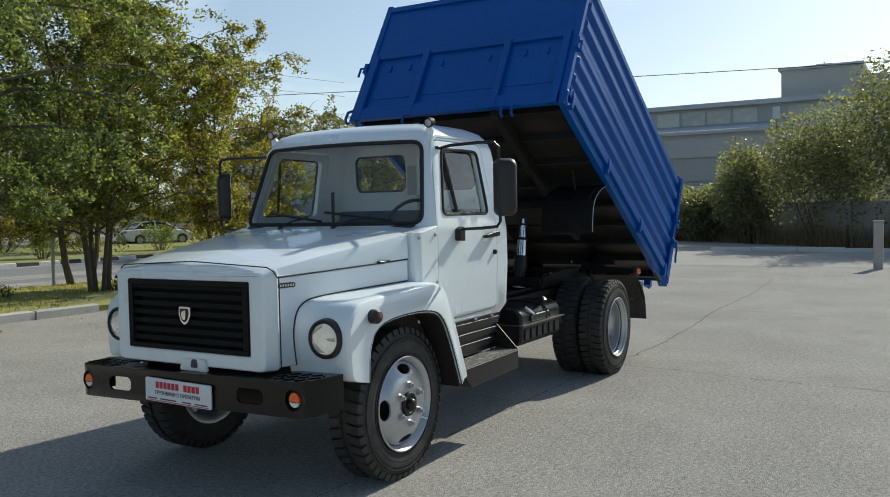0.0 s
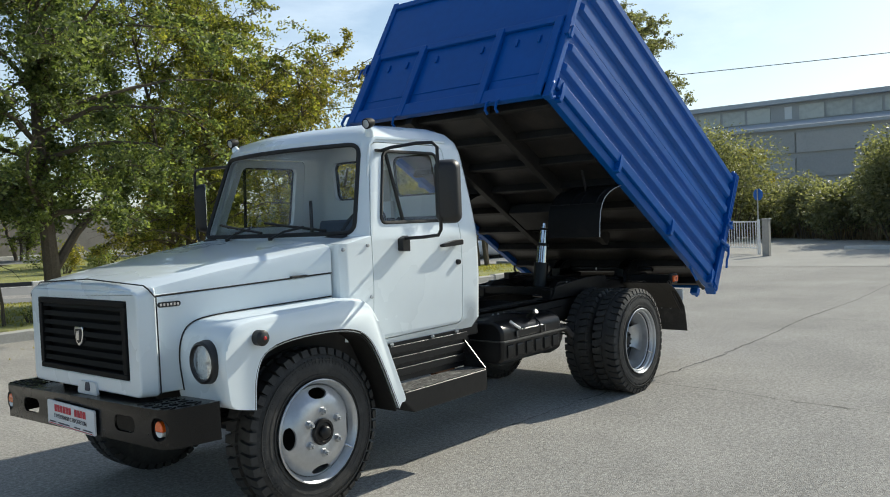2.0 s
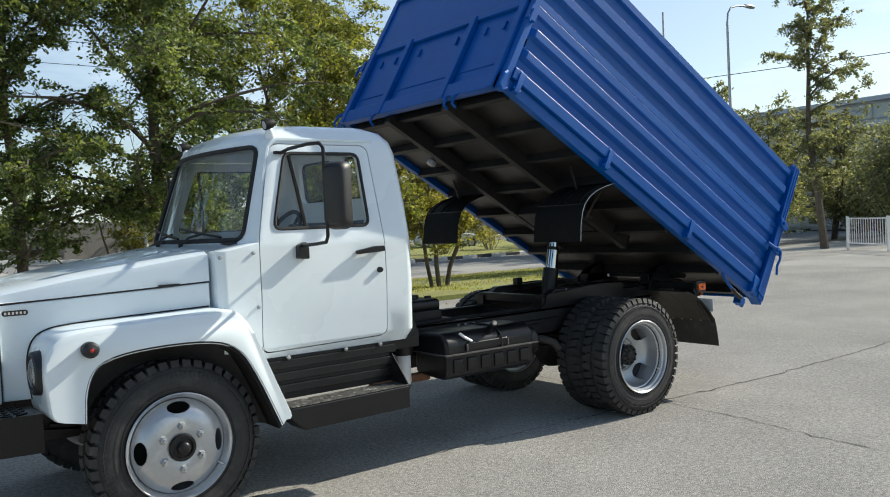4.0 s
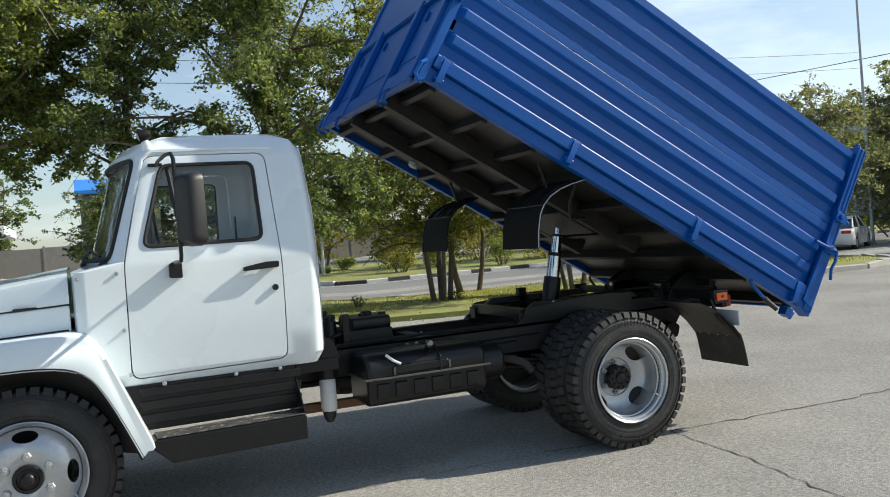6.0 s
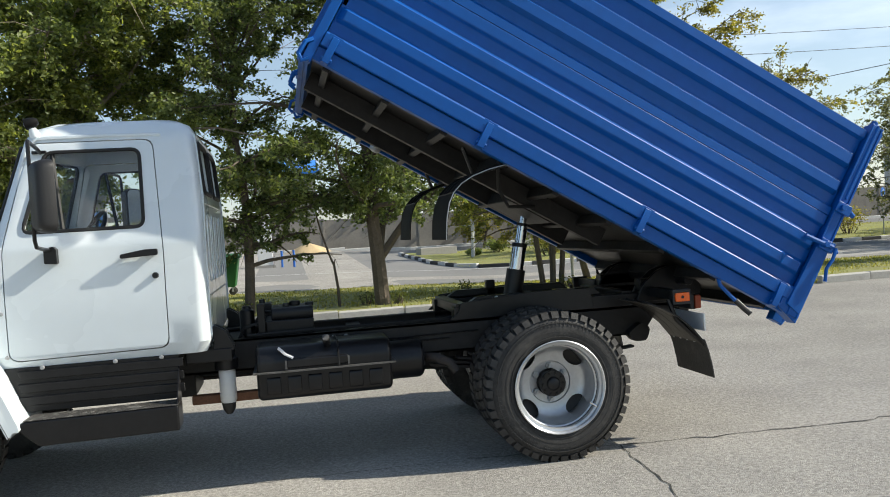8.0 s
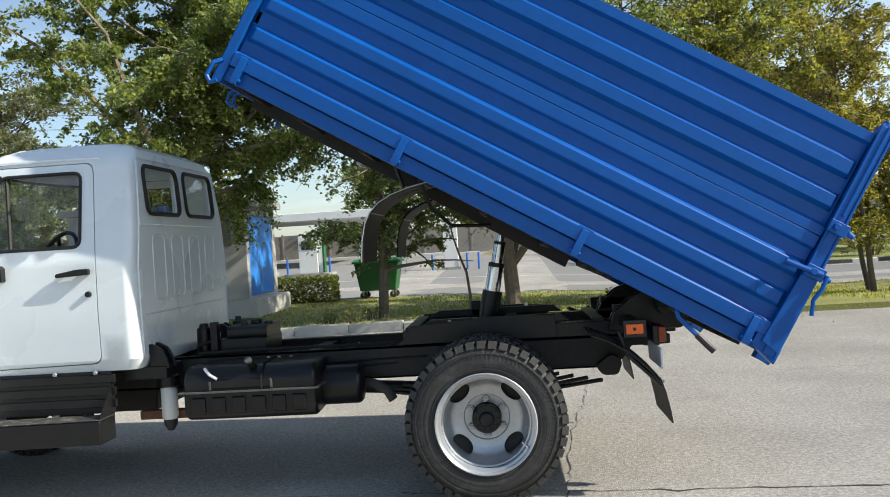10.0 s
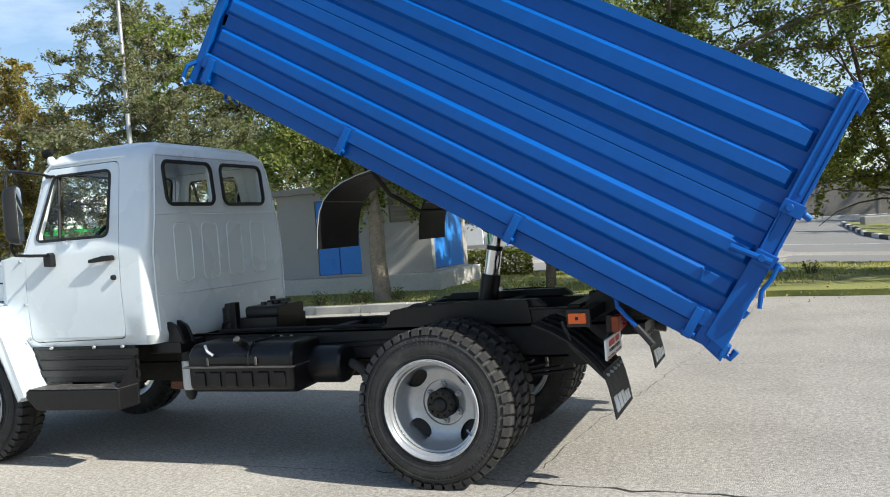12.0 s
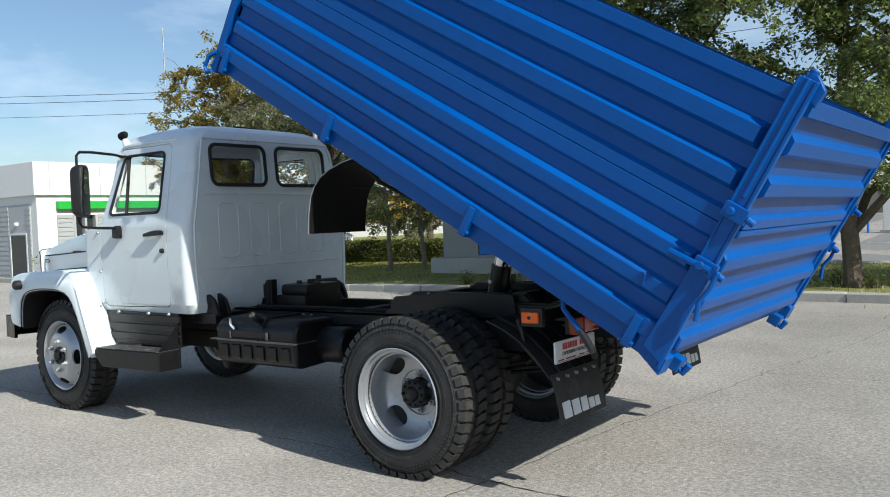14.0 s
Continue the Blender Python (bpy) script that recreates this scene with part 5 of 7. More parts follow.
for x0, x1, z in ((2.0, 3.4, 0.80), (2.0, 3.2, 0.765)):
    part("brake_pipe", tube(B(), [(x0, -0.437, z), ((x0 + x1) / 2, -0.440, z - 0.01), (x1, -0.437, z)], 0.006, 6), BLACK, truck, "thin black brake pipe")
hb = B()
tube(hb, [(1.80, -0.28, 0.86), (1.84, -0.30, 0.93), (1.92, -0.31, 0.955), (2.00, -0.28, 0.93)], 0.011, 6)
tube(hb, [(1.86, -0.38, 0.885), (2.3, -0.37, 0.890), (2.9, -0.36, 0.888), (3.5, -0.34, 0.89)], 0.012, 6)
tube(hb, [(1.88, 0.12, 0.90), (1.95, 0.12, 1.00), (2.03, 0.10, 0.99)], 0.012, 6)
part("hose", hb, SEAL, truck, "black rubber hoses")
for s in (-1, 1):
    cb = box(B(), 1.50, 1.78, min(s * 0.45, s * 0.72), max(s * 0.45, s * 0.72), 0.78, 0.86)
    mount = part("cab_mount", cb, BLACK, truck, "black cab mount bracket", bevel=0.008)
    for y in (0.58, 0.68):
        ear = round_poly([(1.66, 0.84), (1.80, 0.84), (1.78, 0.90), (1.75, 0.965), (1.68, 1.005), (1.64, 0.985), (1.68, 0.92)], 0.02)
        part("mount_ear", prism(B(), ear, "y", s * y, s * (y + 0.03)), BLACK, mount, bevel=0.008)
# fuel filter
fb = lathe(B(), [(0.0, 0.50), (0.042, 0.502), (0.052, 0.52), (0.052, 0.70), (0.046, 0.715), (0.0, 0.716)], "z", (1.73, -0.585, 0), 24)
fil = part("fuel_filter", fb, FILTER, truck, "white canister fuel filter")
part("filter_head", lathe(B(), [(0.0, 0.714), (0.072, 0.714), (0.075, 0.78), (0.03, 0.80), (0.0, 0.80)], "z", (1.73, -0.585, 0), 16), BLACK, fil)
part("filter_bowl", lathe(B(), [(0.0, 0.425), (0.02, 0.43), (0.038, 0.46), (0.045, 0.50), (0.0, 0.502)], "z", (1.73, -0.585, 0), 16), PLASTIC, fil)
part("rusty_bracket", box(B(), 1.50, 2.0, -0.53, -0.47, 0.49, 0.55), RUST, truck, bevel=0.01)
# fuel tank
tk = B()
prism(tk, round_poly([(-0.45, 0.535), (-0.78, 0.520), (-0.835, 0.555), (-0.84, 0.79), (-0.77, 0.85), (-0.46, 0.85)], 0.05), "x", 1.92, 2.75)
tank = part("fuel_tank", tk, BLACK, truck, "black pressed steel fuel tank", bevel=0.03, seg=3)
for x in (2.02, 2.145, 2.27, 2.395, 2.52, 2.645):
    part("tank_rib", prism(B(), round_poly([(-0.78, 0.535), (-0.848, 0.575), (-0.848, 0.672), (-0.78, 0.672)], 0.02), "x", x - 0.042, x + 0.042), BLACK, tank, bevel=0.008)
part("tank_flange", box(B(), 1.90, 2.77, -0.874, -0.46, 0.698, 0.706), WORN_GLINT, tank, "worn pressed tank seam with its caught light in the grey")
part("tank_step", box(B(), 2.10, 2.48, -0.850, -0.80, 0.715, 0.775), BLACK, tank, "pressed step on the tank's side", bevel=0.012)
# Pale bars paint bright glints on the step's two upright edges.
for x in (2.10, 2.48):
    part("edge_glint", box(B(), x - 0.006, x + 0.006, -0.856, -0.845, 0.715, 0.765), WORN_GLINT, tank)
part("tank_strap", tube(B(), [(2.42, -0.48, 0.855), (2.42, -0.77, 0.857), (2.42, -0.845, 0.79), (2.42, -0.850, 0.71)], 0.007, 6), BLACK, tank)
tg = B()
tube(tg, [(2.06, -0.815, 0.842), (2.10, -0.842, 0.805), (2.145, -0.848, 0.780)], 0.010, 6)
part("tank_handle", tg, PLATE, tank)
tube_b = B()
tube(tube_b, [(2.348, -0.852, 0.882), (2.347, -0.862, 0.892)], 0.023, 14)
part("filler_pipe", tube(B(), [(2.36, -0.76, 0.82), (2.348, -0.852, 0.882)], 0.023, 14), BLACK, tank)
part("filler_cap", tube_b, WORN_GLINT, tank, "dull metal filler cap")
# underside of the engine bay and axles
ub = B()
tube(ub, [(0.0, -0.75, 0.47), (0.0, -0.5, 0.42), (0.0, 0.5, 0.42), (0.0, 0.75, 0.47)], 0.055, 10)
part("front_axle", ub, DIRTY, truck, "black front axle beam")
ub = B()
tube(ub, [(3.77, -0.8, 0.47), (3.77, -0.3, 0.47)], 0.075, 12)
tube(ub, [(3.77, 0.3, 0.47), (3.77, 0.8, 0.47)], 0.075, 12)
lathe(ub, [(0.0, -0.17), (0.10, -0.15), (0.18, -0.06), (0.19, 0.02), (0.15, 0.12), (0.0, 0.16)], "x", (3.77, 0.02, 0.47), 20)
tube(ub, [(3.6, 0.02, 0.5), (1.9, 0.0, 0.62), (1.2, 0, 0.65)], 0.045, 10)
part("rear_axle", ub, DIRTY, truck, "black rear axle with differential and prop shaft")
for s in (-1, 1):
    for x0, x1 in ((-0.65, 0.65), (3.05, 4.50)):
        lb = B()
        for k in range(6 if x0 > 1 else 4):
            h = 0.50 + 0.018 * k
            e = 0.09 * k
            pts = [(x0 + e, s * 0.46, h + 0.09 - 0.0 * k), ((x0 + x1) / 2, s * 0.46, h - 0.0), (x1 - e, s * 0.46, h + 0.09)]
            q = [(pts[0][0], pts[0][2]), (pts[1][0], pts[1][2]), (pts[2][0], pts[2][2]), (pts[2][0], pts[2][2] + 0.014), (pts[1][0], pts[1][2] + 0.014), (pts[0][0], pts[0][2] + 0.014)]
            prism(lb, q, "y", s * 0.425, s * 0.495)
        part("leaf_spring", lb, DIRTY, truck, "black leaf spring pack")
eb = B()
box(eb, -0.72, 0.45, -0.45, 0.45, 0.52, 0.78)
box(eb, 0.5, 1.5, -0.25, 0.25, 0.5, 0.85)
box(eb, -0.78, 0.25, -0.58, 0.58, 0.80, 0.82)
part("engine_block", eb, DIRTY, truck, "dark engine and gearbox underside", bevel=0.04)
xb = B()
tube(xb, [(0.6, 0.3, 0.55), (2.4, 0.28, 0.55), (2.90, 0.0, 0.60), (2.98, -0.5, 0.665), (3.07, -0.60, 0.665), (3.15, -0.64, 0.63), (3.19, -0.655, 0.57)], 0.030, 10)
lathe(xb, [(0.0, 2.0), (0.11, 2.02), (0.12, 2.1), (0.12, 2.6), (0.11, 2.68), (0.0, 2.7)], "x", (0, 0.28, 0.55), 16)
part("exhaust", xb, EXH, truck, "rusty exhaust pipe and silencer")
ab = B()
lathe(ab, [(0.0, 2.70), (0.10, 2.71), (0.125, 2.73), (0.125, 2.96), (0.11, 2.985), (0.05, 2.995), (0.0, 2.995)], "x", (0, -0.54, 0.665), 18)
part("air_tank", ab, BLACK, truck, bevel=0.01)


def build_wheel(front):
    """A silver steel wheel; its outer side looks to -y. The tyre is centred on the origin."""
    w = B()
    out = -0.118
    # tyre carcass
    prof = [(0.285, out + 0.02), (0.30, out + 0.002), (0.34, out - 0.008), (0.39, out - 0.006), (0.427, out + 0.006), (0.450, out + 0.028), (0.455, 0.0)]
    prof += [(r, -h) for r, h in prof[:-1][::-1]]
    lathe(w, prof + [(0.26, 0.08), (0.26, -0.08)], "y", (0, 0, 0), 72, closed=True)
    n = 44
    for k in range(n):
        for s in (-1, 1):
            a = 2 * math.pi * (k + (0.5 if s > 0 else 0)) / n
            rot = Matrix.Rotation(-a, 4, "Y")
            vs0 = len(w.verts)
            bb2 = bmesh.new()
            hw = 0.0255
            prism(bb2, [(-hw, s * 0.118), (hw * 0.8, s * 0.118), (hw, s * 0.06), (hw * 1.5, s * 0.02), (-hw * 0.5, s * 0.02), (-hw * 1.0, s * 0.06)], "z", 0.444, 0.472)
            for v in bb2.verts:
                if abs(v.co.y) > 0.1 and v.co.z < 0.46:
                    v.co.z -= 0.010
                    v.co.y *= 1.01
                if abs(v.co.y) > 0.1 and v.co.z >= 0.46:
                    v.co.y *= 0.90
            for v in bb2.verts:
                v.co = rot @ v.co
            me = bpy.data.meshes.new("lug")
            bb2.to_mesh(me)
            bb2.free()
            w.from_mesh(me)
            bpy.data.meshes.remove(me)
    # raised rings on the sidewall
    for r in (0.318, 0.352, 0.405):
        tube(w, [(r * math.cos(a), out - 0.006, r * math.sin(a)) for a in (2 * math.pi * k / 64 for k in range(65))], 0.004, 4)
    # fine radial ribs by the shoulder
    for k in range(96):
        rot = Matrix.Rotation(2 * math.pi * k / 96, 4, "Y")
        q = [rot @ Vector((x, out + y, z)) for x, y, z in ((-0.003, -0.0035, 0.415), (0.003, -0.0035, 0.415), (0.003, -0.010, 0.385), (-0.003, -0.010, 0.385), (-0.003, 0.004, 0.415), (0.003, 0.004, 0.415), (0.003, 0.0, 0.385), (-0.003, 0.0, 0.385))]
        v = [w.verts.new(p) for p in q]
        for f in ((0, 1, 2, 3), (0, 4, 5, 1), (1, 5, 6, 2), (2, 6, 7, 3), (3, 7, 4, 0)):
            w.faces.new([v[i] for i in f])
    tyre_m = w
    rim = B()
    lathe(rim, [(0.292, out - 0.004), (0.296, out - 0.012), (0.290, out - 0.016), (0.280, out - 0.008), (0.262, out + 0.035), (0.250, out + 0.06), (0.250, 0.09), (0.292, 0.118), (0.30, 0.118), (0.262, 0.09), (0.262, out + 0.06), (0.282, out + 0.02)], "y", (0, 0, 0), 56, closed=True)
    if not front:
        rim.free()
        rim = B()
        lathe(rim, [(0.292, out - 0.004), (0.296, out - 0.012), (0.290, out - 0.016), (0.281, out - 0.008), (0.278, out + 0.010), (0.266, out + 0.014), (0.262, out + 0.020), (0.260, out + 0.050), (0.251, out + 0.055), (0.249, out + 0.10), (0.249, 0.09), (0.292, 0.118), (0.30, 0.118), (0.264, 0.09), (0.264, out + 0.06), (0.282, out + 0.02)], "y", (0, 0, 0), 56, closed=True)
    if front:
        dish = [(0.258, out + 0.030), (0.245, out + 0.020), (0.225, out - 0.005), (0.190, out - 0.028), (0.145, out - 0.036), (0.10, out - 0.036), (0.075, out - 0.030)]
    else:
        dish = [(0.2505, out + 0.095), (0.246, out + 0.125), (0.236, out + 0.158), (0.214, out + 0.188), (0.180, out + 0.202), (0.138, out + 0.206), (0.133, out + 0.216), (0.10, out + 0.220), (0.075, out + 0.220)]
    th = 0.012
    ds = solid(lathe(B(), dish + [(r, h + th) for r, h in dish[::-1]], "y", (0, 0, 0), 56, closed=True))
    for k in range(4):
        a = radians(45 + 90 * k) if not front else radians(90 * k)
        c, s_ = math.cos(a), math.sin(a)
        h_, k_, g_ = (0.216, 0.064, 0.029) if front else (0.214, 0.072, 0.042)
        q = [(h_ * c + (k_ * math.cos(t)) * -s_ + g_ * math.sin(t) * c, h_ * s_ + k_ * math.cos(t) * c + g_ * math.sin(t) * s_) for t in (2 * math.pi * i / 16 for i in range(16))]
        cut(ds, solid(prism(B(), q, "y", -0.3, 0.2)))
    disc_me = ds.data
    bpy.data.objects.remove(ds)
    disc_me.materials.clear()
    disc_me.materials.append(SILVER)
    face = dish[-2][1]
    nuts = B()
    lathe(nuts, [(0.0, face - 0.042), (0.011, face - 0.042), (0.011, face - 0.026), (0.020, face - 0.025), (0.022, face - 0.004), (0.026, face), (0.0, face)], "y", (0, 0, 0), 6)
    hub = B()
    if front:
        lathe(hub, [(0.0, face - 0.042), (0.020, face - 0.041), (0.030, face - 0.036), (0.036, face - 0.026), (0.037, face - 0.006), (0.052, face - 0.004), (0.056, face - 0.012), (0.070, face - 0.012), (0.075, face - 0.004), (0.077, face + 0.02), (0.0, face + 0.03)], "y", (0, 0, 0), 24)
    else:
        lathe(hub, [(0.0, face - 0.105), (0.030, face - 0.104), (0.040, face - 0.098), (0.046, face - 0.086), (0.080, face - 0.084), (0.086, face - 0.078), (0.086, face - 0.060), (0.074, face - 0.056), (0.076, face - 0.01), (0.088, face), (0.088, face + 0.02), (0.0, face + 0.03)], "y", (0, 0, 0), 24)
        for k in range(10):
            a = 2 * math.pi * k / 10
            lathe(hub, [(0.0, face - 0.098), (0.008, face - 0.097), (0.009, face - 0.08)], "y", (0.068 * math.cos(a), 0, 0.068 * math.sin(a)), 6)
    # The rear drum is widened to put dark shade behind the disc's slots.
    back = B()
    lathe(back, [(0.0, 0.05), (0.21, 0.05), (0.21, 0.10), (0.0, 0.12)] if front else [(0.0, 0.11), (0.20, 0.11), (0.243, 0.085), (0.243, 0.20), (0.0, 0.20)], "y", (0, 0, 0), 24)
    valve = tube(B(), [(0.20, out + 0.03, -0.12), (0.235, out + 0.0 if not front else out - 0.02, -0.145)], 0.006, 6)
    return [("tyre", tyre_m, RUBBER, "black truck tyre with block tread"), ("rim", rim, SILVER, "silver steel rim"), ("disc", disc_me, SILVER, ""), ("wheel_nut", nuts, STEEL, ""),
            ("hub", hub, BLACK, "black hub"), ("brake_drum", back, DIRTY, ""), ("valve", valve, CHROME, "")]


def wheel_set(front, places):
    meshes = []
    for name, b, material, label in build_wheel(front):
        if isinstance(b, bpy.types.Mesh):
            me = b
        else:
            me = bpy.data.meshes.new(name)
            bmesh.ops.recalc_face_normals(b, faces=b.faces[:])
            b.to_mesh(me)
            b.free()
            me.materials.append(material)
        meshes.append((name, me, label))
    for x, y, flip, full in places:
        m = Matrix.Translation((x, y, 0.47)) @ pose(0, 0, 0, 0, 0, 180 if flip else 0) @ pose(0, 0, 0, 0, 0 if front or full else 20, 0)
        top = place("wheel", meshes[0][1], truck, "wheel with black tyre", 0, m)
        for name, me, label in meshes[1:]:
            if name == "wheel_nut":
                for k in range(6 if full else 0):
                    a = radians(30 + 60 * k)
                    place(name, me, top, label, 0, Matrix.Translation(((0.118 if front else 0.108) * math.cos(a), 0, (0.118 if front else 0.108) * math.sin(a))))
            elif full or name == "rim":
                place(name, me, top, label)


wheel_set(True, [(0, -0.815, False, True), (0, 0.815, True, True)])
wheel_set(False, [(3.77, -0.905, False, True), (3.77, 0.905, True, True), (3.77, -0.625, True, False), (3.77, 0.625, False, False)])

# ---- tipping body: local x to the rear, z up from the floor, tipped about its rear ----
TIP = pose(5.38, 0, 0.77, 0, 30.6, 0)
LEN, HW, HWF, TOP = 3.52, 1.045, 1.125, 1.345
fl = B()
box(fl, -LEN, -0.02, -HW, HWF, 0.055, 0.075)
body = part("tipping_body", fl, FLOORU, truck, "blue corrugated steel tipping body, raised", m=TIP)
# side profile: (out, up), from the bottom rail to the top edge
SIDE = [(0.030, 0.13), (0.030, 0.158), (0.0, 0.18), (0.0, 0.262), (0.04, 0.284), (0.04, 0.346), (0.0, 0.37), (0.0, 0.452), (0.04, 0.474), (0.04, 0.536), (0.0, 0.56), (0.0, 0.63), (0.022, 0.645), (0.022, 0.715)]
SIDE2 = [(0.022, 0.7175), (0.022, 0.770), (0.0, 0.79), (0.0, 0.860), (0.04, 0.882), (0.04, 0.946), (0.0, 0.97), (0.0, 1.058), (0.04, 1.080), (0.04, 1.152), (0.0, 1.176), (0.0, 1.275), (0.028, 1.29), (0.028, 1.345), (-0.03, 1.345)]


def sheet(prof, x0, x1, s):
    """A ribbed sheet; the ribs taper away before its ends."""
    b = B()
    rings = []
    w = HW if s < 0 else HWF
    for x, full in ((x0, 0), (x0 + 0.012, 0), (x0 + 0.05, 2), (x1 - 0.19, 2), (x1 - 0.165, 1), (x1 - 0.034, 1), (x1 - 0.014, 0), (x1, 0)):
        p = [(o if o != 0.04 or full > (1 if z < 0.36 else 0) else 0.022 * full, z) for o, z in prof]
        rings.append([(x, s * (w + o), z) for o, z in p] + [(x, s * (w + (-0.028 if o > -0.02 else o)), z) for o, z in prof[::-1]])
    loft(b, rings)
    return b


for s in (-1, 1):
    w = HW if s < 0 else HWF
    side = part("side_panel", sheet(SIDE, -LEN + 0.03, -0.084, s), BLUE, body, "blue ribbed lower side board", smooth=40, bevel=0.010, seg=3)
    part("side_extension", sheet(SIDE2, -LEN + 0.03, -0.084, s), BLUE, body, "blue ribbed upper side board", smooth=40, bevel=0.010, seg=3)
    rail = B()
    y0, y1 = min(s * (w - 0.05), s * (w + 0.014)), max(s * (w - 0.05), s * (w + 0.014))
    box(rail, -LEN, -0.06, y0, y1, 0.0, 0.086)
    prism(rail, [(s * (w + 0.044), 0.090), (s * (w + 0.046), 0.170), (s * (w + 0.036), 0.181), (s * (w + 0.004), 0.186), (s * (w - 0.02), 0.090)], "x", -LEN + 0.03, -0.1)
    part("floor_rail", rail, BLUE, body, "blue floor side rail", bevel=0.006)
    for x in (-3.42, -2.38, -1.24, -0.19):
        hb = B()
        prism(hb, [(s * (w + 0.03), 0.0), (s * (w + 0.060), 0.004), (s * (w + 0.064), 0.06), (s * (w + 0.054), 0.165), (s * (w + 0.01), 0.172), (s * (w + 0.01), 0.0)], "x", x - 0.022, x + 0.022)
        box(hb, x - 0.046, x + 0.046, min(s * (w + 0.03), s * (w + 0.046)), max(s * (w + 0.03), s * (w + 0.046)), 0.135, 0.178)
        tube(hb, [(x - 0.034, s * (w + 0.045), 0.030), (x + 0.034, s * (w + 0.045), 0.030)], 0.012, 8)
        part("side_hinge", hb, BLUE, body, "blue side board hinge", bevel=0.003)
    # rear post
    pb = B()
    y0, y1 = min(s * (w - 0.045), s * (w + 0.05)), max(s * (w - 0.045), s * (w + 0.05))
    box(pb, -0.078, -0.012, y0, y1, 0.0, 1.40)
    box(pb, -0.012, 0.004, min(s * (w + 0.02), s * (w + 0.055)), max(s * (w + 0.02), s * (w + 0.055)), 0.0, 1.40)
    prism(pb, [(-0.15, 0.02), (0.012, -0.03), (0.012, 0.06), (-0.15, 0.10)], "y", s * (w - 0.06), s * (w + 0.040))
    prism(pb, [(-0.112, 0.06), (0.0, 0.03), (0.0, 0.53), (-0.09, 0.53)], "y", s * (w + 0.03), s * (w + 0.057))
    tube(pb, [(-0.076, s * (w + 0.048), 0.55), (-0.076, s * (w + 0.048), 1.40)], 0.009, 6)
    tube(pb, [(-0.04, s * (w + 0.048), 0.86), (-0.04, s * (w + 0.048), 1.40)], 0.012, 6)
    post = part("rear_post", pb, BLUE, body, "blue rear corner post", bevel=0.006)
    # gate pins, latches and levers
    for z in (0.52, 0.79):
        lb = B()
        box(lb, -0.09, 0.02, min(s * (w + 0.04), s * (w + 0.075)), max(s * (w + 0.04), s * (w + 0.075)), z - 0.035, z + 0.035)
        tube(lb, [(-0.05, s * (w + 0.03), z), (-0.05, s * (w + 0.10), z)], 0.02, 10)
        tube(lb, [(0.02, s * (w + 0.06), z), (0.06, s * (w + 0.055), z - 0.01)], 0.018, 8)
        part("gate_latch", lb, BLUE, body, "blue tailgate latch", bevel=0.004)
    lv = B()
    tube(lv, [(-0.205, s * (w + 0.075), 0.508), (-0.10, s * (w + 0.08), 0.515), (0.0, s * (w + 0.085), 0.525)], 0.016, 8)
    tube(lv, [(0.03, s * (w + 0.075), 0.53), (0.035, s * (w + 0.085), 0.45), (0.02, s * (w + 0.085), 0.38), (0.05, s * (w + 0.085), 0.30)], 0.012, 7)
    part("gate_lever", lv, BLUE, body, "blue bent locking lever")
    tb = B()
    tube(tb, [(-0.045, s * w, 1.38), (-0.045, s * w, 1.44)], 0.022, 10)
    prism(tb, [(-0.07, 1.36), (0.03, 1.30), (0.035, 1.38), (-0.02, 1.425), (-0.07, 1.42)], "y", s * (w - 0.02), s * (w + 0.02))
    part("top_hinge", tb, BLUE, body, "blue tailgate top hinge", bevel=0.006)
    # front corner post, hooks
    fb = B()
    y0, y1 = min(s * (w - 0.03), s * (w + 0.034)), max(s * (w - 0.03), s * (w + 0.034))
    box(fb, -LEN - 0.03, -LEN + 0.027, y0, y1, -0.03, 1.42)
    part("front_post", fb, BLUE, body, "blue front corner post", bevel=0.006)
    hk = B()
    tube(hk, [(-LEN - 0.02, s * (w + 0.035), 0.10), (-LEN - 0.05, s * (w + 0.06), 0.06), (-LEN - 0.055, s * (w + 0.06), -0.02), (-LEN - 0.02, s * (w + 0.06), -0.05), (-LEN + 0.01, s * (w + 0.06), -0.02)], 0.014, 7)
    part("rope_hook", hk, BLUE, body, "blue corner hook")
    hk = B()
    box(hk, -LEN - 0.05, -LEN + 0.02, min(s * (w + 0.02), s * (w + 0.06)), max(s * (w + 0.02), s * (w + 0.06)), 0.55, 0.66)
    tube(hk, [(-LEN - 0.03, s * (w + 0.06), 0.62), (-LEN - 0.05, s * (w + 0.09), 0.60), (-LEN - 0.05, s * (w + 0.09), 0.50)], 0.012, 6)
    part("corner_catch", hk, BLUE, body, "blue corner catch")
    lg = B()
    tube(lg, [(-0.60, s * (w - 0.06), 0.06), (-0.585, s * (w - 0.01), 0.0), (-0.56, s * w, -0.033), (-0.49, s * (w + 0.006), -0.056), (-0.40, s * (w + 0.012), -0.083)], 0.013, 8)
    part("lock_bar", lg, BLUE if s < 0 else BLACK, body, "bent bar with a black grip")
    part("bar_grip", tube(B(), [(-0.425, s * (w + 0.010), -0.075), (-0.36, s * (w + 0.025), -0.096), (-0.308, s * (w + 0.045), -0.112)], 0.019, 10), PLASTIC, body, "black rubber grip")

# headboard: frame, lower panels between posts, plain top
hd = B()
box(hd, -LEN - 0.012, -LEN + 0.01, -HW + 0.03, HWF - 0.03, -0.02, 1.40)
head_b = part("headboard", hd, BLUE, body, "blue flat front board of the tipping body")
hd = B()
box(hd, -LEN - 0.05, -LEN - 0.012, -HW + 0.03, HWF - 0.03, -0.03, 0.10)
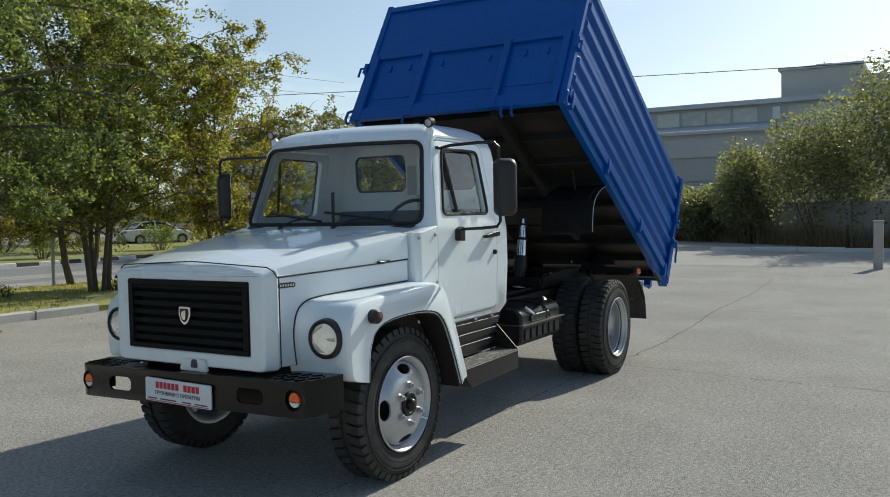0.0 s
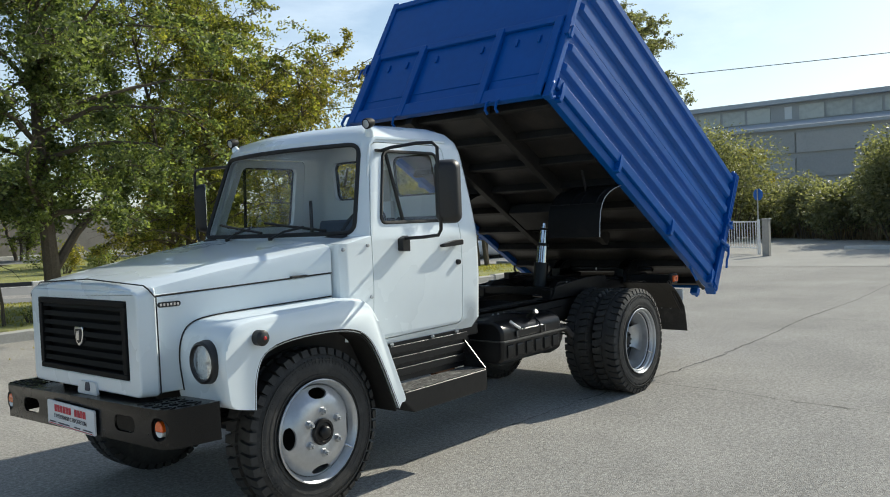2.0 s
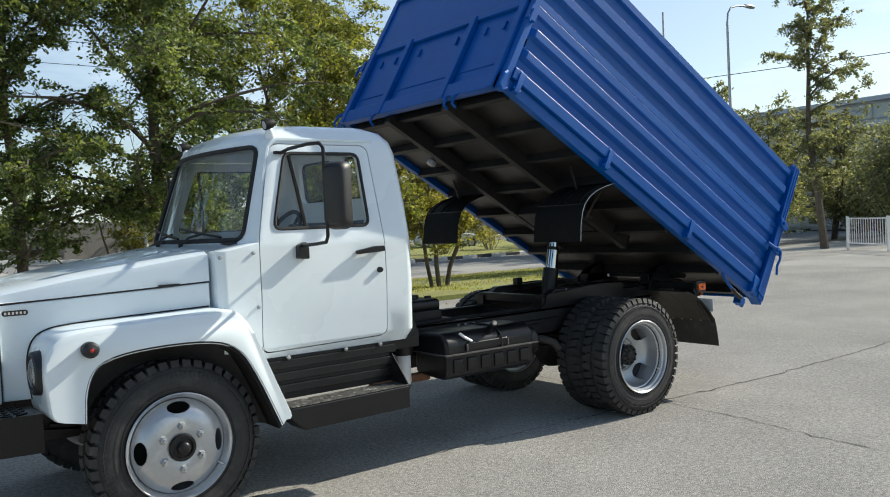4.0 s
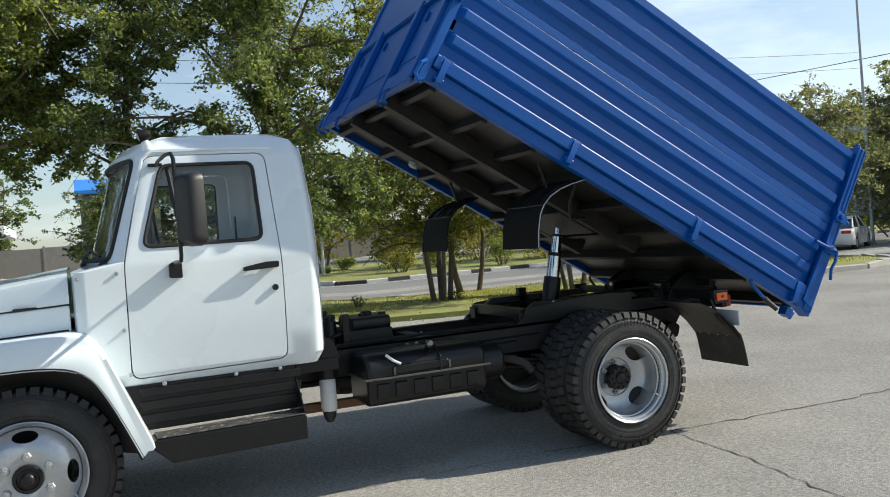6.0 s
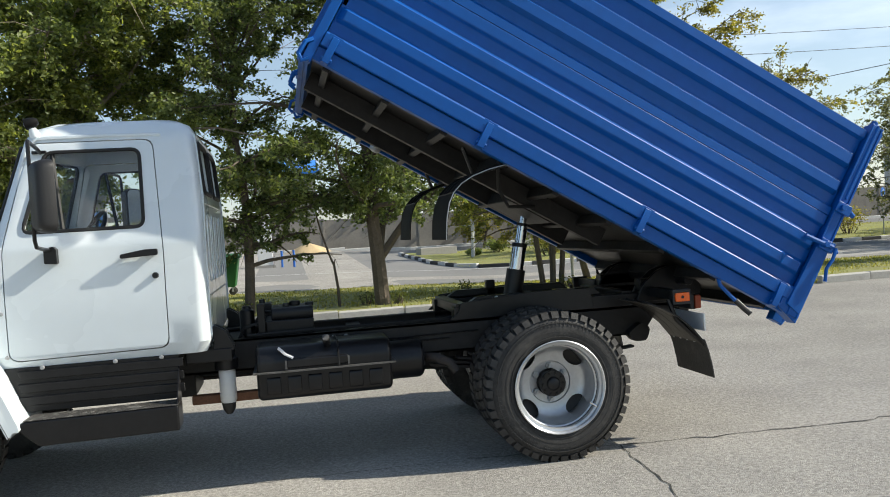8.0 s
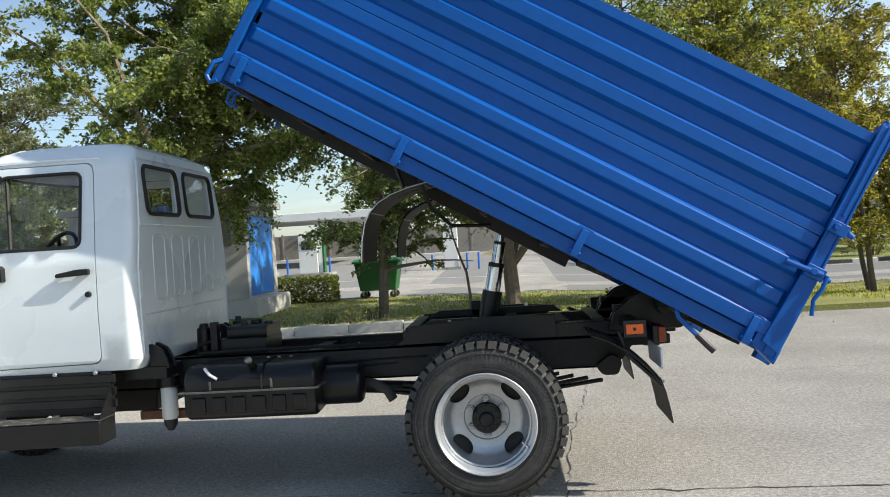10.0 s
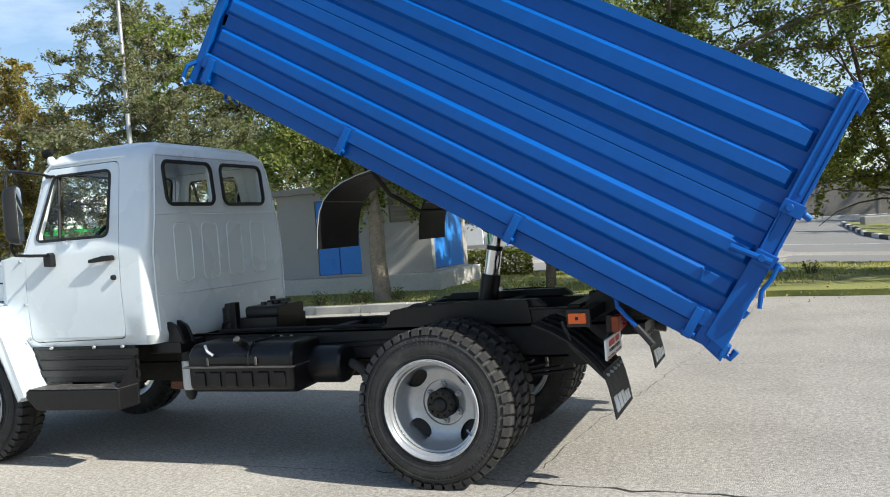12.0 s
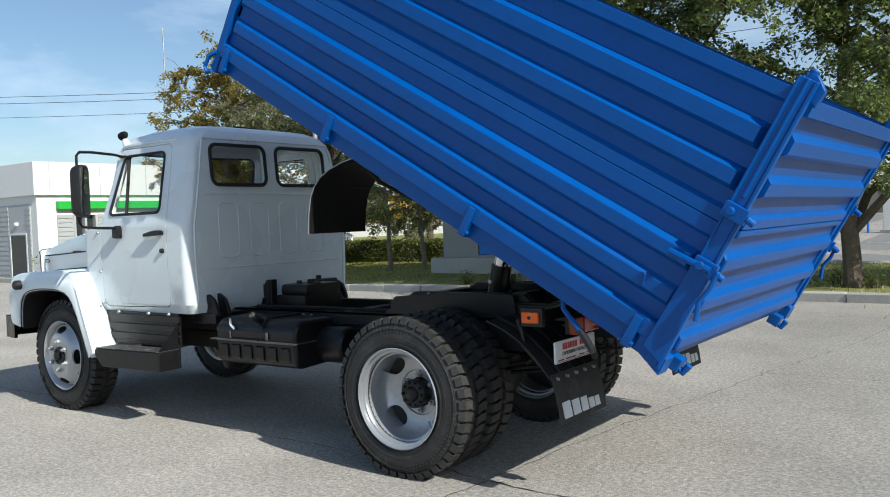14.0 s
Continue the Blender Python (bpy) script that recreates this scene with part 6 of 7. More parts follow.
box(hd, -LEN - 0.045, -LEN - 0.012, -HW + 0.03, HWF - 0.03, 0.70, 0.76)
box(hd, -LEN - 0.04, -LEN - 0.012, -HW + 0.03, HWF - 0.03, 1.33, 1.39)
part("headboard_rail", hd, BLUE, head_b, bevel=0.008)
for y in (-0.98, -0.40, 0.47, 1.06):
    part("headboard_post", box(B(), -LEN - 0.06, -LEN - 0.012, y - 0.035, y + 0.035, -0.03, 0.74), BLUE, head_b, bevel=0.008)
for y0, y1 in ((-0.93, -0.45), (-0.35, 0.42), (0.52, 1.01)):
    part("headboard_crease", tube(B(), [(-LEN - 0.012, y0, 0.22), (-LEN - 0.012, y1, 0.22)], 0.008, 6), BLUE, head_b)
    for y in (y0 + 0.12, y1 - 0.14):
        part("headboard_tab", box(B(), -LEN - 0.03, -LEN - 0.012, y - 0.012, y + 0.012, 0.54, 0.61), BLUE, head_b, bevel=0.003)
for y in (-0.62, -0.52, 0.5):
    hk = B()
    tube(hk, [(-LEN - 0.03, y, 0.0), (-LEN - 0.07, y, -0.05), (-LEN - 0.06, y, -0.11), (-LEN - 0.02, y, -0.12)], 0.012, 6)
    part("headboard_hook", hk, BLUE, head_b, "blue tie hook")

# tailgate with level ribs
GATE = [(0.0, 0.02), (0.0, 0.07), (0.03, 0.09), (0.03, 0.15), (0.0, 0.18), (0.0, 0.27), (0.034, 0.30), (0.034, 0.36), (0.0, 0.39), (0.0, 0.48), (0.034, 0.51), (0.034, 0.57), (0.0, 0.60), (0.0, 0.665), (0.025, 0.68), (0.025, 0.715)]
GATE2 = [(0.025, 0.72), (0.025, 0.765), (0.0, 0.78), (0.0, 0.86), (0.034, 0.89), (0.034, 0.95), (0.0, 0.98), (0.0, 1.06), (0.034, 1.09), (0.034, 1.15), (0.0, 1.18), (0.0, 1.25), (0.03, 1.26), (0.03, 1.33), (-0.02, 1.33)]
for prof, label in ((GATE, "blue ribbed lower tailgate"), (GATE2, "blue ribbed upper tailgate")):
    b = B()
    prof2 = prof + [(-0.022 if o > -0.015 else o, z) for o, z in prof[::-1]]
    loft(b, [[(-0.024 + o, y, z) for o, z in prof2] for y in (-HW + 0.047, HWF - 0.047)])
    part("tailgate", b, BLUE, body, label, smooth=40, bevel=0.010, seg=3)
for s in (-1, 1):
    gb = B()
    tube(gb, [(0.0, s * 0.86, -0.02), (0.05, s * 0.86, -0.03), (0.06, s * 0.86, 0.02)], 0.02, 9)
    box(gb, -0.04, 0.03, s * 0.86 - 0.04, s * 0.86 + 0.04, -0.04, 0.03)
    part("gate_hook", gb, BLUE, body, "blue tailgate lower hook", bevel=0.006)
ib = B()
box(ib, -LEN + 0.01, -0.03, -HW + 0.03, -HW + 0.034, 0.08, 1.30)
part("inner_lining", ib, DIRTY, body)

# underside: two main beams and cross members
ubm = B()
for s in (-1, 1):
    box(ubm, -LEN + 0.02, -1.20, min(s * 0.36, s * 0.43), max(s * 0.36, s * 0.43), -0.072, 0.052)
part("body_beam", ubm, DIRTY, body, "black longitudinal beams", bevel=0.005)
for i in range(9):
    x = -LEN + 0.12 + i * 0.40
    part("cross_member", prism(B(), [(x - 0.025, 0.054), (x + 0.025, 0.054), (x + 0.022, -0.018), (x - 0.022, -0.018)], "y", -HW + 0.055, HWF - 0.055), DIRTY, body, bevel=0.004)
cyb = B()
box(cyb, -1.90, -1.55, -0.34, 0.34, -0.075, 0.03)
part("cylinder_cradle", cyb, DIRTY, body, "black cylinder cradle under the floor", bevel=0.01)
wl = lathe(B(), [(0.0, -0.095), (0.03, -0.093), (0.042, -0.085), (0.045, -0.06), (0.02, -0.03), (0.0, -0.028)], "z", (-2.86, 0.53, 0), 18)
part("work_lamp", wl, STEEL, body, "small round work lamp under the floor")
hsb = B()
tube(hsb, [(-1.75, -0.45, -0.05), (-1.95, -0.62, -0.16), (-2.1, -0.80, -0.12), (-2.2, -0.95, -0.02)], 0.012, 6)
part("hose", hsb, SEAL, body, "thin hanging hose")
# mudguards that rise with the body
for s in (-1, 1):
    arc = [(3.108, 1.438), (3.118, 1.56), (3.140, 1.66), (3.172, 1.722), (3.225, 1.776), (3.30, 1.818), (3.40, 1.852), (3.50, 1.874), (3.60, 1.882)]
    inn = [(x + 0.008, z - 0.003) for x, z in arc]
    gb = prism(B(), arc + inn[::-1], "y", s * 0.505, s * 1.022)
    guard = part("mudguard", gb, GUARD, body, "black curved mudguard hanging under the body", m=TIP.inverted())
    for dy in (0.56, 0.72, 0.80, 0.96):
        part("guard_groove", tube(B(), [(x - 0.002, s * dy, z + 0.002) for x, z in arc[3:]], 0.010, 6), GUARD, guard)
    part("guard_fold", tube(B(), [(3.176, s * 0.505, 1.722), (3.176, s * 1.022, 1.722)], 0.007, 6), BLACK, guard)
    # The edge bar is steel grey on the near side, guard-dark on the far.
    part("guard_edge", tube(B(), [(x, s * 1.022, z) for x, z in arc], 0.0035, 6), STEEL if s < 0 else GUARD, guard, "thin edge bar along the guard")
    part("guard_stay", tube(B(), [(3.36, s * 0.76, 1.838), (3.30, s * 0.76, 2.02)], 0.012, 6), BLACK, guard)

# hydraulic ram between the frame and the body
a = Vector((3.76, 0.05, 0.84))
b = Vector((3.935, 0.05, 1.66))
d = b - a
ram = part("hydraulic_ram", tube(B(), [a, a + d * 0.40], 0.070, 20), BLACK, truck, "black lower barrel of the hydraulic ram")
part("ram_stage", tube(B(), [a + d * 0.40, a + d * 0.62], 0.054, 20), CHROME, ram, "bright chromed ram stage")
part("ram_collar", tube(B(), [a + d * 0.60, a + d * 0.635], 0.057, 20), BLACK, ram)
part("ram_stage", tube(B(), [a + d * 0.62, a + d * 0.80], 0.040, 20), CHROME, ram, "bright chromed ram stage")
part("ram_collar", tube(B(), [a + d * 0.79, a + d * 0.815], 0.043, 20), BLACK, ram)
part("ram_rod", tube(B(), [a + d * 0.80, b], 0.027, 16), CHROME, ram, "bright chromed ram stage")

# rear end: hinge brackets, lamps, flaps
rb = B()
for s in (-1, 1):
    prism(rb, round_poly([(4.55, 0.90), (5.02, 0.90), (5.06, 0.98), (4.98, 1.06), (4.85, 1.15), (4.72, 1.12), (4.6, 1.02)], 0.03), "y", s * 0.44, s * 0.47)
    prism(rb, round_poly([(4.55, 0.90), (5.02, 0.90), (5.06, 0.98), (4.98, 1.06), (4.85, 1.15), (4.72, 1.12), (4.6, 1.02)], 0.03), "y", s * 0.33, s * 0.36)
tube(rb, [(4.88, -0.62, 1.04), (4.88, 0.62, 1.04)], 0.035, 12)
box(rb, 4.85, 4.93, -0.50, 0.50, 0.81, 0.87)
tube(rb, [(4.92, 0, 0.80), (4.99, 0, 0.79)], 0.045, 12)
part("rear_hinge", rb, BLACK, truck, "black tipping hinge and rear cross bar", bevel=0.006)
for s in (-1, 1):
    lamp = part("rear_side_lamp", box(B(), 4.585, 4.715, min(s * 0.93, s * 0.97), max(s * 0.93, s * 0.97), 0.915, 1.015), PLASTIC, truck, "black boxed amber side lamp", bevel=0.006)
    part("lamp_lens", box(B(), 4.598, 4.697, min(s * 0.965, s * 0.985), max(s * 0.965, s * 0.985), 0.935, 0.994), ORANGE, lamp, "orange lens", bevel=0.006)
    part("lens_screw", lathe(B(), [(0.005, s * 0.987), (0.010, s * 0.987), (0.010, s * 0.98)], "y", (4.646, 0, 0.965), 10), SEAL, lamp)
    part("lamp_arm", box(B(), 4.63, 4.70, min(s * 0.45, s * 0.94), max(s * 0.45, s * 0.94), 0.94, 1.0), BLACK, truck)
    ca = part("tail_lamp", box(B(), 4.77, 4.815, min(s * 0.58, s * 0.835), max(s * 0.58, s * 0.835), 0.862, 0.962), PLASTIC, truck, "red and amber tail lamp", bevel=0.006)
    part("tail_red", box(B(), 4.815, 4.845, min(s * 0.585, s * 0.755), max(s * 0.585, s * 0.755), 0.867, 0.957), RED, ca, "red lens", bevel=0.008)
    part("tail_amber", box(B(), 4.80, 4.845, min(s * 0.76, s * 0.850), max(s * 0.76, s * 0.850), 0.867, 0.957), AMBER_SHADED, ca, "orange lens", bevel=0.008)
    # flap behind the wheel: a bent steel guard and a rubber apron
    q = [(4.40, 0.945), (4.50, 0.905), (4.60, 0.845), (4.70, 0.755), (4.775, 0.66)]
    fp = prism(B(), q + [(x - 0.006, z - 0.006) for x, z in q[::-1]], "y", s * 0.50, s * 1.01)
    flap = part("rear_flap", fp, DIRTY, truck, "black bent mudguard with a rubber apron")
    q = [(4.775, 0.68), (4.80, 0.60), (4.82, 0.50), (4.83, 0.425)]
    part("apron", prism(B(), q + [(x - 0.008, z) for x, z in q[::-1]], "y", s * 0.495, s * 1.005), RUBBER, flap, "black rubber mud flap with white brand marks")
    y = s * 0.55 if s > 0 else -0.97
    for w_, top_z in ((0.100, 0.536), (0.095, 0.530), (0.085, 0.526), (0.070, 0.508), (0.060, 0.505)):
        k = (top_z - 0.455) / 0.075
        bar = prism(B(), [(4.828 - 0.016 * k, top_z), (4.828, 0.455), (4.833, 0.455), (4.833 - 0.016 * k, top_z)], "y", y, y + w_ * 0.8)
        part("brand_mark", bar, PLATE, flap, "plain white mark")
        y += w_
    for i in range(5):
        part("flap_bolt", lathe(B(), [(0.0, 4.80), (0.008, 4.798), (0.01, 4.77)], "x", (0, s * (0.56 + i * 0.1), 0.655), 8), STEEL, flap)
    for dy in (0.62, 0.76, 0.90):
        part("guard_ridge", tube(B(), [(x + 0.001, s * dy, z + 0.001) for x, z in ((4.40, 0.945), (4.50, 0.905), (4.60, 0.845), (4.70, 0.755), (4.765, 0.675))], 0.012, 6), DIRTY, flap)
    part("flap_stay", tube(B(), [(4.56, s * 0.95, 0.95), (4.60, s * 0.97, 0.82), (4.78, s * 0.97, 0.64)], 0.014, 6), BLACK, truck)
dealer_plate(pose(4.79, -0.765, 0.788, 0, 0, 90) @ Matrix.Diagonal((0.83, 1, 0.83, 1)))

# ---- buildings and street things ----
# transformer booth
booth = thing("transformer_booth", "grey rendered transformer booth with blue metal doors", "booth", (-4.1, 14.1, 0.02))
part("plinth", box(B(), -2.35, 2.35, -1.45, 1.45, -0.15, 0.50), PLINTH, booth, "pale rough concrete plinth", bevel=0.03)
wb = solid(box(B(), -2.1, 2.1, -1.2, 1.2, 0.50, 2.62))
cut(wb, solid(box(B(), -1.0, 0.2, -1.4, -1.1, 0.56, 2.42)))
cut(wb, solid(box(B(), 1.05, 1.75, -1.4, -1.1, 1.75, 2.42)))
cut(wb, solid(box(B(), 2.0, 2.3, -1.0, 0.9, 0.56, 2.42)))
wm = wb.data
bpy.data.objects.remove(wb)
wm.materials.clear()
wm.materials.append(RENDERG)
place("wall", wm, booth, "grey rendered wall", bevel=0.015, smooth=30)
part("roof", box(B(), -2.25, 2.25, -1.35, 1.35, 2.62, 2.78), CONC, booth, "flat concrete roof slab", bevel=0.02)
for x0, x1 in ((-1.0, -0.40), (-0.40, 0.2)):
    d = part("door", box(B(), x0 + 0.008, x1 - 0.008, -1.17, -1.13, 0.57, 2.41), BLUEDOOR, booth, "bright blue steel door", bevel=0.008)
    part("louvre", box(B(), x0 + 0.18, x1 - 0.18, -1.182, -1.17, 0.72, 0.95), BLUEDOOR, d, bevel=0.004)
    part("hinge", box(B(), x0 + 0.012, x0 + 0.035, -1.19, -1.17, 1.9, 2.0), STEEL, d)
part("door_mark", prism(B(), rounded(-0.20, -0.13, 1.62, 1.78, 0.02), "y", -1.183, -1.172), TXT_DARK, booth, "dark stencilled mark")
part("door_mark", prism(B(), rounded(-0.10, -0.03, 1.62, 1.78, 0.02), "y", -1.183, -1.172), TXT_DARK, booth)
part("warning_sign", prism(B(), [(-0.18, 1.90), (-0.02, 1.90), (-0.10, 2.05)], "y", -1.186, -1.172), YELLOW, booth, "yellow triangular warning sign")
part("vent", box(B(), 1.06, 1.74, -1.17, -1.12, 1.76, 2.41), CONC_D, booth, "dark louvred vent")
for i in range(6):
    part("vent_slat", prism(B(), [(-1.19, 1.79 + i * 0.105), (-1.15, 1.85 + i * 0.105), (-1.145, 1.84 + i * 0.105), (-1.185, 1.78 + i * 0.105)], "x", 1.07, 1.73), CONC_D, booth)
for y0, y1 in ((-1.0, -0.05), (-0.05, 0.9)):
    part("door", box(B(), 2.05, 2.085, y0 + 0.008, y1 - 0.008, 0.57, 2.41), BLUEDOOR, booth, "bright blue steel door", bevel=0.008)

# green wheeled bin
bx, by = 0.25, 17.7
bin_ = thing("waste_bin", "dark green wheeled waste container on the road edge", "bin", (bx, by, land(bx, by) + 0.1))
part("body", loft(B(), [[(-0.50, -0.36, 0.22), (0.50, -0.36, 0.22), (0.50, 0.36, 0.22), (-0.50, 0.36, 0.22)], [(-0.62, -0.48, 1.0), (0.62, -0.48, 1.0), (0.62, 0.48, 1.0), (-0.62, 0.48, 1.0)]]), BINGREEN, bin_, "ribbed green tub", bevel=0.03)
part("lid", loft(B(), [[(x, y, 1.0) for x, y in rounded(-0.68, 0.68, -0.54, 0.54, 0.08)], [(x, y, 1.05) for x, y in rounded(-0.68, 0.68, -0.54, 0.54, 0.08)], [(x * 0.9, y * 0.7, 1.12) for x, y in rounded(-0.68, 0.68, -0.54, 0.54, 0.08)]]), BINGREEN, bin_, "green domed lid", bevel=0.01)
for x in (-0.42, 0.42):
    for y in (-0.28, 0.28):
        part("wheel", lathe(B(), [(0.0, -0.03), (0.09, -0.03), (0.10, -0.02), (0.10, 0.02), (0.09, 0.03), (0.0, 0.03)], "y", (x, y, 0.10), 16), RUBBER, bin_)
        part("fork", box(B(), x - 0.02, x + 0.02, y - 0.05, y + 0.05, 0.1, 0.24), STEEL, bin_)

# filling station: white hall with a green band
st = thing("station_building", "white clad filling station with a green band", "building", (-20.0, 9.4, -0.02))
H = 3.86
wb = solid(box(B(), -14, 0, 0, 15, 0, H))
for c in (box(B(), -0.3, 0.2, 1.25, 2.1, 1.25, 2.2), box(B(), -0.3, 0.2, 3.6, 5.2, 0.9, 1.8), box(B(), -0.3, 0.2, 8.2, 10.2, 0.9, 1.8), box(B(), -6.4, -4.9, -0.2, 0.3, 0, 2.0), box(B(), -9.5, -7.6, -0.2, 0.3, 1.0, 2.2)):
    cut(wb, solid(c))
wm = wb.data
bpy.data.objects.remove(wb)
wm.materials.clear()
wm.materials.append(WHITEB)
place("wall", wm, st, "white panelled wall", smooth=30)
part("parapet", box(B(), -14.1, 0.12, -0.12, 15.1, 2.86, H + 0.1), WHITEB, st, "white roof fascia", bevel=0.02)
for i in range(9):
    part("fascia_joint", box(B(), 0.118, 0.126, i * 1.8 + 0.4, i * 1.8 + 0.42, 2.87, H + 0.09), GREYCL, st)
part("band", box(B(), 0.01, 0.20, 0.64, 15.2, 2.40, 2.66), GREEN, st, "bright green band", bevel=0.01)
for i in range(14):
    for y0, y1 in ((0.66, 1.22), (2.13, 3.55), (5.25, 8.15), (10.25, 14.8)):
        part("cladding_slat", box(B(), 0.005, 0.035, y0, y1, 0.15 + i * 0.15, 0.27 + i * 0.15), GREYCL, st)
part("grey_side", box(B(), -4.7, -0.38, -0.03, -0.002, 0.05, 2.6), GREYCL, st, "grey louvred cladding")
for i in range(15):
    for x0, x1 in ((-4.7, -1.82), (-0.62, -0.4)):
        part("louvre_slat", box(B(), x0, x1, -0.05, -0.03, 0.1 + i * 0.165, 0.22 + i * 0.165), GREYCL, st)
dr = part("louvre_door", box(B(), -1.70, -0.74, -0.045, -0.03, 0.05, 1.56), WINDARK, st, "dark open doorway")
for x in (-1.78, -0.70):
    part("door_post", box(B(), x, x + 0.07, -0.06, -0.03, 0.05, 1.60), WHITEB, dr)
part("door_head", box(B(), -1.78, -0.63, -0.06, -0.03, 1.60, 1.66), WHITEB, dr)
part("wall_lamp", lathe(B(), [(0.0, -0.14), (0.05, -0.13), (0.07, -0.10), (0.07, -0.03)], "y", (-1.25, 0, 1.95), 12), PLATE, st, "small round wall lamp")
for y0, y1, z0, z1 in ((1.25, 2.1, 1.25, 2.2), (3.6, 5.2, 0.9, 1.8), (8.2, 10.2, 0.9, 1.8)):
    w = part("window", box(B(), -0.22, -0.18, y0, y1, z0, z1), WINDARK, st, "dark window")
    for y in (y0 + 0.03, (y0 + y1) / 2, y1 - 0.03):
        part("frame", box(B(), -0.17, 0.02, y - 0.04, y + 0.04, z0, z1), GREYCL, w)
part("side_door", box(B(), -6.38, -4.92, 0.05, 0.1, 0, 1.98), WINDARK, st, "dark doorway")
part("side_window", box(B(), -9.48, -7.62, 0.05, 0.1, 1.02, 2.18), WINDARK, st, "dark window")

# yellow kiosk and white canopy across the forecourt
kx, ky = -29.6, 39.0
kio = thing("yellow_kiosk", "bright yellow kiosk with white base beyond the road", "kiosk", (kx, ky, land(kx, ky)), rz=25)
part("base", box(B(), -4, 4, -1.5, 1.5, -0.2, 1.0), WHITEB, kio, "white base wall")
part("upper", box(B(), -4.1, 4.1, -1.6, 1.6, 1.0, 2.7), YELLOW, kio, "yellow upper wall", bevel=0.03)
for i in range(6):
    part("panel", box(B(), -3.8 + i * 1.3, -2.7 + i * 1.3, -1.66, -1.6, 1.2, 2.4), YELLOW, kio)
    part("panel_post", box(B(), -2.62 + i * 1.3, -2.5 + i * 1.3, -1.68, -1.6, 0.9, 2.7), WHITEB, kio)
part("roof", box(B(), -4.5, 4.5, -2, 2, 2.7, 2.95), WHITEB, kio)
cx, cy = -9.0, 44.0
can = thing("pump_canopy", "low flat white shed roof on round columns", "canopy", (cx, cy, land(cx, cy)))
part("roof", box(B(), -6, 6, -4, 4, 2.5, 2.95), WHITEB, can, "white canopy fascia", bevel=0.03)
for x in (-4.5, 4.5):
    for y in (-2, 2):
        part("column", tube(B(), [(x, y, -0.2), (x, y, 2.5)], 0.15, 14), WHITEB, can)


def pump(x, y):
    p = thing("fuel_pump", "white fuel pump with a green-edged side column", "fuel pump", (x, y, land(x, y)), "fuel pumps")
    part("island", prism(B(), rounded(-1.2, 1.2, -0.5, 0.5, 0.3), "z", -0.1, 0.15), CONC, p, "raised concrete island", bevel=0.02)
    part("cabinet", box(B(), -0.45, 0.45, -0.28, 0.28, 0.15, 1.9), WHITEB, p, "white cabinet", bevel=0.03)
    part("column", box(B(), 0.47, 0.66, -0.2, 0.2, 0.15, 2.35), WHITEB, p, "white side column", bevel=0.02)
    part("stripe", box(B(), 0.66, 0.74, -0.2, 0.2, 0.15, 2.3), BINGREEN, p, "dark green edge")
    part("screen", box(B(), -0.3, 0.3, -0.30, -0.28, 1.25, 1.65), WINDARK, p, "dark display")
    for xx in (-1.0, 1.0):
        part("bollard", tube(B(), [(xx, -0.3, 0.1), (xx, -0.3, 0.85)], 0.05, 10), SIGNBLUE, p, "blue bollard")


pump(-5.4, 33.0)
pump(-8.6, 34.5)
# white totem with bollards
tx, ty = 1.2, 34.0
tot = thing("price_totem", "narrow white totem with blue bollards", "totem", (tx, ty, land(tx, ty)))
part("panel", box(B(), -0.34, 0.34, -0.14, 0.14, 0.1, 2.5), WHITEB, tot, "white panel", bevel=0.02)
part("foot", box(B(), -0.45, 0.45, -0.25, 0.25, -0.1, 0.12), CONC, tot)
part("mark", box(B(), -0.1, 0.0, -0.15, -0.139, 1.7, 2.3), GREYCL, tot)
for x in (-0.9, 0.75, 1.3):
    part("bollard", tube(B(), [(x, -0.2, -0.1), (x, -0.2, 0.75)], 0.05, 10), SIGNBLUE, tot, "blue bollard")

# sand heap
b = B()
n = 26
rings = []
for k in range(7):
    r = 1.0 - k / 6
    rings.append([(1.4 * r * math.cos(a) * (1 + 0.12 * math.sin(3 * a)), 0.9 * r * math.sin(a), 0.6 * (1 - r ** 1.3) + 0.05 * noise.noise((math.cos(a) * 2, math.sin(a) * 2, k))) for a in (2 * math.pi * i / n for i in range(n))])
rings[-1] = [(0.02 * math.cos(2 * math.pi * i / n), 0.02 * math.sin(2 * math.pi * i / n), 0.61) for i in range(n)]
loft(b, rings)
tagged(part("sand_heap", b, SAND, None, "", m=Matrix.Translation((3.6, 47.8, land(3.6, 47.8)))), "heap of yellow sand against the far wall", "sand heap")


def lamp_post(x, y, h, arm, az, label):
    p = thing("street_lamp", label, "street lamp", (x, y, land(x, y)), "street lamps", rz=az)
    part("pole", tube(B(), [(0, 0, -0.1), (0, 0, h * 0.5), (0, 0, h)], 0.085, 12, 0.05), STEEL, p, "galvanised tapered pole")
    part("foot", lathe(B(), [(0.14, -0.1), (0.14, 0.12), (0.10, 0.16)], "z", (0, 0, 0), 12), CONC, p)
    if arm:
        pts = [(0, 0, h - 0.1), (0.06, 0, h + 0.35), (0.30, 0, h + 0.62), (0.75, 0, h + 0.75), (arm, 0, h + 0.80)]
        part("arm", tube(B(), pts, 0.04, 8), STEEL, p, "curved lamp arm")
        part("lamp_head", loft(B(), [[(arm - 0.1 + t * 0.65, s * w, h + 0.80 + dz) for s, dz in ((-1, 0), (-0.7, 0.07), (0.7, 0.07), (1, 0), (0.6, -0.05), (-0.6, -0.05))] for t, w in ((0, 0.05), (0.3, 0.13), (0.8, 0.14), (1, 0.06))]), GREYCL, p, "grey lamp head", bevel=0.008)
    return p


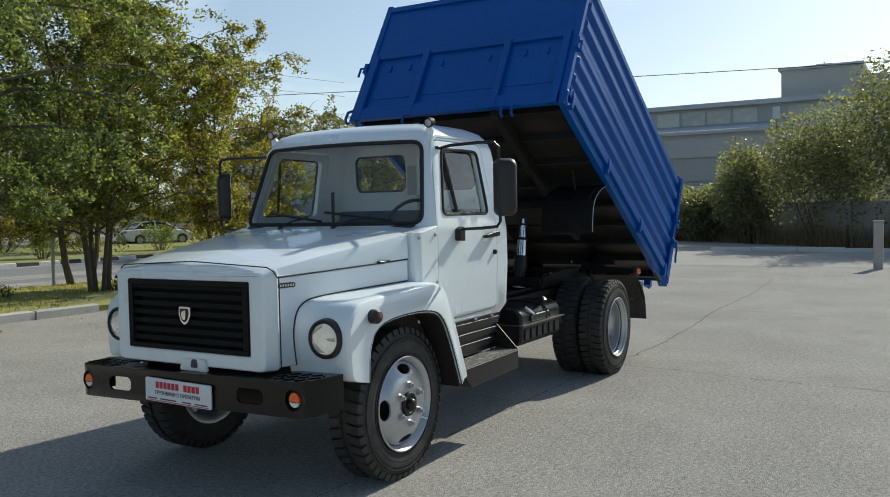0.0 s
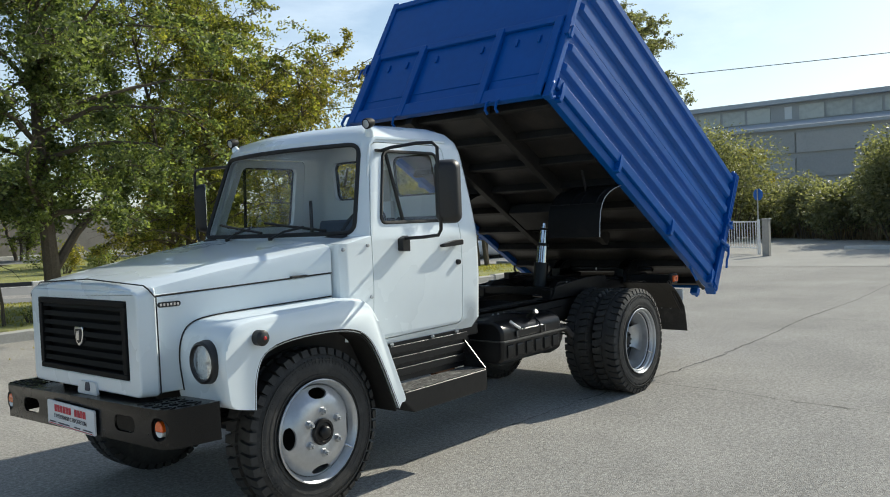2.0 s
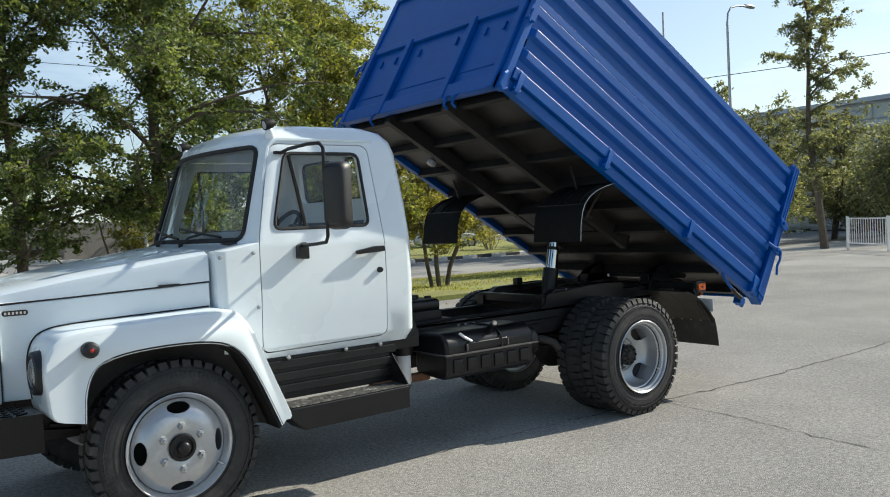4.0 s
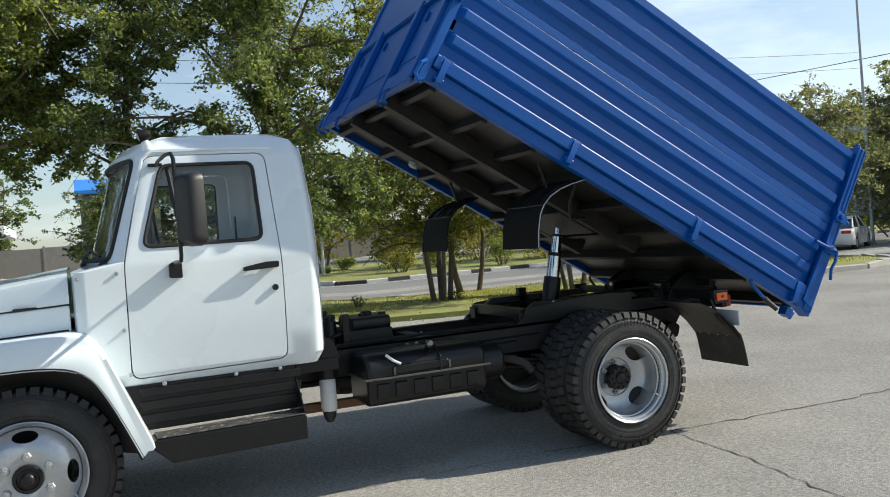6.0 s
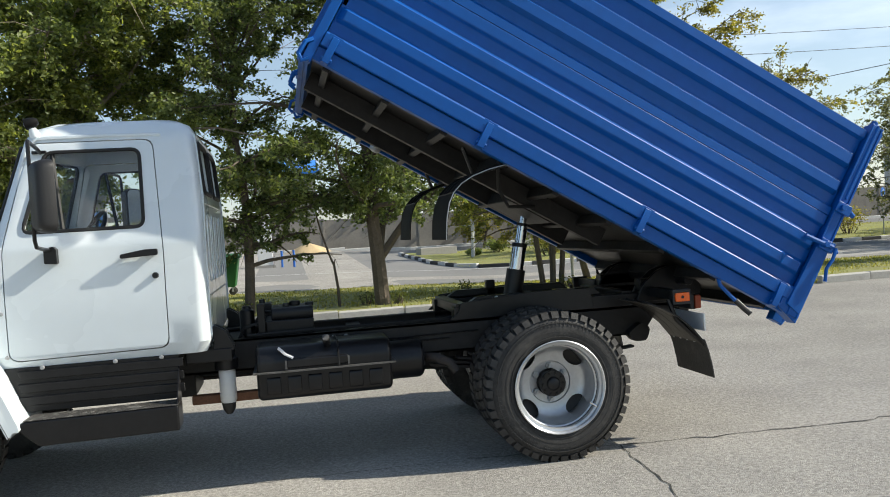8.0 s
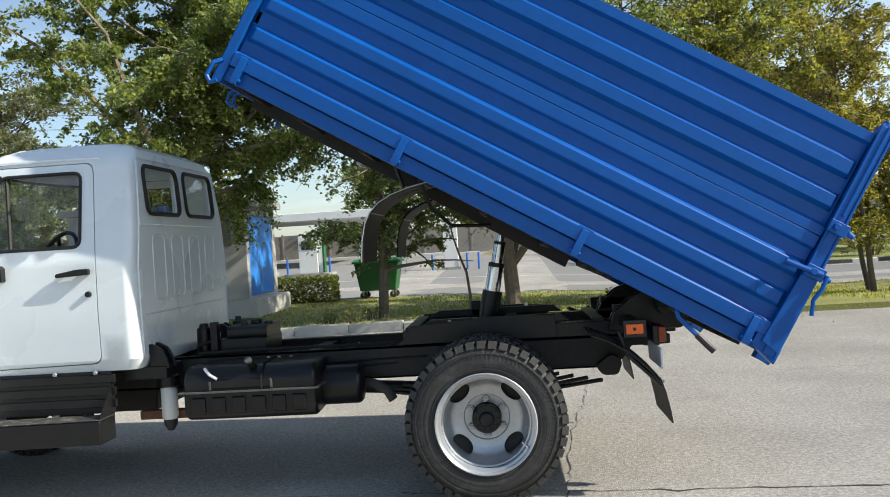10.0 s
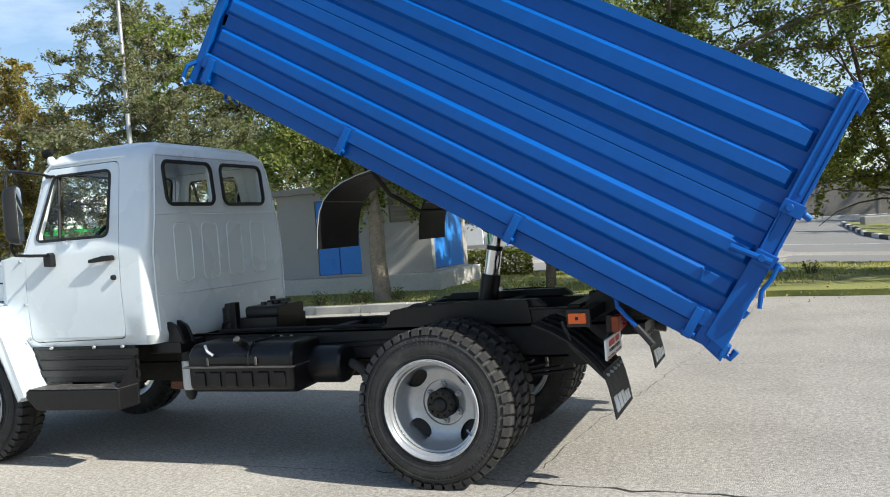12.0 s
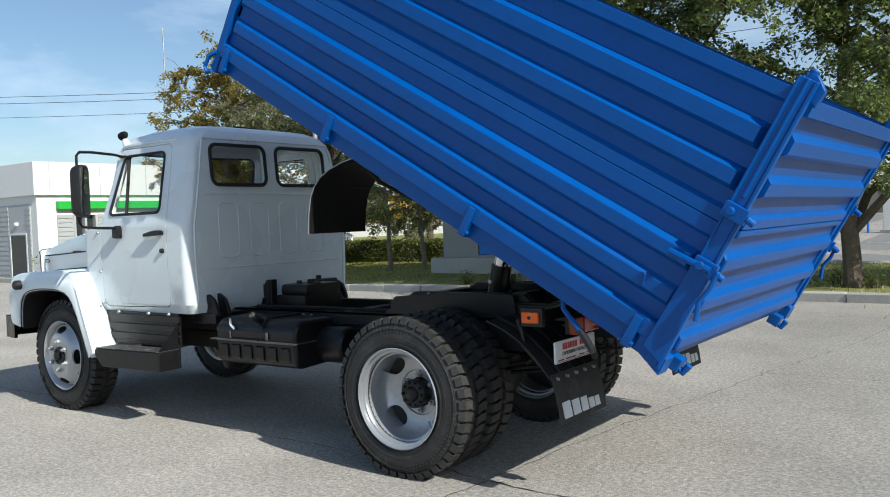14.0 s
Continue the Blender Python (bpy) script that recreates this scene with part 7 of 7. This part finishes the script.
lamp_post(29.1, 15.0, 9.6, 1.4, 0, "galvanised street lamp with a curved arm")
lamp_post(34.5, 22.4, 12.5, 0, 0, "tall thin mast beyond the road")
lamp_post(-11.0, 13.2, 9.0, 0, 0, "tall plain galvanised mast by the strip")
lamp_post(-50, 36, 17, 0, 0, "thin tall mast far behind the station")
for x, y, h in ((10.4, 17.55, 3.4), (12.0, 37.4, 5.5), (16.5, 38, 2.2)):
    p = thing("steel_post", "plain galvanised sign post set in the grass", "post", (x, y, land(x, y) + 0.05), "steel posts")
    part("post", tube(B(), [(0, 0, -0.1), (0, 0, h)], 0.05, 10), STEEL, p)
    part("cap", lathe(B(), [(0.055, h - 0.02), (0.055, h + 0.01), (0.0, h + 0.02)], "z", (0, 0, 0), 10), STEEL, p)


def round_sign(x, y, az):
    p = thing("road_sign", "blue round road sign with white arrow on a post", "road sign", (x, y, land(x, y)), rz=az)
    part("post", tube(B(), [(0, 0, -0.1), (0, 0, 2.4)], 0.03, 8), STEEL, p)
    part("disc", lathe(B(), [(0.0, -0.05), (0.24, -0.05), (0.26, -0.045), (0.26, -0.03), (0.0, -0.03)], "y", (0, 0, 2.15), 28), SIGNBLUE, p, "blue disc")
    part("arrow", prism(B(), [(-0.03, 1.98), (0.03, 1.98), (0.03, 2.19), (0.09, 2.19), (0, 2.33), (-0.09, 2.19), (-0.03, 2.19)], "y", -0.062, -0.05), PLATE, p, "white arrow")
    return p


round_sign(33.5, 8.4, 68)
round_sign(31.5, 31.0, 30)

# overhead wires
for i, (p0, p1, sag, r) in enumerate([((66.5, -30, 11.25), (41, 58, 11.25), 0.35, 0.025), ((-70, 20, 12.8), (-14, 62, 13.6), 0.8, 0.02), ((-70, 19, 12.2), (-14, 61, 12.9), 0.8, 0.02), ((-70, 18, 11.0), (-14, 60, 11.8), 0.8, 0.016),
                                      ((-20, 52, 15), (70, 52, 16), 1.0, 0.02), ((-20, 52, 13.5), (70, 52, 14.5), 1.0, 0.02)]):
    a, c = Vector(p0), Vector(p1)
    pts = [a.lerp(c, t / 20) - Vector((0, 0, sag * 4 * (t / 20) * (1 - t / 20))) for t in range(21)]
    tagged(part("overhead_wire", tube(B(), pts, r, 5), SEAL), "thin dark overhead power wire against the sky", "wire", "overhead wires")

# factory behind the fence
fac = thing("factory_building", "long grey concrete factory hall with a clerestory band", "building", (60.3, -45, -0.2), rz=90)
LENF = 112.0
part("wall", box(B(), 0, LENF, -14, -0.10, 0, 7.4), FACW, fac, "concrete hall wall")
part("lower_roof", prism(B(), [(0.25, 7.35), (0.25, 7.6), (-4.0, 8.35), (-4.0, 8.0)], "x", -0.3, LENF + 0.3), ROOFM, fac, "sloping grey sheet roof")
part("clerestory_wall", box(B(), 0, LENF, -14, -4.0, 7.5, 9.75), FACW, fac, "clerestory wall")
part("upper_roof", prism(B(), [(-3.4, 9.7), (-3.4, 10.05), (-9, 10.5), (-14.5, 10.05), (-14.5, 9.7)], "x", -0.4, LENF + 0.4), ROOFM, fac, "low upper roof with pale fascia")
part("penthouse", box(B(), 46.0, 51.6, -12, -5.5, 10.0, 12.3), FACW, fac, "grey penthouse block on the roof")
part("penthouse_roof", box(B(), 45.8, 51.8, -12.3, -5.2, 12.3, 12.5), ROOFM, fac, "flat penthouse roof")
part("penthouse_wing", box(B(), 40.0, 46.0, -12, -6.0, 10.0, 11.6), FACW, fac)
part("aerial", tube(B(), [(48.8, -8, 12.4), (48.8, -8, 13.1)], 0.04, 5), STEEL, fac)
part("aerial_bar", tube(B(), [(48.2, -8, 12.95), (49.4, -8, 12.95)], 0.03, 5), STEEL, fac)

# fence wall of the yard, with posts and panels, and the far wall
def wall_run(name, x0, y0, x1, y1, h, label, material, seg=3.0):
    ln = math.hypot(x1 - x0, y1 - y0)
    n = max(1, round(ln / seg))
    az = math.degrees(math.atan2(y1 - y0, x1 - x0))
    w = thing(name, label, "wall", (x0, y0, land((x0 + x1) / 2, (y0 + y1) / 2) - 0.1), "", "structure", az)
    for i in range(n):
        a, c = ln * i / n, ln * (i + 1) / n
        part("panel", box(B(), a + 0.06, c - 0.06, -0.06, 0.06, 0, h * (1 + 0.015 * ((i * 7) % 3 - 1))), material, w, bevel=0.012)
    for i in range(n + 1):
        a = ln * i / n
        part("post", box(B(), a - 0.07, a + 0.07, -0.09, 0.09, 0, h + 0.08), CONC_D, w, bevel=0.01)
    return w


# The walls' shade is painted by giving them the darker brown concrete.
wall_run("wall_far", -34, 50.5, 66, 50.5, 2.5, "long brown-grey concrete panel wall beyond the forecourt", CONC_D, 3.2)
wall_run("wall_yard", 29.6, -20, 29.6, -3.2, 1.9, "concrete yard wall below the bushes, its shade in the dark tone", CONC_D)
wall_run("wall_yard_bend", 29.6, -3.2, 52, 21, 1.9, "concrete yard wall below the bushes, its shade in the dark tone", CONC_D)

# shed beyond the far wall
shed = thing("distant_shed", "grey shed with a bright blue sheet roof beyond the wall", "shed", (1.0, 58.0, land(1, 58)))
part("wall", box(B(), -0.5, 3.6, -2, 6, -0.2, 5.6), CONC, shed, "grey rendered wall")
part("roof", prism(B(), [(-2.6, 5.5), (-2.6, 5.75), (2, 6.9), (6.6, 5.75), (6.6, 5.5), (2, 6.6)], "x", -0.8, 3.9), BLUEDOOR, shed, "blue sheet roof")
# dry reeds at the foot of the yard wall
rr = np.random.RandomState(5)
v, f = [], []
for i in range(9000):
    t = rr.uniform(0, 1)
    x, y = (29.2, -20 + 16.8 * t / 0.35) if t < 0.35 else (29.2 + 22 * (t - 0.35) / 0.65, -3.4 + 23.8 * (t - 0.35) / 0.65)
    x, y, h, a = x - abs(rr.normal(0, 0.5)), y - abs(rr.normal(0, 0.3)), rr.uniform(0.35, 1.1), rr.uniform(0, math.pi)
    c, q = 0.02 * math.cos(a), 0.02 * math.sin(a)
    k = len(v)
    v += [(x - c, y - q, 0.0), (x + c, y + q, 0.0), (x + rr.normal(0, 0.1), y + rr.normal(0, 0.1), h)]
    f.append((k, k + 1, k + 2))
me = bpy.data.meshes.new("dry_reeds")
me.from_pydata(v, [], f)
me.materials.append(leaf_mat("dry_reed", (0.10, 0.075, 0.05), (0.30, 0.23, 0.15), 0.3))
tagged(new("dry_reeds", me), "dry brown reeds and weeds along the yard wall", "reeds", "", "stuff")

# white railing
def railing(x0, y0, x1, y1):
    ln = math.hypot(x1 - x0, y1 - y0)
    az = math.degrees(math.atan2(y1 - y0, x1 - x0))
    r = thing("railing", "white painted steel bar railing", "railing", (x0, y0, land(x0, y0)), "railing sections", rz=az)
    for z in (0.22, 1.12):
        part("rail", box(B(), 0, ln, -0.022, 0.022, z - 0.022, z + 0.022), PLATE, r)
    n = int(ln / 0.16)
    bar = bpy.data.meshes.new("bar")
    bb = tube(B(), [(0, 0, 0.22), (0, 0, 1.12)], 0.013, 6)
    bb.to_mesh(bar)
    bb.free()
    bar.materials.append(PLATE)
    for i in range(1, n):
        place("bar", bar, r, "", 0, Matrix.Translation((ln * i / n, 0, 0)), 0)
    for x in (0.0, ln):
        part("post", box(B(), x - 0.04, x + 0.04, -0.04, 0.04, -0.1, 1.2), PLATE, r, bevel=0.006)


railing(25.6, 5.6, 27.2, 7.8)
railing(27.4, 8.0, 29.0, 10.2)
railing(37.0, 19.0, 38.6, 21.4)
railing(38.8, 21.6, 40.4, 24.0)
for x, y in ((24.6, 5.0), (19.6, -2.54)):
    p = thing("gate_post", "short weathered concrete gate post", "post", (x, y, 0), "gate posts")
    part("post", box(B(), -0.11, 0.11, -0.11, 0.11, -0.1, 1.2), CONC, p, bevel=0.02)
    part("cap", box(B(), -0.13, 0.13, -0.13, 0.13, 1.2, 1.24), CONC, p, bevel=0.01)
    part("hinge", box(B(), 0.11, 0.15, -0.03, 0.03, 0.3, 0.9), RUST, p)


def car(x, y, az, paint, label):
    """A parked saloon: body, glass, four wheels, lamps. Its nose looks along local +x."""
    c = thing("car", label, "car", (x, y, land(x, y)), "parked cars", rz=az)
    low = [(-2.15, 0.42), (-2.2, 0.62), (-2.1, 0.90), (-1.5, 0.98), (0.85, 0.96), (1.75, 0.82), (2.15, 0.66), (2.18, 0.40), (2.0, 0.24), (-2.0, 0.24)]
    b = B()
    rings = []
    for yy, k in ((-0.86, 0.965), (-0.80, 0.995), (-0.4, 1.0), (0.4, 1.0), (0.80, 0.995), (0.86, 0.965)):
        rings.append([(px * k, yy, pz if pz < 0.5 else pz * (k if abs(yy) > 0.82 else 1)) for px, pz in round_poly(low, 0.12, 3)])
    body_s = solid(loft(b, rings))
    for wx in (-1.32, 1.33):
        cut(body_s, solid(lathe(B(), [(0.0, -1.2), (0.36, -1.2), (0.36, 1.2), (0.0, 1.2)], "y", (wx, 0, 0.31), 20)))
    me = body_s.data
    bpy.data.objects.remove(body_s)
    me.materials.clear()
    me.materials.append(paint)
    body_p = place("body", me, c, "painted car body", smooth=40)
    roof = [(-1.75, 0.95), (-1.15, 1.36), (-0.5, 1.46), (0.15, 1.43), (1.0, 0.95)]
    part("glass", loft(B(), [[(px, yy * (1 - (pz - 0.95) * 0.32), pz - 0.012) for px, pz in roof] for yy in (-0.78, 0.78)]), WINDARK, c, "dark tinted glass")
    rb = B()
    prism(rb, [(-1.2, 1.35), (-0.5, 1.475), (0.15, 1.445), (0.3, 1.36), (0.12, 1.40), (-0.5, 1.43), (-1.1, 1.32)], "y", -0.64, 0.64)
    for s in (-1, 1):
        for (xa, za), (xb, zb) in (((-1.75, 0.96), (-1.15, 1.37)), ((-0.32, 0.96), (-0.35, 1.45)), ((1.02, 0.96), (0.22, 1.42))):
            tube(rb, [(xa, s * 0.785, za), (xb, s * (0.785 * (1 - (zb - 0.95) * 0.32)), zb)], 0.035, 6)
    part("roof", rb, paint, c, "painted roof and pillars")
    for wx in (-1.32, 1.33):
        for s in (-1, 1):
            w = part("wheel", lathe(B(), [(0.20, -0.09), (0.28, -0.10), (0.315, -0.07), (0.315, 0.07), (0.28, 0.10), (0.20, 0.09)], "y", (0, 0, 0), 24, closed=True), RUBBER, c, "", m=Matrix.Translation((wx, s * 0.76, 0.315)))
            part("rim", lathe(B(), [(0.0, s * 0.07), (0.06, s * 0.085), (0.19, s * 0.075), (0.205, s * 0.09), (0.205, 0)], "y", (0, 0, 0), 20), SILVER, w)
    for s in (-1, 1):
        part("tail_lamp", box(B(), -2.16, -2.0, s * 0.6 - 0.2, s * 0.6 + 0.2, 0.74, 0.88), RED, c, "red tail lamp", bevel=0.02)
        part("headlamp", box(B(), 1.85, 2.1, s * 0.6 - 0.18, s * 0.6 + 0.18, 0.62, 0.74), CHROME, c, "clear headlamp", bevel=0.02)
    return c


car(32.0, 38.4, -20, CARW, "white saloon car parked on the far lawn")
car(31.6, 21.6, 30, CARW, "white saloon car on the road")

# clerestory panes and wall panels of the factory
pane = bpy.data.meshes.new("pane")
bb = box(B(), -0.9, 0.9, -0.04, 0.04, -0.55, 0.55)
bb.to_mesh(pane)
bb.free()
pane.materials.append(CLERE)
for i in range(52):
    if i in (17, 24, 29):
        # Opaque white panels paint the bright sky behind missing panes.
        part("sky_gap_panel", box(B(), 3.45 + i * 2.0, 4.0 + i * 2.0, -4.02, -3.96, 8.5, 9.45), WHITEB, fac, "white panel painted as sky seen through a missing pane")
        continue
    place("pane", pane, fac, "", 0, Matrix.Translation((4 + i * 2.0, -3.97, 8.95)), 0)
panel = bpy.data.meshes.new("wall_panel")
bb = box(B(), -2.94, 2.94, -0.09, 0.05, -0.72, 0.72)
bb.to_mesh(panel)
bb.free()
panel.materials.append(FACW)
for i in range(18):
    for j in range(4):
        place("wall_panel", panel, fac, "", 0, Matrix.Translation((3 + i * 6.0, 0, 1.0 + j * 1.78)), 0)

# concrete block on the corner of the far lawn
blk = tagged(part("concrete_block", box(B(), -1.1, 1.1, -0.35, 0.35, -0.1, 0.42), CONC, None, "", m=pose(10.4, 40.0, land(10.4, 40.0) + 0.1, 0, 0, 12), bevel=0.05), "weathered concrete block lying on the lawn corner", "concrete block")
# kerb stones
def kerb_line(name, pts, mats, label, w=0.15, h=0.15, seg=1.0, seed=1):
    rnd = random.Random(seed)
    k = thing(name, label, "kerb", (0, 0, 0), "", "structure")
    meshes = []
    for mt in mats:
        for v in range(2):
            me = bpy.data.meshes.new("kerb_stone")
            b = B()
            loft(b, [[(x, y, -0.15) for x, y in ((-seg / 2 + 0.008, -w / 2), (seg / 2 - 0.008, -w / 2), (seg / 2 - 0.008, w / 2), (-seg / 2 + 0.008, w / 2))],
                     [(x, y, h - 0.02) for x, y in ((-seg / 2 + 0.008, -w / 2), (seg / 2 - 0.008, -w / 2), (seg / 2 - 0.008, w / 2), (-seg / 2 + 0.008, w / 2))],
                     [(x, y, h - 0.004 * v) for x, y in ((-seg / 2 + 0.02, -w / 2 + 0.025), (seg / 2 - 0.02 - 0.03 * v, -w / 2 + 0.025), (seg / 2 - 0.02, w / 2 - 0.012), (-seg / 2 + 0.02, w / 2 - 0.012))]])
            bmesh.ops.recalc_face_normals(b, faces=b.faces[:])
            b.to_mesh(me)
            b.free()
            me.materials.append(mt)
            meshes.append(me)
    n = 0
    for (x0, y0), (x1, y1) in zip(pts, pts[1:]):
        ln = math.hypot(x1 - x0, y1 - y0)
        az = math.degrees(math.atan2(y1 - y0, x1 - x0))
        cnt = max(1, round(ln / seg))
        for i in range(cnt):
            t = (i + 0.5) / cnt
            x, y = x0 + (x1 - x0) * t, y0 + (y1 - y0) * t
            me = meshes[(n % len(mats)) * 2 + rnd.randint(0, 1)]
            ob = place("kerb_stone", me, k, "", 0, pose(x, y + rnd.gauss(0, 0.012), land(x, y) + rnd.gauss(0, 0.010), rnd.gauss(0, 1.0), rnd.gauss(0, 0.7), az + rnd.gauss(0, 0.6)) @ Matrix.Diagonal((ln / cnt / seg, 1, 1, 1)), 0)
            n += 1
    return k


kerb_line("kerb_near", [(-30, 9.15), (3.0, 9.15), (5.4, 9.12)], [KERB], "weathered pale concrete kerb of the lot", 0.17, 0.16, 1.0, 2)
kerb_line("kerb_end", [(12.2, 8.5), (17.5, 8.6), (19.2, 9.2), (20.4, 10.1), (21.6, 12.1), (22.0, 14.0)], [KERB], "weathered pale concrete kerb round the strip end", 0.17, 0.15, 1.0, 3)
kerb_line("kerb_far", [(8.6, 42), (8.9, 33.2), (9.5, 30.6), (10.3, 29.5), (11.6, 29.08), (60, 29.08)], [KERB_W, KERB_B], "black and white painted kerb of the lawn", 0.17, 0.17, 1.0, 4)
kerb_line("kerb_station", [(-60, 29.08), (-14, 29.08)], [KERB_W, KERB_B], "black and white painted kerb", 0.17, 0.17, 1.0, 5)
kerb_line("kerb_wall", [(-34, 49.6), (60, 49.6)], [KERB_W], "white painted kerb before the far wall", 0.2, 0.2, 2.0, 6)
kerb_line("kerb_strip", [(-30, 17.95), (17.0, 17.95)], [KERB], "low concrete edging along the road", 0.15, 0.10, 1.0, 7)
kerb_line("kerb_yard", [(20.2, -14), (27.8, -2.6), (28.6, 3.6)], [KERB_W], "pale kerb before the yard wall", 0.3, 0.14, 1.5, 8)
